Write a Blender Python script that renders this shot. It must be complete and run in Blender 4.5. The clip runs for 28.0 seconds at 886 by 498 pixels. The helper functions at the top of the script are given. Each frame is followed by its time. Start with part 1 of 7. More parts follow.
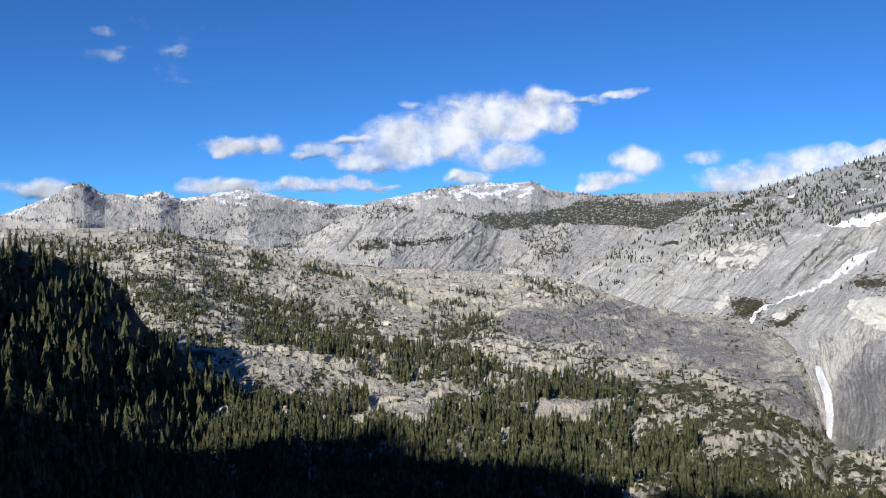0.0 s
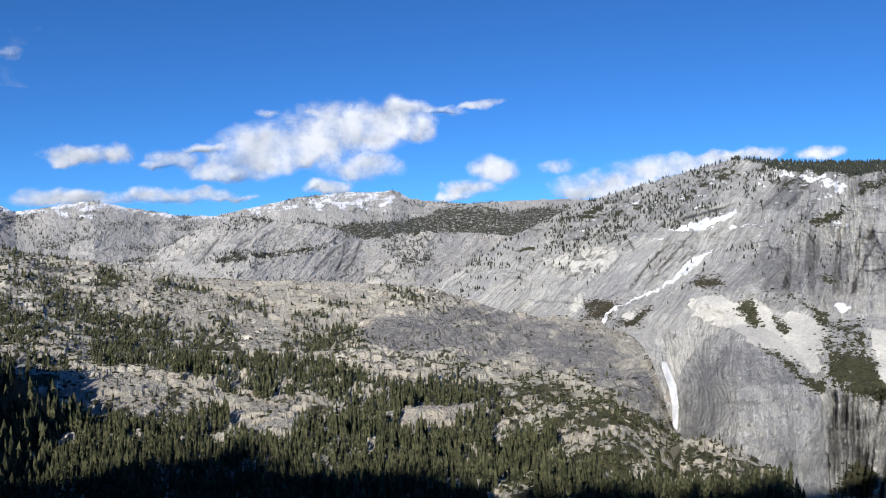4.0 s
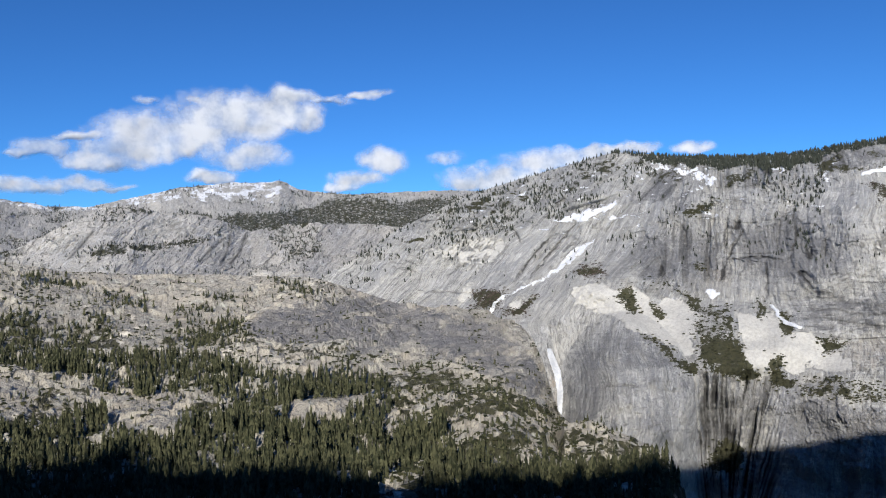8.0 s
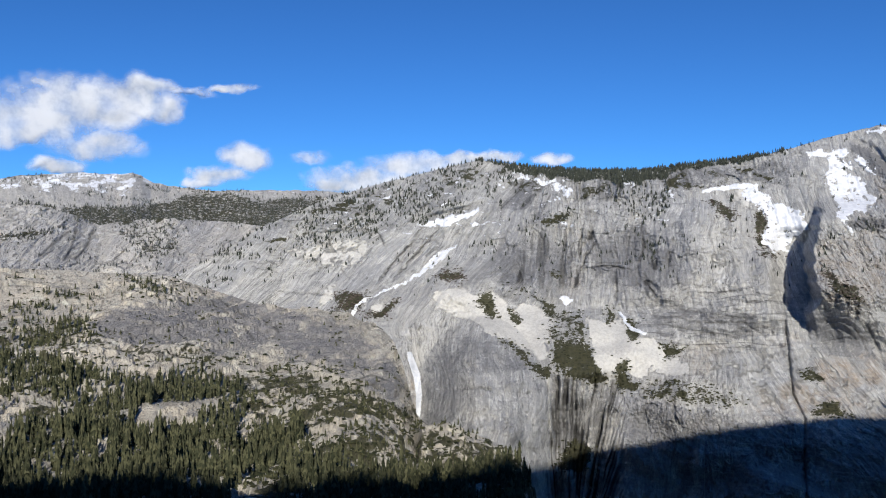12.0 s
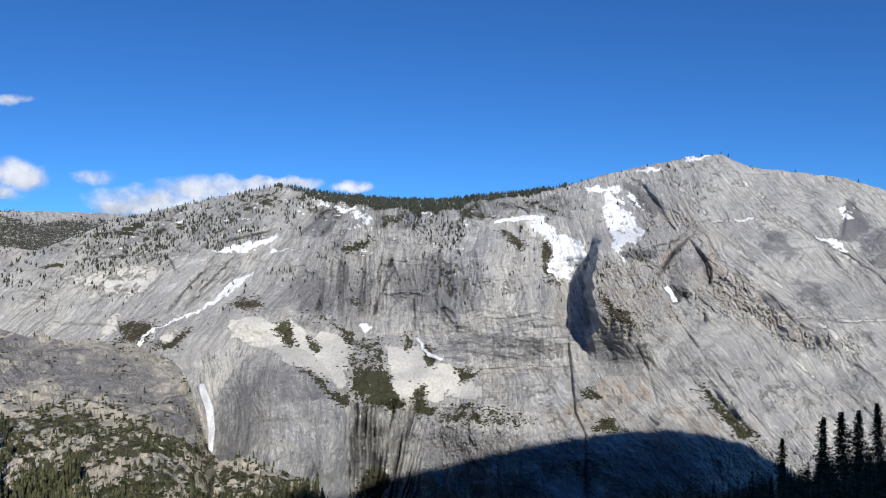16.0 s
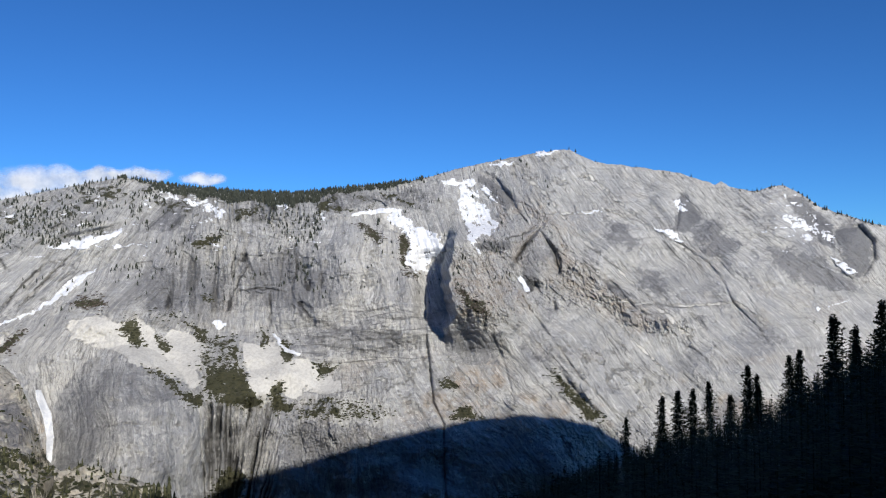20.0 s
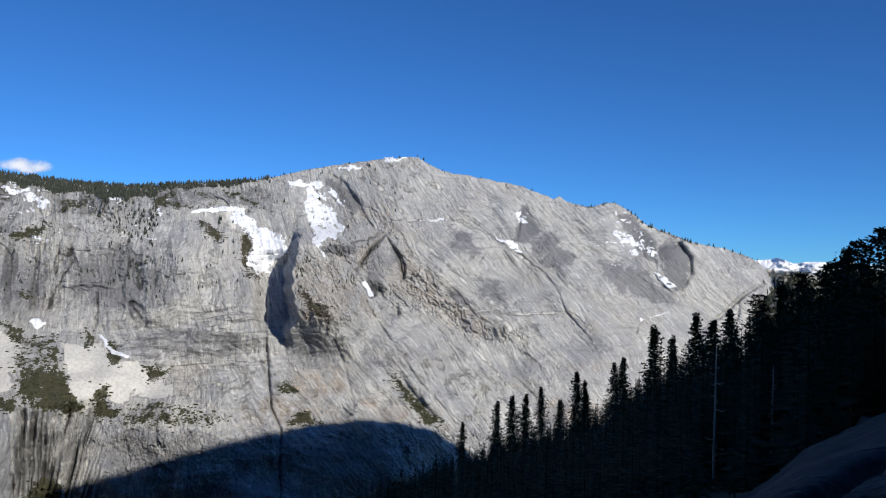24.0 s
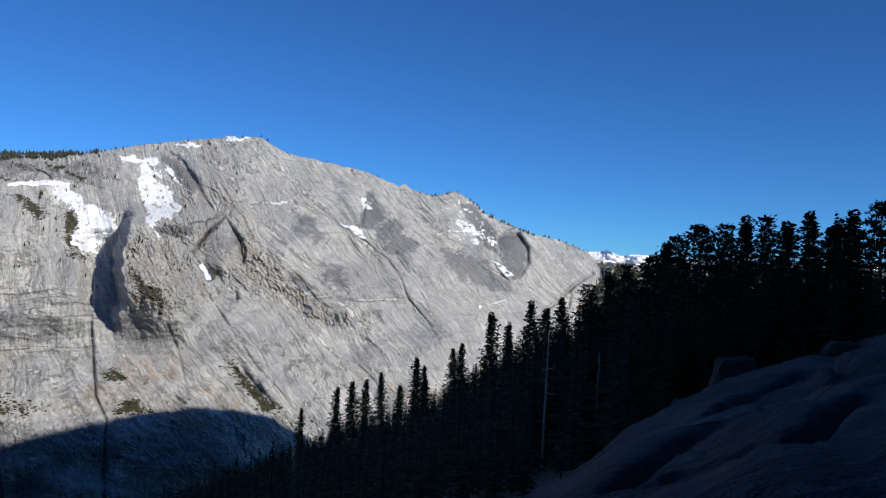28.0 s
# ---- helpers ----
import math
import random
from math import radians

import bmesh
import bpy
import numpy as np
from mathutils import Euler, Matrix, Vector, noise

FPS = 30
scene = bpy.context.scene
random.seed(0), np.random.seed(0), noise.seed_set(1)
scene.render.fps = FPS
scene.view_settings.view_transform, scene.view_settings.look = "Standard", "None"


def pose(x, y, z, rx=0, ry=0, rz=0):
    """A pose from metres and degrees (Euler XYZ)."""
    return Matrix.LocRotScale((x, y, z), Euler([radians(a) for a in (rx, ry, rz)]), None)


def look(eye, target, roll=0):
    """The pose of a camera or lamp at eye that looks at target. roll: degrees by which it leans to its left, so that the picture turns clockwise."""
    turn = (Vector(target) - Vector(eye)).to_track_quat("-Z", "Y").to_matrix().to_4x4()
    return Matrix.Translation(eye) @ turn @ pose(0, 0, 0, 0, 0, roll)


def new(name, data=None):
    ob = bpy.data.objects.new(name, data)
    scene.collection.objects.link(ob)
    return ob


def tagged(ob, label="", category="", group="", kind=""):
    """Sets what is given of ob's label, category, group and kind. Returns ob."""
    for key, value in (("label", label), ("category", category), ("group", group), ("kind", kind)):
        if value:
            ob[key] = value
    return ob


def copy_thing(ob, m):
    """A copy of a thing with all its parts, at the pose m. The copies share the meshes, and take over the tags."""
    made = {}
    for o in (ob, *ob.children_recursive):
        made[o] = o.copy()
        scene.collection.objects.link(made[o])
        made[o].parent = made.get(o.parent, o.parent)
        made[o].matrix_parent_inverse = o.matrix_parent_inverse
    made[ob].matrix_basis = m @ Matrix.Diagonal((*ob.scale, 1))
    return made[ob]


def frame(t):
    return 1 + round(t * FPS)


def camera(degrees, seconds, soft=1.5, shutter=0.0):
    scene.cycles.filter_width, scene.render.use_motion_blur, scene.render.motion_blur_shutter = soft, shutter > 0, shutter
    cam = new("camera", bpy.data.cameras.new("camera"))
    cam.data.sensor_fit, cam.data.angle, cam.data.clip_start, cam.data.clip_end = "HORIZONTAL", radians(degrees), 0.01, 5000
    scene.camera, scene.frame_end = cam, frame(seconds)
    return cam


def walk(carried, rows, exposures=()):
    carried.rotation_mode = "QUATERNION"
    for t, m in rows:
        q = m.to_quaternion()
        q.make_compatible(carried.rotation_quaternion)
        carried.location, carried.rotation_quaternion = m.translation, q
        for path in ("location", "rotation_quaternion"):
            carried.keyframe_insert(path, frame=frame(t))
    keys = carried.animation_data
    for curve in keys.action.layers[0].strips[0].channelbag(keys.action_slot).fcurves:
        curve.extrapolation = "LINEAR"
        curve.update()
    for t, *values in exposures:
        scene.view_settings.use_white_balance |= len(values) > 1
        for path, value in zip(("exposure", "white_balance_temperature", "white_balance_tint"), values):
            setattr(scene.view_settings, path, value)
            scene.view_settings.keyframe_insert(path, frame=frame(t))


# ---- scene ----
cam = camera(58.33, 28.0, 1.15)
# seconds, yaw, pitch, roll in degrees; the camera turns where it stands
PATH = [
    (0, 0.00, 0.00, -0.00), (0.5, -1.25, 0.13, 0.38), (1, -2.68, 0.07, 0.47), (1.5, -3.95, 0.78, 0.56),
    (2, -5.63, 0.87, 0.63), (2.5, -6.69, 0.75, 0.90), (3, -8.02, 0.68, 0.86), (3.5, -8.99, 0.65, 1.09),
    (5.5, -13.11, 0.23, 1.15), (6, -14.10, 0.27, 1.25), (6.5, -14.69, 0.23, 1.60), (7, -15.63, 0.09, 1.74),
    (7.5, -16.74, -0.10, 1.50), (8, -17.88, -0.29, 1.61), (8.5, -18.97, -0.44, 1.34), (9, -19.68, -0.57, 1.34),
    (9.5, -20.53, -0.69, 1.18), (10, -22.04, -0.70, 0.90), (10.5, -23.19, -0.58, 0.95), (11, -24.45, -0.52, 0.91),
    (11.5, -25.52, -0.45, 0.57), (12, -27.70, -0.21, -0.13), (12.5, -29.82, 0.32, -0.21), (14.5, -37.00, 1.53, -0.26),
    (15, -38.17, 1.95, -0.46), (15.5, -40.33, 1.87, -0.46), (16, -42.08, 1.82, -0.32), (16.5, -43.03, 1.98, -0.24),
    (17, -44.18, 2.14, -0.14), (17.5, -45.42, 1.80, -0.09), (18, -46.84, 1.45, -0.18), (18.5, -48.51, 1.23, 0.01),
    (19, -49.69, 1.23, 0.22), (19.5, -50.90, 1.30, 0.59), (20, -52.30, 1.29, 0.55), (20.5, -53.57, 1.69, 0.31),
    (22.5, -58.15, 1.62, -0.86), (23, -59.32, 1.55, -0.85), (23.5, -61.23, 1.46, -0.92), (24, -63.47, 1.70, -1.28),
    (24.5, -64.95, 1.60, -1.55), (25, -66.38, 1.11, -1.76), (25.5, -67.99, 1.00, -1.69), (26, -69.18, 1.12, -1.50),
    (26.5, -70.64, 1.35, -1.56), (27, -72.33, 1.34, -1.43), (27.5, -73.62, 1.28, -1.98), (28, -74.73, 1.07, -2.54),
]
walk(cam, [(t, pose(0, 0, 0, 90 + p, r, y)) for t, y, p, r in PATH],
     [(0, 0.16), (3.5, 0.14), (8, 0.0), (17, 0.0), (28, -0.06)])

# ---- light ----
SUN_AZ, SUN_EL = 207.0, 27.0
world = bpy.data.worlds.new("sky")
scene.world = world
world.use_nodes = True
sky = world.node_tree.nodes.new("ShaderNodeTexSky")
sky.sky_type = "NISHITA"
sky.sun_disc = False
sky.sun_elevation, sky.sun_rotation = radians(SUN_EL), radians(SUN_AZ)
sky.altitude, sky.air_density, sky.dust_density, sky.ozone_density = 3500, 1.0, 0.0, 3.0
background = world.node_tree.nodes["Background"]
tint = world.node_tree.nodes.new("ShaderNodeMix")
tint.data_type, tint.blend_type = "RGBA", "MULTIPLY"
tint.inputs[0].default_value = 1.0
tint.inputs[7].default_value = (0.34, 0.82, 1.35, 1)
world.node_tree.links.new(sky.outputs[0], tint.inputs[6])
world.node_tree.links.new(tint.outputs[2], background.inputs[0])
background.inputs[1].default_value = 0.085
to_sun = Vector((math.sin(radians(SUN_AZ)) * math.cos(radians(SUN_EL)), math.cos(radians(SUN_AZ)) * math.cos(radians(SUN_EL)),
                 math.sin(radians(SUN_EL))))
sun = new("sun", bpy.data.lights.new("sun", "SUN"))
sun.data.energy, sun.data.angle, sun.data.color = 5.0, radians(0.5), (1.0, 0.94, 0.84)
sun.matrix_world = look(to_sun * 100, (0, 0, 0))

# ---- shape of the land ----
# The land is described round the standpoint: az in degrees to the right of the first view, el the angle above
# the eye's level, and a distance for each. Every landform is a function from (az, el) to a place.


def hashed(ix, iy, seed):
    h = (ix.astype(np.int64) * 374761393 + iy.astype(np.int64) * 668265263 + seed * 1442695041) & 0xFFFFFFFF
    h = ((h ^ (h >> 13)) * 1274126177) & 0xFFFFFFFF
    return ((h ^ (h >> 16)) & 0xFFFF) / 65535.0


def vnoise(x, y, seed=0):
    x, y = np.asarray(x, float), np.asarray(y, float)
    ix, iy = np.floor(x), np.floor(y)
    fx, fy = x - ix, y - iy
    fx, fy = fx * fx * (3 - 2 * fx), fy * fy * (3 - 2 * fy)
    a, b = hashed(ix, iy, seed), hashed(ix + 1, iy, seed)
    c, d = hashed(ix, iy + 1, seed), hashed(ix + 1, iy + 1, seed)
    return (a + (b - a) * fx) * (1 - fy) + (c + (d - c) * fx) * fy


def fbm(x, y, octaves=5, seed=0, gain=0.5):
    """Fractal noise, about -1 to 1."""
    total, amp, norm = 0.0, 1.0, 0.0
    for i in range(octaves):
        total = total + amp * (2 * vnoise(x, y, seed + 17 * i) - 1)
        norm += amp
        amp *= gain
        x, y = 1.6 * x - 1.2 * y + 3.7, 1.2 * x + 1.6 * y - 9.1
    return total / norm * 1.6


def ridged(x, y, octaves=4, seed=0):
    total, amp, norm = 0.0, 1.0, 0.0
    for i in range(octaves):
        total = total + amp * (1 - np.abs(4 * np.abs(vnoise(x, y, seed + 31 * i) - 0.5) - 1))
        norm += amp
        amp *= 0.5
        x, y = 1.6 * x - 1.2 * y + 5.3, 1.2 * x + 1.6 * y - 2.9
    return total / norm


def facets(x, y, seed=0, tilt=1.0):
    """Broken rock: cells at their own heights, each with a tilted face; about -1 to 1."""
    x, y = np.asarray(x, float), np.asarray(y, float)
    ix, iy = np.floor(x), np.floor(y)
    best, out = np.full(x.shape, 1e9), np.zeros(x.shape)
    for dx in (-1, 0, 1):
        for dy in (-1, 0, 1):
            cx, cy = ix + dx, iy + dy
            px, py = cx + hashed(cx, cy, seed), cy + hashed(cx, cy, seed + 1)
            d = (x - px) ** 2 + (y - py) ** 2
            face = 2 * hashed(cx, cy, seed + 2) - 1 + tilt * ((x - px) * (4 * hashed(cx, cy, seed + 3) - 2) + (y - py) * (4 * hashed(cx, cy, seed + 4) - 2))
            near = d < best
            best, out = np.where(near, d, best), np.where(near, face, out)
    return out


def smooth(a, b, x):
    t = np.clip((x - a) / (b - a), 0, 1)
    return t * t * (3 - 2 * t)


def knots(az, line, at=1):
    pts = np.array(line, float)
    return np.interp(az, pts[:, 0], pts[:, at])


def near_line(az, el, line):
    """Distance in degrees from a polyline, and the share of its length at the nearest point."""
    pts = np.array(line, float)
    best, part = np.full(np.shape(az), 1e9), np.zeros(np.shape(az))
    n = len(pts) - 1
    for i in range(n):
        p, q = pts[i], pts[i + 1]
        dx, dy = q - p
        s = np.clip(((az - p[0]) * dx + (el - p[1]) * dy) / (dx * dx + dy * dy), 0, 1)
        dist = np.hypot(az - p[0] - s * dx, el - p[1] - s * dy)
        part = np.where(dist < best, (i + s) / n, part)
        best = np.minimum(best, dist)
    return best, part


def inside(az, el, poly, rough=0.25, seed=0, scale=1.3):
    """1 inside an outline with a ragged rim, else 0."""
    pts = np.array(poly, float)
    out = np.zeros(np.shape(az))
    pad = 1.0 + rough
    box = ((az > pts[:, 0].min() - pad) & (az < pts[:, 0].max() + pad) & (el > pts[:, 1].min() - pad) & (el < pts[:, 1].max() + pad))
    if not box.any():
        return out
    a, e = az[box], el[box]
    a = a + rough * fbm(a * scale, e * scale, 4, seed + 5)
    e = e + rough * fbm(a * scale, e * scale, 4, seed + 55)
    odd = np.zeros(a.shape, bool)
    for (x0, y0), (x1, y1) in zip(pts, np.roll(pts, -1, 0)):
        if y0 != y1:
            odd ^= ((y0 > e) != (y1 > e)) & (a < (x1 - x0) * (e - y0) / (y1 - y0) + x0)
    out[box] = odd
    return out


def within(az, el, poly, rough=0.25, seed=0, scale=1.3):
    """The share, 0 to 1, to which a place lies inside an outline with a broken, feathered rim."""
    return sum(inside(az, el, poly, rough * (0.5 + 0.35 * k), seed + 7 * k, scale * (0.8 + 0.4 * k)) for k in range(4)) / 4


def to_xyz(az, el, r):
    a = np.radians(az)
    return np.stack([r * np.sin(a), r * np.cos(a), r * np.tan(np.radians(el))], -1)


# --- the great granite wall across the canyon
WALL_TOP = [(8, -2.8), (9.9, -1.65), (12.3, -0.4), (14.6, 1.2), (17.6, 2.6), (20.2, 3.6), (23.7, 4.65), (26.4, 5.3), (28.9, 5.9),
            (30.3, 6.2), (34.5, 5.6), (38.2, 5.4), (41.7, 5.3), (45.9, 5.75), (50.2, 6.2), (53.4, 7.05), (55.6, 7.5), (58.7, 8.0),
            (60.6, 8.26), (61.5, 8.24), (62.3, 7.77), (63.3, 7.3), (66.2, 6.85), (69, 6.3), (71.3, 5.43), (71.7, 5.65), (72.2, 5.25),
            (73.7, 4.84), (75, 5.15), (75.6, 5.19), (76.6, 4.62), (77.7, 3.7), (80.7, 2.5), (83.1, 2.05), (84.7, 1.45), (85.4, 0.95),
            (85.9, 0.2), (86.6, -1.2), (88, -3)]
WALL_FOOT = [(8, -5), (20, -9), (25, -17.5), (33, -21), (66, -20.5), (72, -16), (80, -12), (88, -7)]
FLOW = [(8, -1.0), (24, -1.0), (33, -0.7), (38, 0.0), (48, 0.15), (54, 0.6), (60, 0.9), (90, 1.0)]
CRACKS_A = [([(51.0, -1), (51.0, -4.7), (51.3, -7.6), (51.5, -9.6), (52.2, -11.1), (52.4, -18)], 18, 0.10),
            ([(68.1, 1.9), (69, 1.4), (70.8, 0.06), (71.7, -1.15), (72.3, -2.6), (73.8, -4.2), (75.3, -6.5)], 7, 0.07),
            ([(57.6, -1.5), (58.4, -2.9), (60, -5.2), (62, -7.9), (64.4, -10.3)], 9, 0.10), ([(55.6, -4.5), (56.5, -6.5), (57.3, -9.5)], 6, 0.09),
            ([(62.6, -3.6), (64.6, -6), (66, -8.6)], 6, 0.09), ([(63.2, -1.0), (64.4, -1.3), (65.2, -2.4), (67, -3.8)], 7, 0.14)]
CRACKS_B = [([(57.2, 0.06), (58.3, 1.67), (59.3, 2.7)], 24, 0.12), ([(59.4, 2.3), (60.3, 0.9), (60.6, -0.4)], 36, 0.16), ([(58.7, -1.1), (59.2, -1.7)], 30, 0.28),
            ([(60.2, -2.3), (60.3, -3.4)], 16, 0.16), ([(68.9, 4.9), (70.1, 3.8), (70.6, 3.2)], 14, 0.14), ([(66.3, 4.9), (67.3, 4.0), (68.3, 2.7)], 12, 0.18),
            ([(69, 4.6), (68.7, 2.4)], 12, 0.14), ([(63.4, 4.1), (64.8, 3.5), (66.2, 2.7)], 9, 0.09), ([(55.0, 6.9), (56.3, 6.0), (57.2, 4.8), (57.6, 3.8)], 30, 0.24)]
CRACKS_C = [([(26.2, 1.3), (25, -0.7), (23.8, -2.5)], 9, 0.11), ([(28.2, 1.5), (26.3, -0.4), (24.4, -2.2)], 9, 0.12), ([(25.4, 1.7), (28, 2.4), (29.7, 2.8), (30.9, 3.3)], 22, 0.22),
            ([(17.2, 0.6), (19.5, 0.95), (21.8, 1.0), (24.4, 1.5)], 16, 0.18), ([(17.6, -1.5), (19.2, -1.7), (20.6, -2.0)], 16, 0.3),
            ([(34.6, 5.0), (33, 4.3), (31.4, 2.9)], 9, 0.16), ([(33.6, 5.0), (32, 3.9), (30.8, 2.4)], 8, 0.14), ([(40.9, 1.2), (40.7, -0.6), (40.4, -2.6)], 9, 0.08)]
CRACKS_D = [([(44.0, 0.9), (43.6, -0.6), (43.4, -1.8)], 14, 0.18), ([(37.7, -1.2), (41.2, -1.2)], 6, 0.06), ([(41.6, -2.3), (42.4, -2.6), (43.0, -3.2)], 18, 0.2),
            ([(60.5, -7.2), (61.6, -8.8), (63.8, -10.8)], 12, 0.2), ([(33.8, 4.8), (31, 2.2), (28.4, -0.6)], 8, 0.14),
            ([(78.9, 2.2), (80.0, 2.3), (80.7, 1.4), (80.75, 0.3), (80.2, -0.7)], 40, 0.2), ([(85.4, -0.19), (84.2, -1.08), (82.8, -2.5), (81.5, -3.46)], 30, 0.13),
            ([(83.9, -1.68), (83.8, -3.04)], 16, 0.12)]
CRACKS_E = [([(83.1, -2.29), (83.2, -3.84)], 14, 0.1), ([(36.9, 2.0), (36.4, 0.2), (36.3, -2.9)], 20, 0.22), ([(38.6, 2.6), (38.2, 0.9), (37.2, -0.8)], 16, 0.18),
            ([(25.6, -6.5), (25.8, -8.0), (26.3, -10), (26.2, -14)], 28, 0.5), ([(21.2, -5), (22.6, -3.6), (24.9, -2.7), (26.8, -1.2), (28.4, 0.1)], 12, 0.3)]
FISSURES = [
    [(37.65, 1.17), (37.53, 0.35), (37.49, -1.08)],
    [(38.67, 0.35), (37.86, -0.67), (37.5, -2.09)],
    [(40.02, -1.67), (40.03, -3.9)],
    [(38.27, -1.48), (39.69, -1.39), (40.91, -1.63)],
    [(41.71, 1.99), (41.92, -0.04), (41.44, -1.66)],
    [(41.93, -2.47), (42.45, -3.07), (42.94, -3.75)],
    [(59.02, 2.76), (58.24, 1.56), (57.59, 0.61), (57.45, -0.04)],
    [(59.82, 1.92), (60.5, 0.98), (60.74, 0.05), (60.6, -0.7)],
    [(33.18, -1.78), (33.35, -2.51), (32.99, -3)],
    [(25.57, 0.29), (24.41, -0.91), (22.97, -2.69)],
    [(27.73, 1.51), (25.78, -0.51), (24.04, -2.5)],
    [(22.93, 1.06), (23.24, 0.47), (23.63, -0.04)],
    [(56.81, 1.95), (57.89, 2.13), (59.13, 2.88)],
]
LEDGES = [
    [(13.76, -1.09), (14.97, -1.21), (16.21, -1.21)],
    [(14.11, -1.47), (15.33, -1.67), (16.15, -1.97)],
    [(18.03, -2.45), (18.75, -1.76), (19.67, -1.3)],
    [(15.88, -3.26), (18.04, -3.41), (19.88, -3.55)],
    [(29.03, -10.34), (30.02, -10.13), (31.22, -10.19)],
    [(31.85, -13.35), (32.37, -12.78), (32.93, -12.79), (33.35, -14.69)],
    [(21.83, -9.82), (22.77, -9.47), (23.73, -9.74)],
    [(47.72, 3.39), (49.29, 2.19), (49.87, 0.4)],
    [(41.73, -3.28), (43.34, -4.27), (45.74, -4.51), (49.28, -4.96)],
    [(42.94, -4.67), (45.74, -5.23), (48.5, -5.17), (50.74, -6.6)],
    [(42.34, -5.28), (45.34, -5.83), (48.11, -6.05)],
    [(53.09, -6.21), (54.59, -5.85), (56.41, -6.08)],
]
SLAB_JOINTS = [
    [(66.89, 4.63), (67.55, 3.23), (68.1, 2.35)],
    [(70.76, 4.74), (72.62, 3.56), (74.46, 2.2)],
    [(74.45, 2.6), (75.07, 1.81), (76.88, 1.05)],
    [(72.4, 4.09), (73.63, 3.47), (74.04, 2.99)],
    [(63.08, -3.83), (64.55, -5.4), (65.8, -6.25)],
    [(68.61, -5.16), (70.06, -6.03), (71.31, -7.18)],
    [(67.07, -1.27), (67.71, -2.07), (68.26, -2.86)],
    [(66.58, 1.57), (66.26, 1.15), (66.12, 0.65)],
    [(77.02, 0.25), (78.1, -0.51), (78.5, -1.1)],
    [(57.15, 4.88), (58.78, 4.14), (60.44, 2.59)],
    [(63.65, 3.71), (64.46, 3.94), (66.54, 2.79)],
]
CRACKS = CRACKS_A + CRACKS_B + CRACKS_C + CRACKS_D + CRACKS_E + [(line, 11, 0.08) for line in FISSURES] + [(line, 4, 0.08) for line in LEDGES] + [(line, 4, 0.07) for line in SLAB_JOINTS]


def wall_flow(az, el):
    bend = 0.6 * fbm(az * 0.22, el * 0.28, 3, 21)
    drop = np.where(az < 46, np.log1p(np.exp(np.clip(2 * (el + 5), -30, 30))) / 2, el + 5)
    return az + knots(az, FLOW) * drop + bend, el + 0.5 * bend


def wall_sheets(az, el):
    """Where curved sheets peel off the face."""
    return smooth(39.5, 43, az) * (1 - smooth(49.5, 52.5, az) * (1 - 0.25 * (1 - smooth(57, 60, az)))) * smooth(-1.8, -3.4, el) * (1 - smooth(-6.6, -7.6, el))


SCREE = [(26.9, -2.6), (31, -2.8), (33, -4.2), (36.5, -4.4), (39.6, -4.6), (41, -5.9), (44.8, -7), (45.4, -8.4), (42, -9.4), (39, -9.4), (36, -8.6), (34, -7.6), (29.8, -4.8)]


def wall_broken(az, el):
    """0 on smooth slabs, 1 on broken crags."""
    crag = within(az, el, [(55.4, 6.9), (57.5, 4.6), (59.5, 3.9), (61.5, 1.3), (63.4, -1.1), (66.8, -3.5), (70.2, -4.6), (66.8, -4.9), (62.6, -3), (59.4, -2.9), (57, -3.7),
                           (55.3, -4.8), (52.8, -3.6), (53, 1.4), (54.6, 1.4), (56.4, 3)], 0.6, 185)
    upper = within(az, el, [(12, -0.6), (16, 0.7), (20, 1.2), (24, 1.2), (27, 2.4), (31, 4.2), (35, 4.6), (36.6, 1.6), (40, 1.2), (44, 3.6), (52, 4.6), (53, 7), (30, 6.4), (20, 3.8), (12, 0.4)], 0.8, 186)
    upper = np.maximum(upper, 0.7 * within(az, el, [(31, 1.4), (36, 1.6), (44, 1.6), (46.5, -1), (43.5, -3.2), (37, -3.2), (31, -2.4)], 0.8, 190))
    slab = within(az, el, [(31.0, 5.4), (34.6, 5.2), (31, 1.6), (28.6, -0.4), (22, -3), (20, -2.6), (25, 1.2)], 0.5, 187)
    base = 0.3 * smooth(0.1, 0.5, fbm(az * 0.5, el * 0.8, 4, 188)) + 0.5 * (1 - smooth(-12, -9.5, el)) * smooth(38, 42, az)
    return np.clip(np.maximum(np.maximum(crag, 0.6 * upper), base) * (1 - 0.85 * slab), 0, 1)


def column_height(az, el):
    """Tall rock columns that draw together downwards, 0 in the clefts to about 1.5 on the crests."""
    fan = 36.6 + (az - 36.6) / (1 + 0.06 * np.clip(el + 9, -9, 2)) + 0.12 * fbm(az * 1.2, el * 0.6, 3, 9)
    return vnoise(fan * 5.6, el * 0.22, 7) + 0.6 * vnoise(fan * 13, el * 0.5, 8)


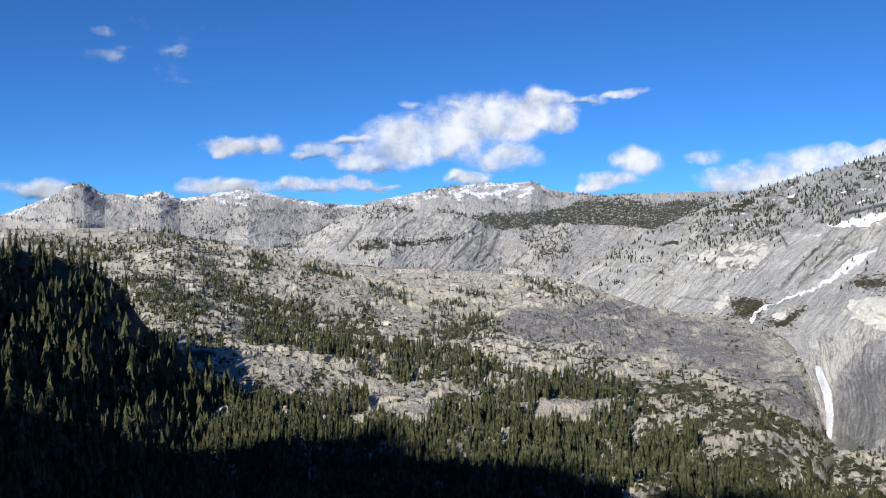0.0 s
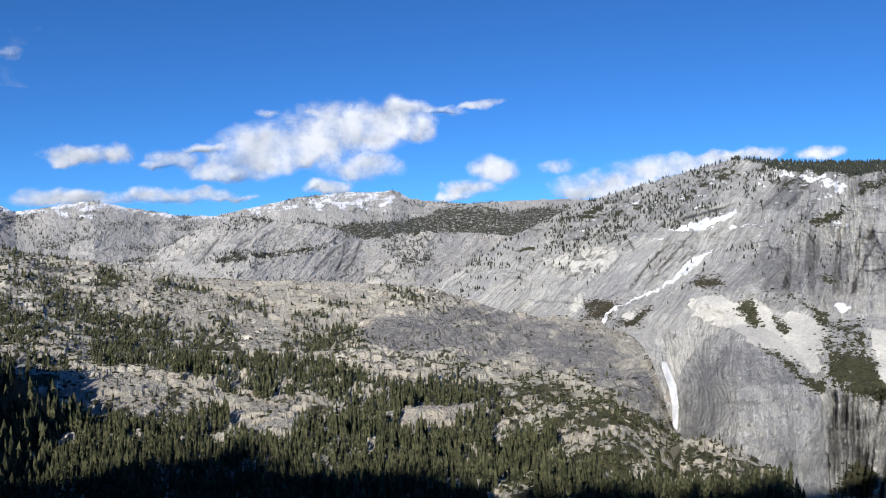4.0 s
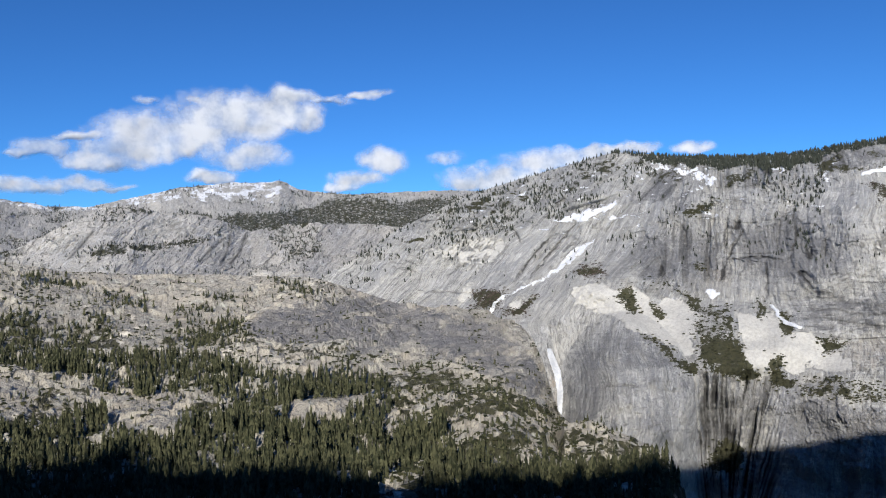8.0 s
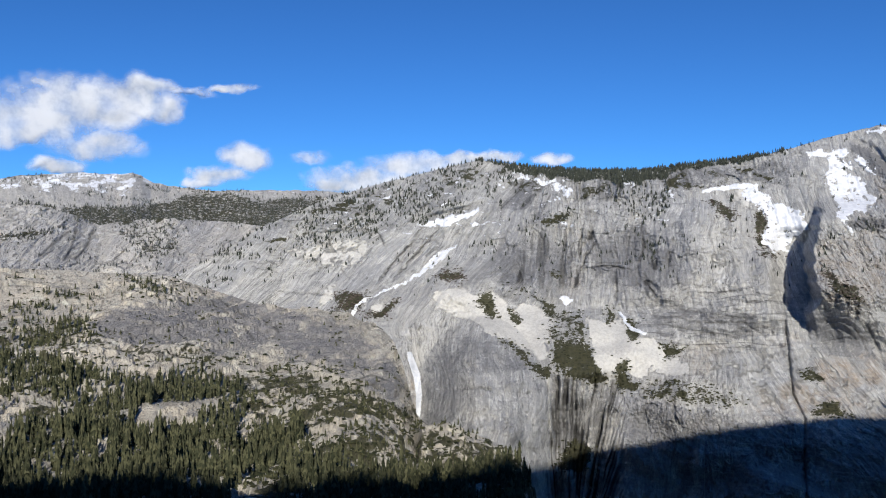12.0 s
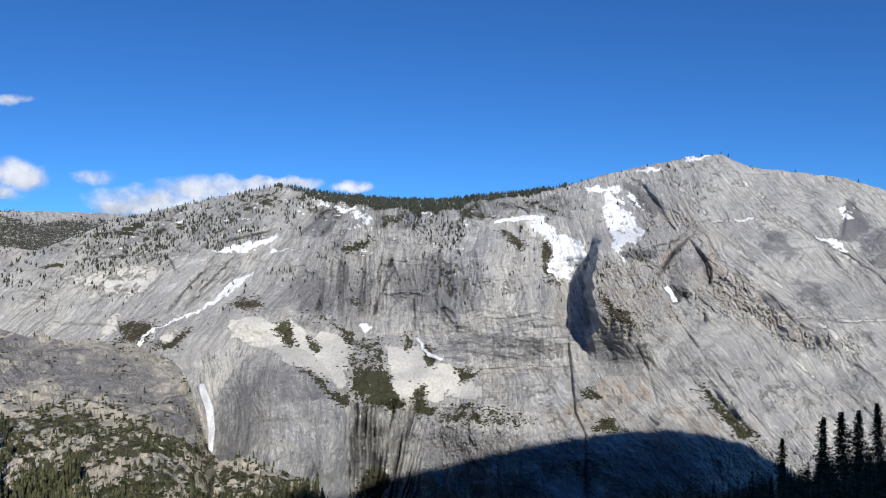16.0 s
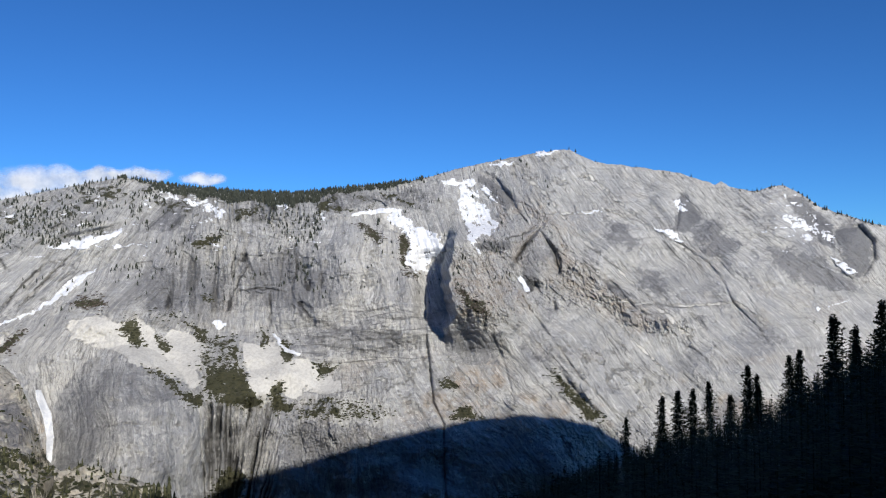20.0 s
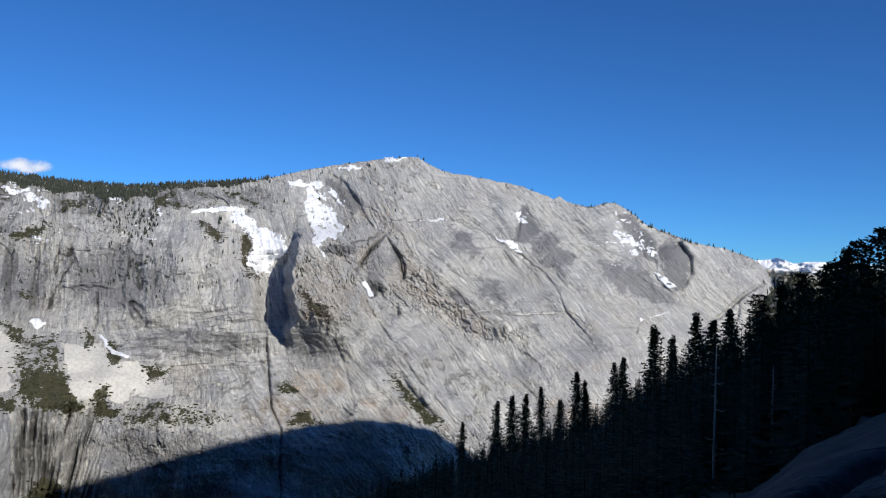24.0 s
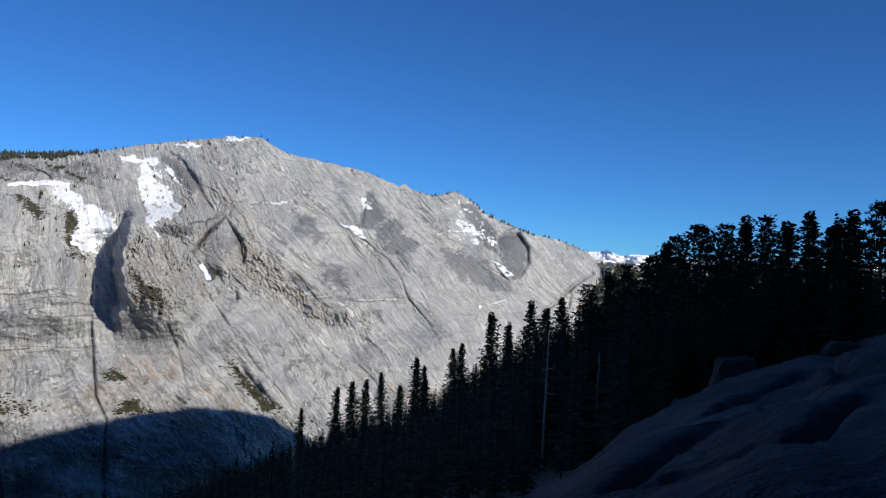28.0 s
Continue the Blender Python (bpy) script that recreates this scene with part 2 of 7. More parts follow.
def wall_depth(az, el):
    top = knots(az, WALL_TOP)
    r = np.interp(el, [-26, -13, -9, -4, 2.5, 9], [1340, 1400, 1480, 1640, 1860, 2230])
    r = r * np.interp(az, [8, 16, 30, 60, 75, 88], [1.16, 1.1, 1, 1, 1.1, 1.34])
    # the rounded slab buttress beside the frozen fall
    rho = ((az - 30.6) / 5.0) ** 2 + ((el + 12.5) / 7.5) ** 2
    r = r - 120 * np.clip(1 - rho, 0, 1) ** 0.85
    # the columned recess
    rec = smooth(35.0, 35.7, az) * (1 - smooth(38.5, 41.5, az)) * (1 - smooth(-10.0, -8.6, el))
    r = r + 70 * rec
    r = r - rec * 44 * column_height(az, el)
    # ribbed cliff under the wooded rim
    rib = smooth(35.5, 36.5, az) * (1 - smooth(42, 43, az)) * smooth(3.2, 3.6, el) * (1 - smooth(4.9, 5.3, el))
    r = r - 28 * rib * vnoise(az * 6 + 0.5 * fbm(az, el, 3, 20), el * 0.5, 19)
    # upright cliffs below the wooded rim
    face = smooth(31.5, 34, az) * (1 - smooth(44, 47, az)) * smooth(-4.4, -3.6, el) * (1 - smooth(1.2, 2.6, el))
    lean = az + 0.12 * el + 0.3 * fbm(az * 0.7, el * 0.5, 3, 17)
    r = r - face * (16 * vnoise(lean * 1.7, el * 0.35, 23) + 9 * vnoise(lean * 4.5, el * 0.8, 24) + 4 * vnoise(lean * 11, el * 1.6, 25))
    # the buttress that throws the dark notch to its side
    lip = 52.7 + 0.35 * fbm(el * 0.9, el * 0 + 2.0, 3, 3) + 0.12 * np.maximum(el, -1)
    but = smooth(-0.35, 0.3, az - lip) * (1 - smooth(54.2, 59.5, az)) * smooth(0, 1, (el + 6.2 + 0.8 * smooth(53.4, 55, az)) / (3.8 + 0.8 * smooth(53.4, 55, az))) * (1 - smooth(1.6, 3.4, el))
    r = r - 150 * but
    notch = smooth(50.0, 50.9, az) * (1 - smooth(-0.4, 0.2, az - lip)) * smooth(-4.8, -3.4, el) * (1 - smooth(0.2, 1.6, el))
    r = r + 70 * notch
    # bowls that hold the snow
    for ca, ce, wa, we, amp in ((50.6, 2.0, 1.6, 1.5, 40), (54.9, 3.9, 1.5, 2.2, 45), (76.8, 2.6, 1.0, 1.2, 25), (69.2, 3.5, 1.0, 1.0, 22)):
        r = r + amp * np.exp(-((az - ca) / wa) ** 2 - ((el - ce) / we) ** 2)
    # rounded block at the end of the skyline
    knob = np.clip(1 - ((az - 79.7) / 1.35) ** 2 - ((el - 0.85) / 1.9) ** 2, 0, 1)
    r = r - 30 * knob
    # three-cornered rock and the crescent-edged knob
    tri = np.clip(1 - np.hypot((az - 59.2) / 1.6, (el - 0.6) / 2.1), 0, 1)
    r = r - 60 * tri
    for line, amp, wide in CRACKS:
        dist, part = near_line(az, el, line)
        r = r + amp * np.exp(-(dist / wide) ** 2) * (0.35 + 0.65 * np.sin(np.pi * np.clip(part, 0.02, 0.98)))
    # relief: broad swells, blocks and facets, slabs along the fall line, ledges and rubble; the scree is smooth
    broken = wall_broken(az, el)
    u, v = wall_flow(az, el)
    scree = within(az, el, SCREE, 0.3, 189)
    rough = (0.35 + 0.65 * smooth(-0.2, 0.7, fbm(az * 0.16, el * 0.25, 3, 41))) * (1 - 0.35 * smooth(57, 63, az))
    r = r + 34 * fbm(az * 0.22, el * 0.3, 3, 11)
    fine = -(0.3 + 1.8 * broken) * facets(u * 1.5, v * 0.9 + 0.3 * u, 51) - (0.2 + 0.7 * broken) * facets(u * 3.6, v * 2.4 - 0.5 * u, 52)
    ca, ce = az + 0.35 * el + 0.2 * fbm(az, el, 3, 54), 1.1 * el - 0.25 * az
    fine = fine - broken * (5.0 * facets(ca * 0.9, ce * 0.7, 58, 1.2) * (1 - smooth(52, 54, az)) + 1.7 * facets(ca * 2.6, ce * 1.1, 55, 1.6) + 1.5 * facets(ca * 5.2, ce * 2.6, 56, 1.6) + 0.8 * facets(ca * 9, ce * 5.5, 57, 1.6))
    fine = fine + (1 - 0.6 * broken) * 6 * fbm(u * 1.1, v * 0.3, 4, 12) + rough * (1 - 0.6 * broken) * (4.0 * ridged(u * 1.9, v * 0.5, 4, 13) + 2.2 * fbm(u * 5, v * 2.0, 3, 14))
    band = np.exp(-(near_line(az, el, [(55.5, 6.0), (58.5, 3.4), (61, 1.2), (64, -1.6), (69.5, -4.6)])[0] / 0.9) ** 2)
    fine = fine - 6 * band - (0.2 + broken) * 5.0 * ridged(az * 2.0, el * 2.6, 4, 15)
    ledge = 2.1 * el + 0.9 * fbm(az * 0.5, el * 0.6, 4, 16) + 0.12 * az * smooth(56, 60, az)
    fine = fine - (4.0 * rough + 10.0 * wall_sheets(az, el)) * (ledge - np.floor(ledge)) * (1 - 0.6 * smooth(60, 64, az))
    r = r + fine * (1 - 0.9 * scree) * (1 - 0.7 * smooth(0, 0.4, tri))
    return r


def wall_at(az, el):
    return to_xyz(az, el, wall_depth(az, el))


# --- the valley bench and the pale dome behind it
MID_TOP = [(-34, 1.5), (-29.2, 1.46), (-26, 1.58), (-22.6, 1.54), (-19, 1.31), (-15.3, 0.63), (-10.6, -0.16), (-7.5, -0.85),
           (-3.4, -1.18), (2.7, -1.39), (5.9, -1.58), (8.7, -1.85), (11.9, -2.95), (14.6, -3.9), (18.4, -4.6), (21.2, -5.08),
           (23.3, -5.8), (24.2, -6.7), (24.8, -8.1), (25.3, -10), (25.8, -11.9), (26.6, -12.6), (30.2, -13.5), (32.1, -14.2), (33.2, -15.1),
           (34.2, -17), (36, -22)]
MID_FAR = [(-34, 1750), (-20, 1600), (0, 1500), (10, 1470), (16, 1400), (22, 1300), (24.2, 1230), (25, 1150), (26.2, 950), (28, 880), (36, 760)]
KNOLLS = [(-12, -8.6, 5.0, 1.5, 17), (-3.4, -11, 2.8, 1.1, 15), (9.5, -8.3, 5.2, 0.7, 10), (9.6, -10.9, 3.4, 0.7, 9), (20.3, -13.6, 3.4, 1.6, 14),
          (-18.5, -1.3, 3.2, 1.6, 22), (-12.5, -1.8, 2.6, 1.0, 14), (-17, -4.6, 4.0, 1.2, 16), (28.5, -14, 3.0, 1.0, 8)]


def mid_depth(az, el):
    far = knots(az, MID_FAR)
    top = knots(az, MID_TOP)
    down = np.clip((top - el) / (top + 22.5), 0, 1)
    return 430 + (far - 430) * (1 - down) ** 1.45


PALE_DOMES = [
    [(-9.06, -1.17), (-3.42, -0.98), (2.69, -1.18), (6.74, -2.39), (8.74, -3.58), (4.72, -4.83), (-0.98, -4.84), (-5.85, -3.2), (-9.06, -2.78)],
    [(-16.42, -7.74), (-13.76, -7.52), (-9.85, -7.95), (-9.06, -8.75), (-10.64, -9.88), (-14.14, -9.75), (-15.67, -8.73)],
    [(-5.85, -8.62), (-2.61, -8.85), (-0.16, -10.05), (-1.79, -12.2), (-5.45, -12.16), (-6.46, -10.38)],
    [(4.72, -8.04), (7.14, -7.68), (9.54, -8.15), (8.74, -8.96), (5.93, -8.81)],
    [(5.93, -11.17), (8.74, -10.33), (11.12, -10.45), (12.68, -11.16), (8.74, -12.07), (6.34, -12.14)],
]


def bench_calm(az, el):
    """1 on the smooth pale domes of the bench."""
    calm = np.zeros(np.shape(az))
    for i, poly in enumerate(PALE_DOMES):
        calm = np.maximum(calm, within(az, el, poly, 0.6, 212 + i))
    return calm


def bench_seams(az, el):
    """Signed distance-like noise whose zero lines are the ledges that run across the benches."""
    return fbm(az * 0.42, el * 2.3 + 0.12 * az, 5, 68)


def mid_rise(az, el, r):
    up = np.zeros(np.shape(az))
    for ca, ce, wa, we, amp in KNOLLS:
        up = up + amp * np.exp(-((az - ca) / wa) ** 2 - ((el - ce) / we) ** 2 * np.where(el < ce, 0.7, 1.6))
    x, y = r * np.sin(np.radians(az)), r * np.cos(np.radians(az))
    rim = smooth(0, 0.25, knots(az, MID_TOP) - el)
    rough = 0.25 + 0.75 * smooth(-0.3, 0.6, fbm(x / 260, y / 260, 3, 61))
    rough = rough * (1 - 0.8 * bench_calm(az, el))
    up = up + (0.6 + 2.4 * rough) * facets(x / 34, y / 46 + x / 90, 66) * rim + (0.3 + 1.2 * rough) * facets(x / 12, y / 20, 67) * rim
    up = up + 5 * smooth(-0.06, 0.06, bench_seams(az, el)) * rim
    up = up + 10 * fbm(x / 150, y / 150, 4, 62) * (0.4 + 0.6 * rim)
    up = up + rough * (9 * ridged(x / 52, y / 40, 4, 63) + 2.4 * fbm(x / 11, y / 16, 3, 64)) * (0.3 + 0.7 * rim)
    return up


def mid_at(az, el):
    r = mid_depth(az, el)
    p = to_xyz(az, el, r)
    p[..., 2] += mid_rise(az, el, r) - 5
    return p


# --- the wooded hill on the shaded side
HILL_TOP = [(-34, 1.0), (-29.2, 0.1), (-26, -0.45), (-24.2, -1.1), (-22.2, -2.4), (-20.8, -4.9), (-18.6, -6.9), (-16.2, -8.9), (-14, -10.9), (-12.2, -12.6), (-8, -15), (-3, -19)]


def hill_depth(az, el):
    """A plane slope that falls nearly with the sunlight, which grazes it and its trees."""
    a, e = np.radians(az), np.radians(el)
    r = -344.5 / np.minimum(0.699 * np.sin(a) - 0.101 * np.cos(a) + 0.708 * np.tan(e), -0.22)
    return r + 14 * fbm(az * 0.4, el * 0.6, 4, 71) - 10 * facets(az * 0.5, el * 0.7, 72)


def hill_at(az, el):
    return to_xyz(az, el, hill_depth(az, el))


# --- ridges behind
RIDGE_TOP = [(-34, -1.5), (-19, -0.35), (-14.5, -0.2), (-10.6, 0.44), (-9.1, 1.17), (-7.1, 2.27), (-5, 3.15), (-3.4, 3.25), (-1.4, 2.69),
             (0.7, 2.57), (2.7, 2), (4.3, 1.34), (6.3, 1.74), (8.7, 1.85), (11.9, 1.72), (13.8, 1.5), (16, 1.3), (19, -1)]
PEAK_TOP = [(-34, 1.2), (-29.2, 2.1), (-27.6, 2.85), (-26.1, 3.51), (-25.1, 4.28), (-24.3, 4.34), (-23.1, 3.67), (-20.8, 3.62), (-19.6, 3.95),
            (-18.3, 3.44), (-16, 3.87), (-13.8, 4.19), (-11.4, 3.71), (-8.3, 3.19), (-5.9, 3.2), (-3.4, 3.78), (-0.2, 4.44), (3.1, 4.75),
            (5.5, 4.75), (6.3, 4.9), (6.9, 4.65), (7.5, 4.3), (8.7, 4.05), (11.9, 3.8), (14.6, 3.9), (17.6, 3.95), (20.2, 3.8), (24, 3.6)]


def ridge_depth(az, el):
    top = knots(az, RIDGE_TOP)
    r = 2750 + (el - top) * 130 + 40 * fbm(az * 0.35, el * 0.5, 4, 81)
    u = az - 0.8 * el
    r = r - 3.5 * facets(u * 1.3, el * 1.6, 84) - 2.2 * facets(u * 3.5, el * 4, 85)
    return r - 20 * ridged(u * 0.9, el * 0.7, 3, 82) + 6 * fbm(u * 4, el * 2, 3, 83)


def peak_depth(az, el):
    top = knots(az, PEAK_TOP)
    r = 4150 + (el - top) * 260 + 70 * fbm(az * 0.3, el * 0.6, 4, 91)
    r = r - 5 * facets(az * 1.2, el * 1.8, 94) - 3 * facets(az * 3.2, el * 4.5, 95)
    return r - 30 * ridged(az * 0.5, el * 1.3, 3, 92) + 9 * fbm(az * 3, el * 3, 3, 93)


# ---- end of the shape ----

# ---- materials ----


class Nodes:
    """Small helper to wire shader nodes."""

    def __init__(self, name):
        self.mat = bpy.data.materials.new(name)
        self.mat.use_nodes = True
        self.tree = self.mat.node_tree
        self.bsdf = self.tree.nodes["Principled BSDF"]
        self.out = self.tree.nodes["Material Output"]
        self.bsdf.inputs["Specular IOR Level"].default_value = 0.25

    def put(self, socket, value):
        if isinstance(value, bpy.types.NodeSocket):
            self.tree.links.new(value, socket)
        elif value is not None:
            socket.default_value = value

    def node(self, kind, **inputs):
        n = self.tree.nodes.new(kind)
        for key, value in inputs.items():
            self.put(n.inputs[key.replace("_", " ")], value)
        return n

    def place(self):
        return self.node("ShaderNodeTexCoord").outputs["Object"]

    def attribute(self, name, vector=False):
        n = self.tree.nodes.new("ShaderNodeAttribute")
        n.attribute_name = name
        return n.outputs["Vector" if vector else "Fac"]

    def stretch(self, vector, scale):
        n = self.tree.nodes.new("ShaderNodeVectorMath")
        n.operation = "MULTIPLY"
        self.put(n.inputs[0], vector)
        n.inputs[1].default_value = scale
        return n.outputs[0]

    def noise(self, vector, scale, detail=5.0, rough=0.6, warp=0.0):
        n = self.node("ShaderNodeTexNoise", Vector=vector, Scale=scale, Detail=detail, Roughness=rough, Distortion=warp)
        return n.outputs["Fac"]

    def cells(self, vector, scale):
        n = self.tree.nodes.new("ShaderNodeTexVoronoi")
        n.feature = "DISTANCE_TO_EDGE"
        self.put(n.inputs["Vector"], vector)
        n.inputs["Scale"].default_value = scale
        return n.outputs["Distance"]

    def ramp(self, fac, lo, hi, a=0.0, b=1.0):
        n = self.tree.nodes.new("ShaderNodeMapRange")
        n.interpolation_type = "SMOOTHSTEP"
        for key, value in (("Value", fac), ("From Min", lo), ("From Max", hi), ("To Min", a), ("To Max", b)):
            self.put(n.inputs[key], value)
        return n.outputs[0]

    def math(self, op, a, b=0.0):
        n = self.tree.nodes.new("ShaderNodeMath")
        n.operation = op
        self.put(n.inputs[0], a)
        self.put(n.inputs[1], b)
        return n.outputs[0]

    def mix(self, fac, a, b):
        n = self.tree.nodes.new("ShaderNodeMix")
        n.data_type = "RGBA"
        self.put(n.inputs[0], fac)
        for socket, value in ((n.inputs[6], a), (n.inputs[7], b)):
            self.put(socket, (*value, 1) if isinstance(value, tuple) else value)
        return n.outputs[2]

    def bump(self, height, distance, strength=1.0, normal=None):
        n = self.node("ShaderNodeBump", Height=height, Distance=distance, Strength=strength)
        if normal:
            self.put(n.inputs["Normal"], normal)
        return n.outputs[0]

    def finish(self, colour, roughness, normal=None):
        self.put(self.bsdf.inputs["Base Color"], (*colour, 1) if isinstance(colour, tuple) else colour)
        self.put(self.bsdf.inputs["Roughness"], roughness)
        if normal:
            self.put(self.bsdf.inputs["Normal"], normal)
        return self.mat


SNOW = (0.86, 0.88, 0.92)


def granite(name, pale, grey, dark, unit, streak=1.0, bump=1.0, long=9.0, talus_colour=((0.46, 0.45, 0.425), (0.58, 0.57, 0.535)), speck=1.0,
            wet_colour=((0.27, 0.275, 0.29), (0.15, 0.153, 0.163)), joints=1.0, seams=0.0):
    """Bare granite: broad slabs of two greys, streaks and cracks down the fall line, rubble where it is rough, and the covers that its
    attributes give. unit: metres of its finest grain."""
    n = Nodes(name)
    p, f = n.place(), n.attribute("flow", True)
    rough = n.attribute("rough")

    def along(wide):
        return n.stretch(f, (1 / (unit * wide), 1 / (unit * wide * long), 1))

    broad = n.noise(n.stretch(f, (1 / (unit * 60), 1 / (unit * 150), 1)), 1.0, 6, 0.62, 0.5)
    patch = n.noise(p, 1 / (unit * 11), 7, 0.72, 0.3)
    grain = n.noise(p, 1 / (unit * 2.6), 4, 0.75)
    run = n.noise(along(9), 1.0, 6, 0.66, 0.25)
    fine = n.noise(along(2.6), 1.0, 4, 0.68, 0.15)
    tone = n.math("ADD", n.math("MULTIPLY", broad, 0.9), n.math("MULTIPLY", run, 0.5 * streak))
    tone = n.math("ADD", tone, n.math("MULTIPLY", patch, 0.5))
    mid_tone = 0.45 + 0.25 + 0.25 * streak
    colour = n.mix(n.ramp(tone, mid_tone - 0.17, mid_tone + 0.17), grey, pale)
    # dark and pale streaks, fewer where it is broken
    calm = n.math("SUBTRACT", 1.0, n.math("MULTIPLY", rough, 0.7))
    colour = n.mix(n.math("MULTIPLY", n.ramp(run, 0.57, 0.70), n.math("MULTIPLY", calm, 0.34 * streak)), colour, dark)
    colour = n.mix(n.math("MULTIPLY", n.ramp(fine, 0.58, 0.70), n.math("MULTIPLY", calm, 0.38 * streak)), colour, dark)
    light = tuple(min(0.78, c * 1.35) for c in pale)
    colour = n.mix(n.math("MULTIPLY", n.ramp(fine, 0.46, 0.34), 0.6 * streak), colour, light)
    colour = n.mix(n.math("MULTIPLY", n.ramp(patch, 0.44, 0.34), 0.55), colour, light)
    # speckle and rubble
    dots = n.math("MULTIPLY", n.ramp(grain, 0.53, 0.64), n.math("ADD", 0.12 * speck, n.math("MULTIPLY", rough, 0.6 * speck)))
    colour = n.mix(dots, colour, dark)
    warm = n.math("MULTIPLY", n.attribute("warm"), n.ramp(patch, 0.35, 0.65))
    colour = n.mix(n.math("MULTIPLY", warm, 0.75), colour, (0.42, 0.32, 0.225))
    # joints: long ones on the slabs, blocks where it is rough
    wob = n.tree.nodes.new("ShaderNodeVectorMath")
    wob.operation = "ADD"
    n.put(wob.inputs[0], n.stretch(f, (1 / (unit * 30), 1 / (unit * 30 * long * 0.4), 1)))
    spin = n.node("ShaderNodeTexNoise", Vector=p, Scale=1 / (unit * 30), Detail=4.0, Roughness=0.6)
    n.put(wob.inputs[1], n.stretch(spin.outputs["Color"], (0.7, 0.7, 0)))
    crack = n.math("MULTIPLY", n.ramp(n.cells(wob.outputs[0], 1.0), 0.0, 0.03, 1, 0), n.ramp(broad, 0.42, 0.58))
    colour = n.mix(n.math("MULTIPLY", crack, 0.5 * joints), colour, dark)
    block = n.ramp(n.cells(n.stretch(wob.outputs[0], (3.3, 11.0, 1)), 1.0), 0.0, 0.09, 1, 0)
    block = n.math("MULTIPLY", block, n.math("MULTIPLY", rough, n.ramp(patch, 0.42, 0.55)))
    colour = n.mix(n.math("MULTIPLY", block, 0.75 * speck * joints), colour, dark)
    # thin seams along the fall line, dark ones and pale ones
    for wide, stretch, ink, much in ((5, 5.0, dark, 0.52), (12, 8.0, dark, 0.46), (7, 6.0, light, 0.7)):
        seam = n.noise(n.stretch(f, (1 / (unit * wide), 1 / (unit * wide * stretch), 1.0)), 1.0, 5, 0.62, 0.4)
        off = n.math("ABSOLUTE", n.math("SUBTRACT", seam, 0.5))
        here = n.ramp(patch if wide == 7 else broad, 0.4, 0.6)
        colour = n.mix(n.math("MULTIPLY", n.ramp(off, 0.0, 0.028, 1, 0), n.math("MULTIPLY", here, much * seams)), colour, ink)
    # sheets peeling off in curved ledges
    sheet = n.noise(n.stretch(f, (1 / (unit * 30), 1 / (unit * 4.0), 1)), 1.0, 4, 0.6, 0.9)
    sheet_on = n.attribute("ledge")
    colour = n.mix(n.math("MULTIPLY", n.math("MULTIPLY", n.ramp(sheet, 0.55, 0.63), n.ramp(sheet, 0.72, 0.64)), n.math("MULTIPLY", sheet_on, 0.75)), colour, dark)
    colour = n.mix(n.math("MULTIPLY", n.ramp(sheet, 0.45, 0.36), n.math("MULTIPLY", sheet_on, 0.5)), colour, light)
    # covers
    wet = n.ramp(n.math("ADD", n.attribute("grey"), n.math("MULTIPLY", n.math("SUBTRACT", n.math("ADD", n.math("MULTIPLY", run, 0.5), n.math("MULTIPLY", patch, 0.5)), 0.5), 1.6)), 0.3, 0.75)
    colour = n.mix(n.math("MULTIPLY", wet, 0.85), colour, n.mix(n.ramp(n.math("ADD", n.math("MULTIPLY", fine, 0.5), n.math("MULTIPLY", grain, 0.5)), 0.36, 0.62), *wet_colour))
    talus = n.ramp(n.math("ADD", n.attribute("pale"), n.math("MULTIPLY", n.math("SUBTRACT", patch, 0.5), 1.1)), 0.42, 0.54)
    colour = n.mix(talus, colour, n.mix(n.ramp(grain, 0.35, 0.6), *talus_colour))
    stain = n.math("MULTIPLY", n.attribute("dark"), n.ramp(n.math("ADD", n.math("MULTIPLY", run, 0.6), n.math("MULTIPLY", patch, 0.4)), 0.36, 0.56))
    colour = n.mix(n.math("MULTIPLY", stain, 0.8), colour, n.mix(fine, dark, grey))
    # dark joints; the shade of clefts and column gaps is coloured in with them
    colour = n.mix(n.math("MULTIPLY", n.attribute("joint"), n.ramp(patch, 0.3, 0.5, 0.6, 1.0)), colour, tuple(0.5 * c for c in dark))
    brush = n.ramp(n.math("ADD", n.attribute("veg"), n.math("MULTIPLY", n.math("SUBTRACT", patch, 0.5), 1.6)), 0.45, 0.6)
    colour = n.mix(brush, colour, n.mix(grain, (0.035, 0.04, 0.022), (0.10, 0.095, 0.06)))
    snow = n.ramp(n.math("ADD", n.attribute("snow"), n.math("MULTIPLY", n.math("SUBTRACT", patch, 0.5), 1.8)), 0.45, 0.56)
    colour = n.mix(snow, colour, SNOW)
    h = n.math("ADD", n.math("MULTIPLY", patch, 0.6), n.math("ADD", n.math("MULTIPLY", fine, 0.35 * streak), n.math("MULTIPLY", grain, 0.3)))
    h = n.math("SUBTRACT", h, n.math("MULTIPLY", n.math("MULTIPLY", n.math("ADD", crack, block), joints), 0.25))
    h = n.math("MULTIPLY", h, n.math("SUBTRACT", 1.0, n.math("MULTIPLY", talus, 0.75)))
    h = n.math("MULTIPLY", h, n.math("SUBTRACT", 1.0, n.math("MULTIPLY", snow, 0.8)))
    normal = n.bump(h, unit * 7 * bump, 0.9)
    return n.finish(colour, n.ramp(patch, 0.3, 0.7, 0.72, 0.92), normal)


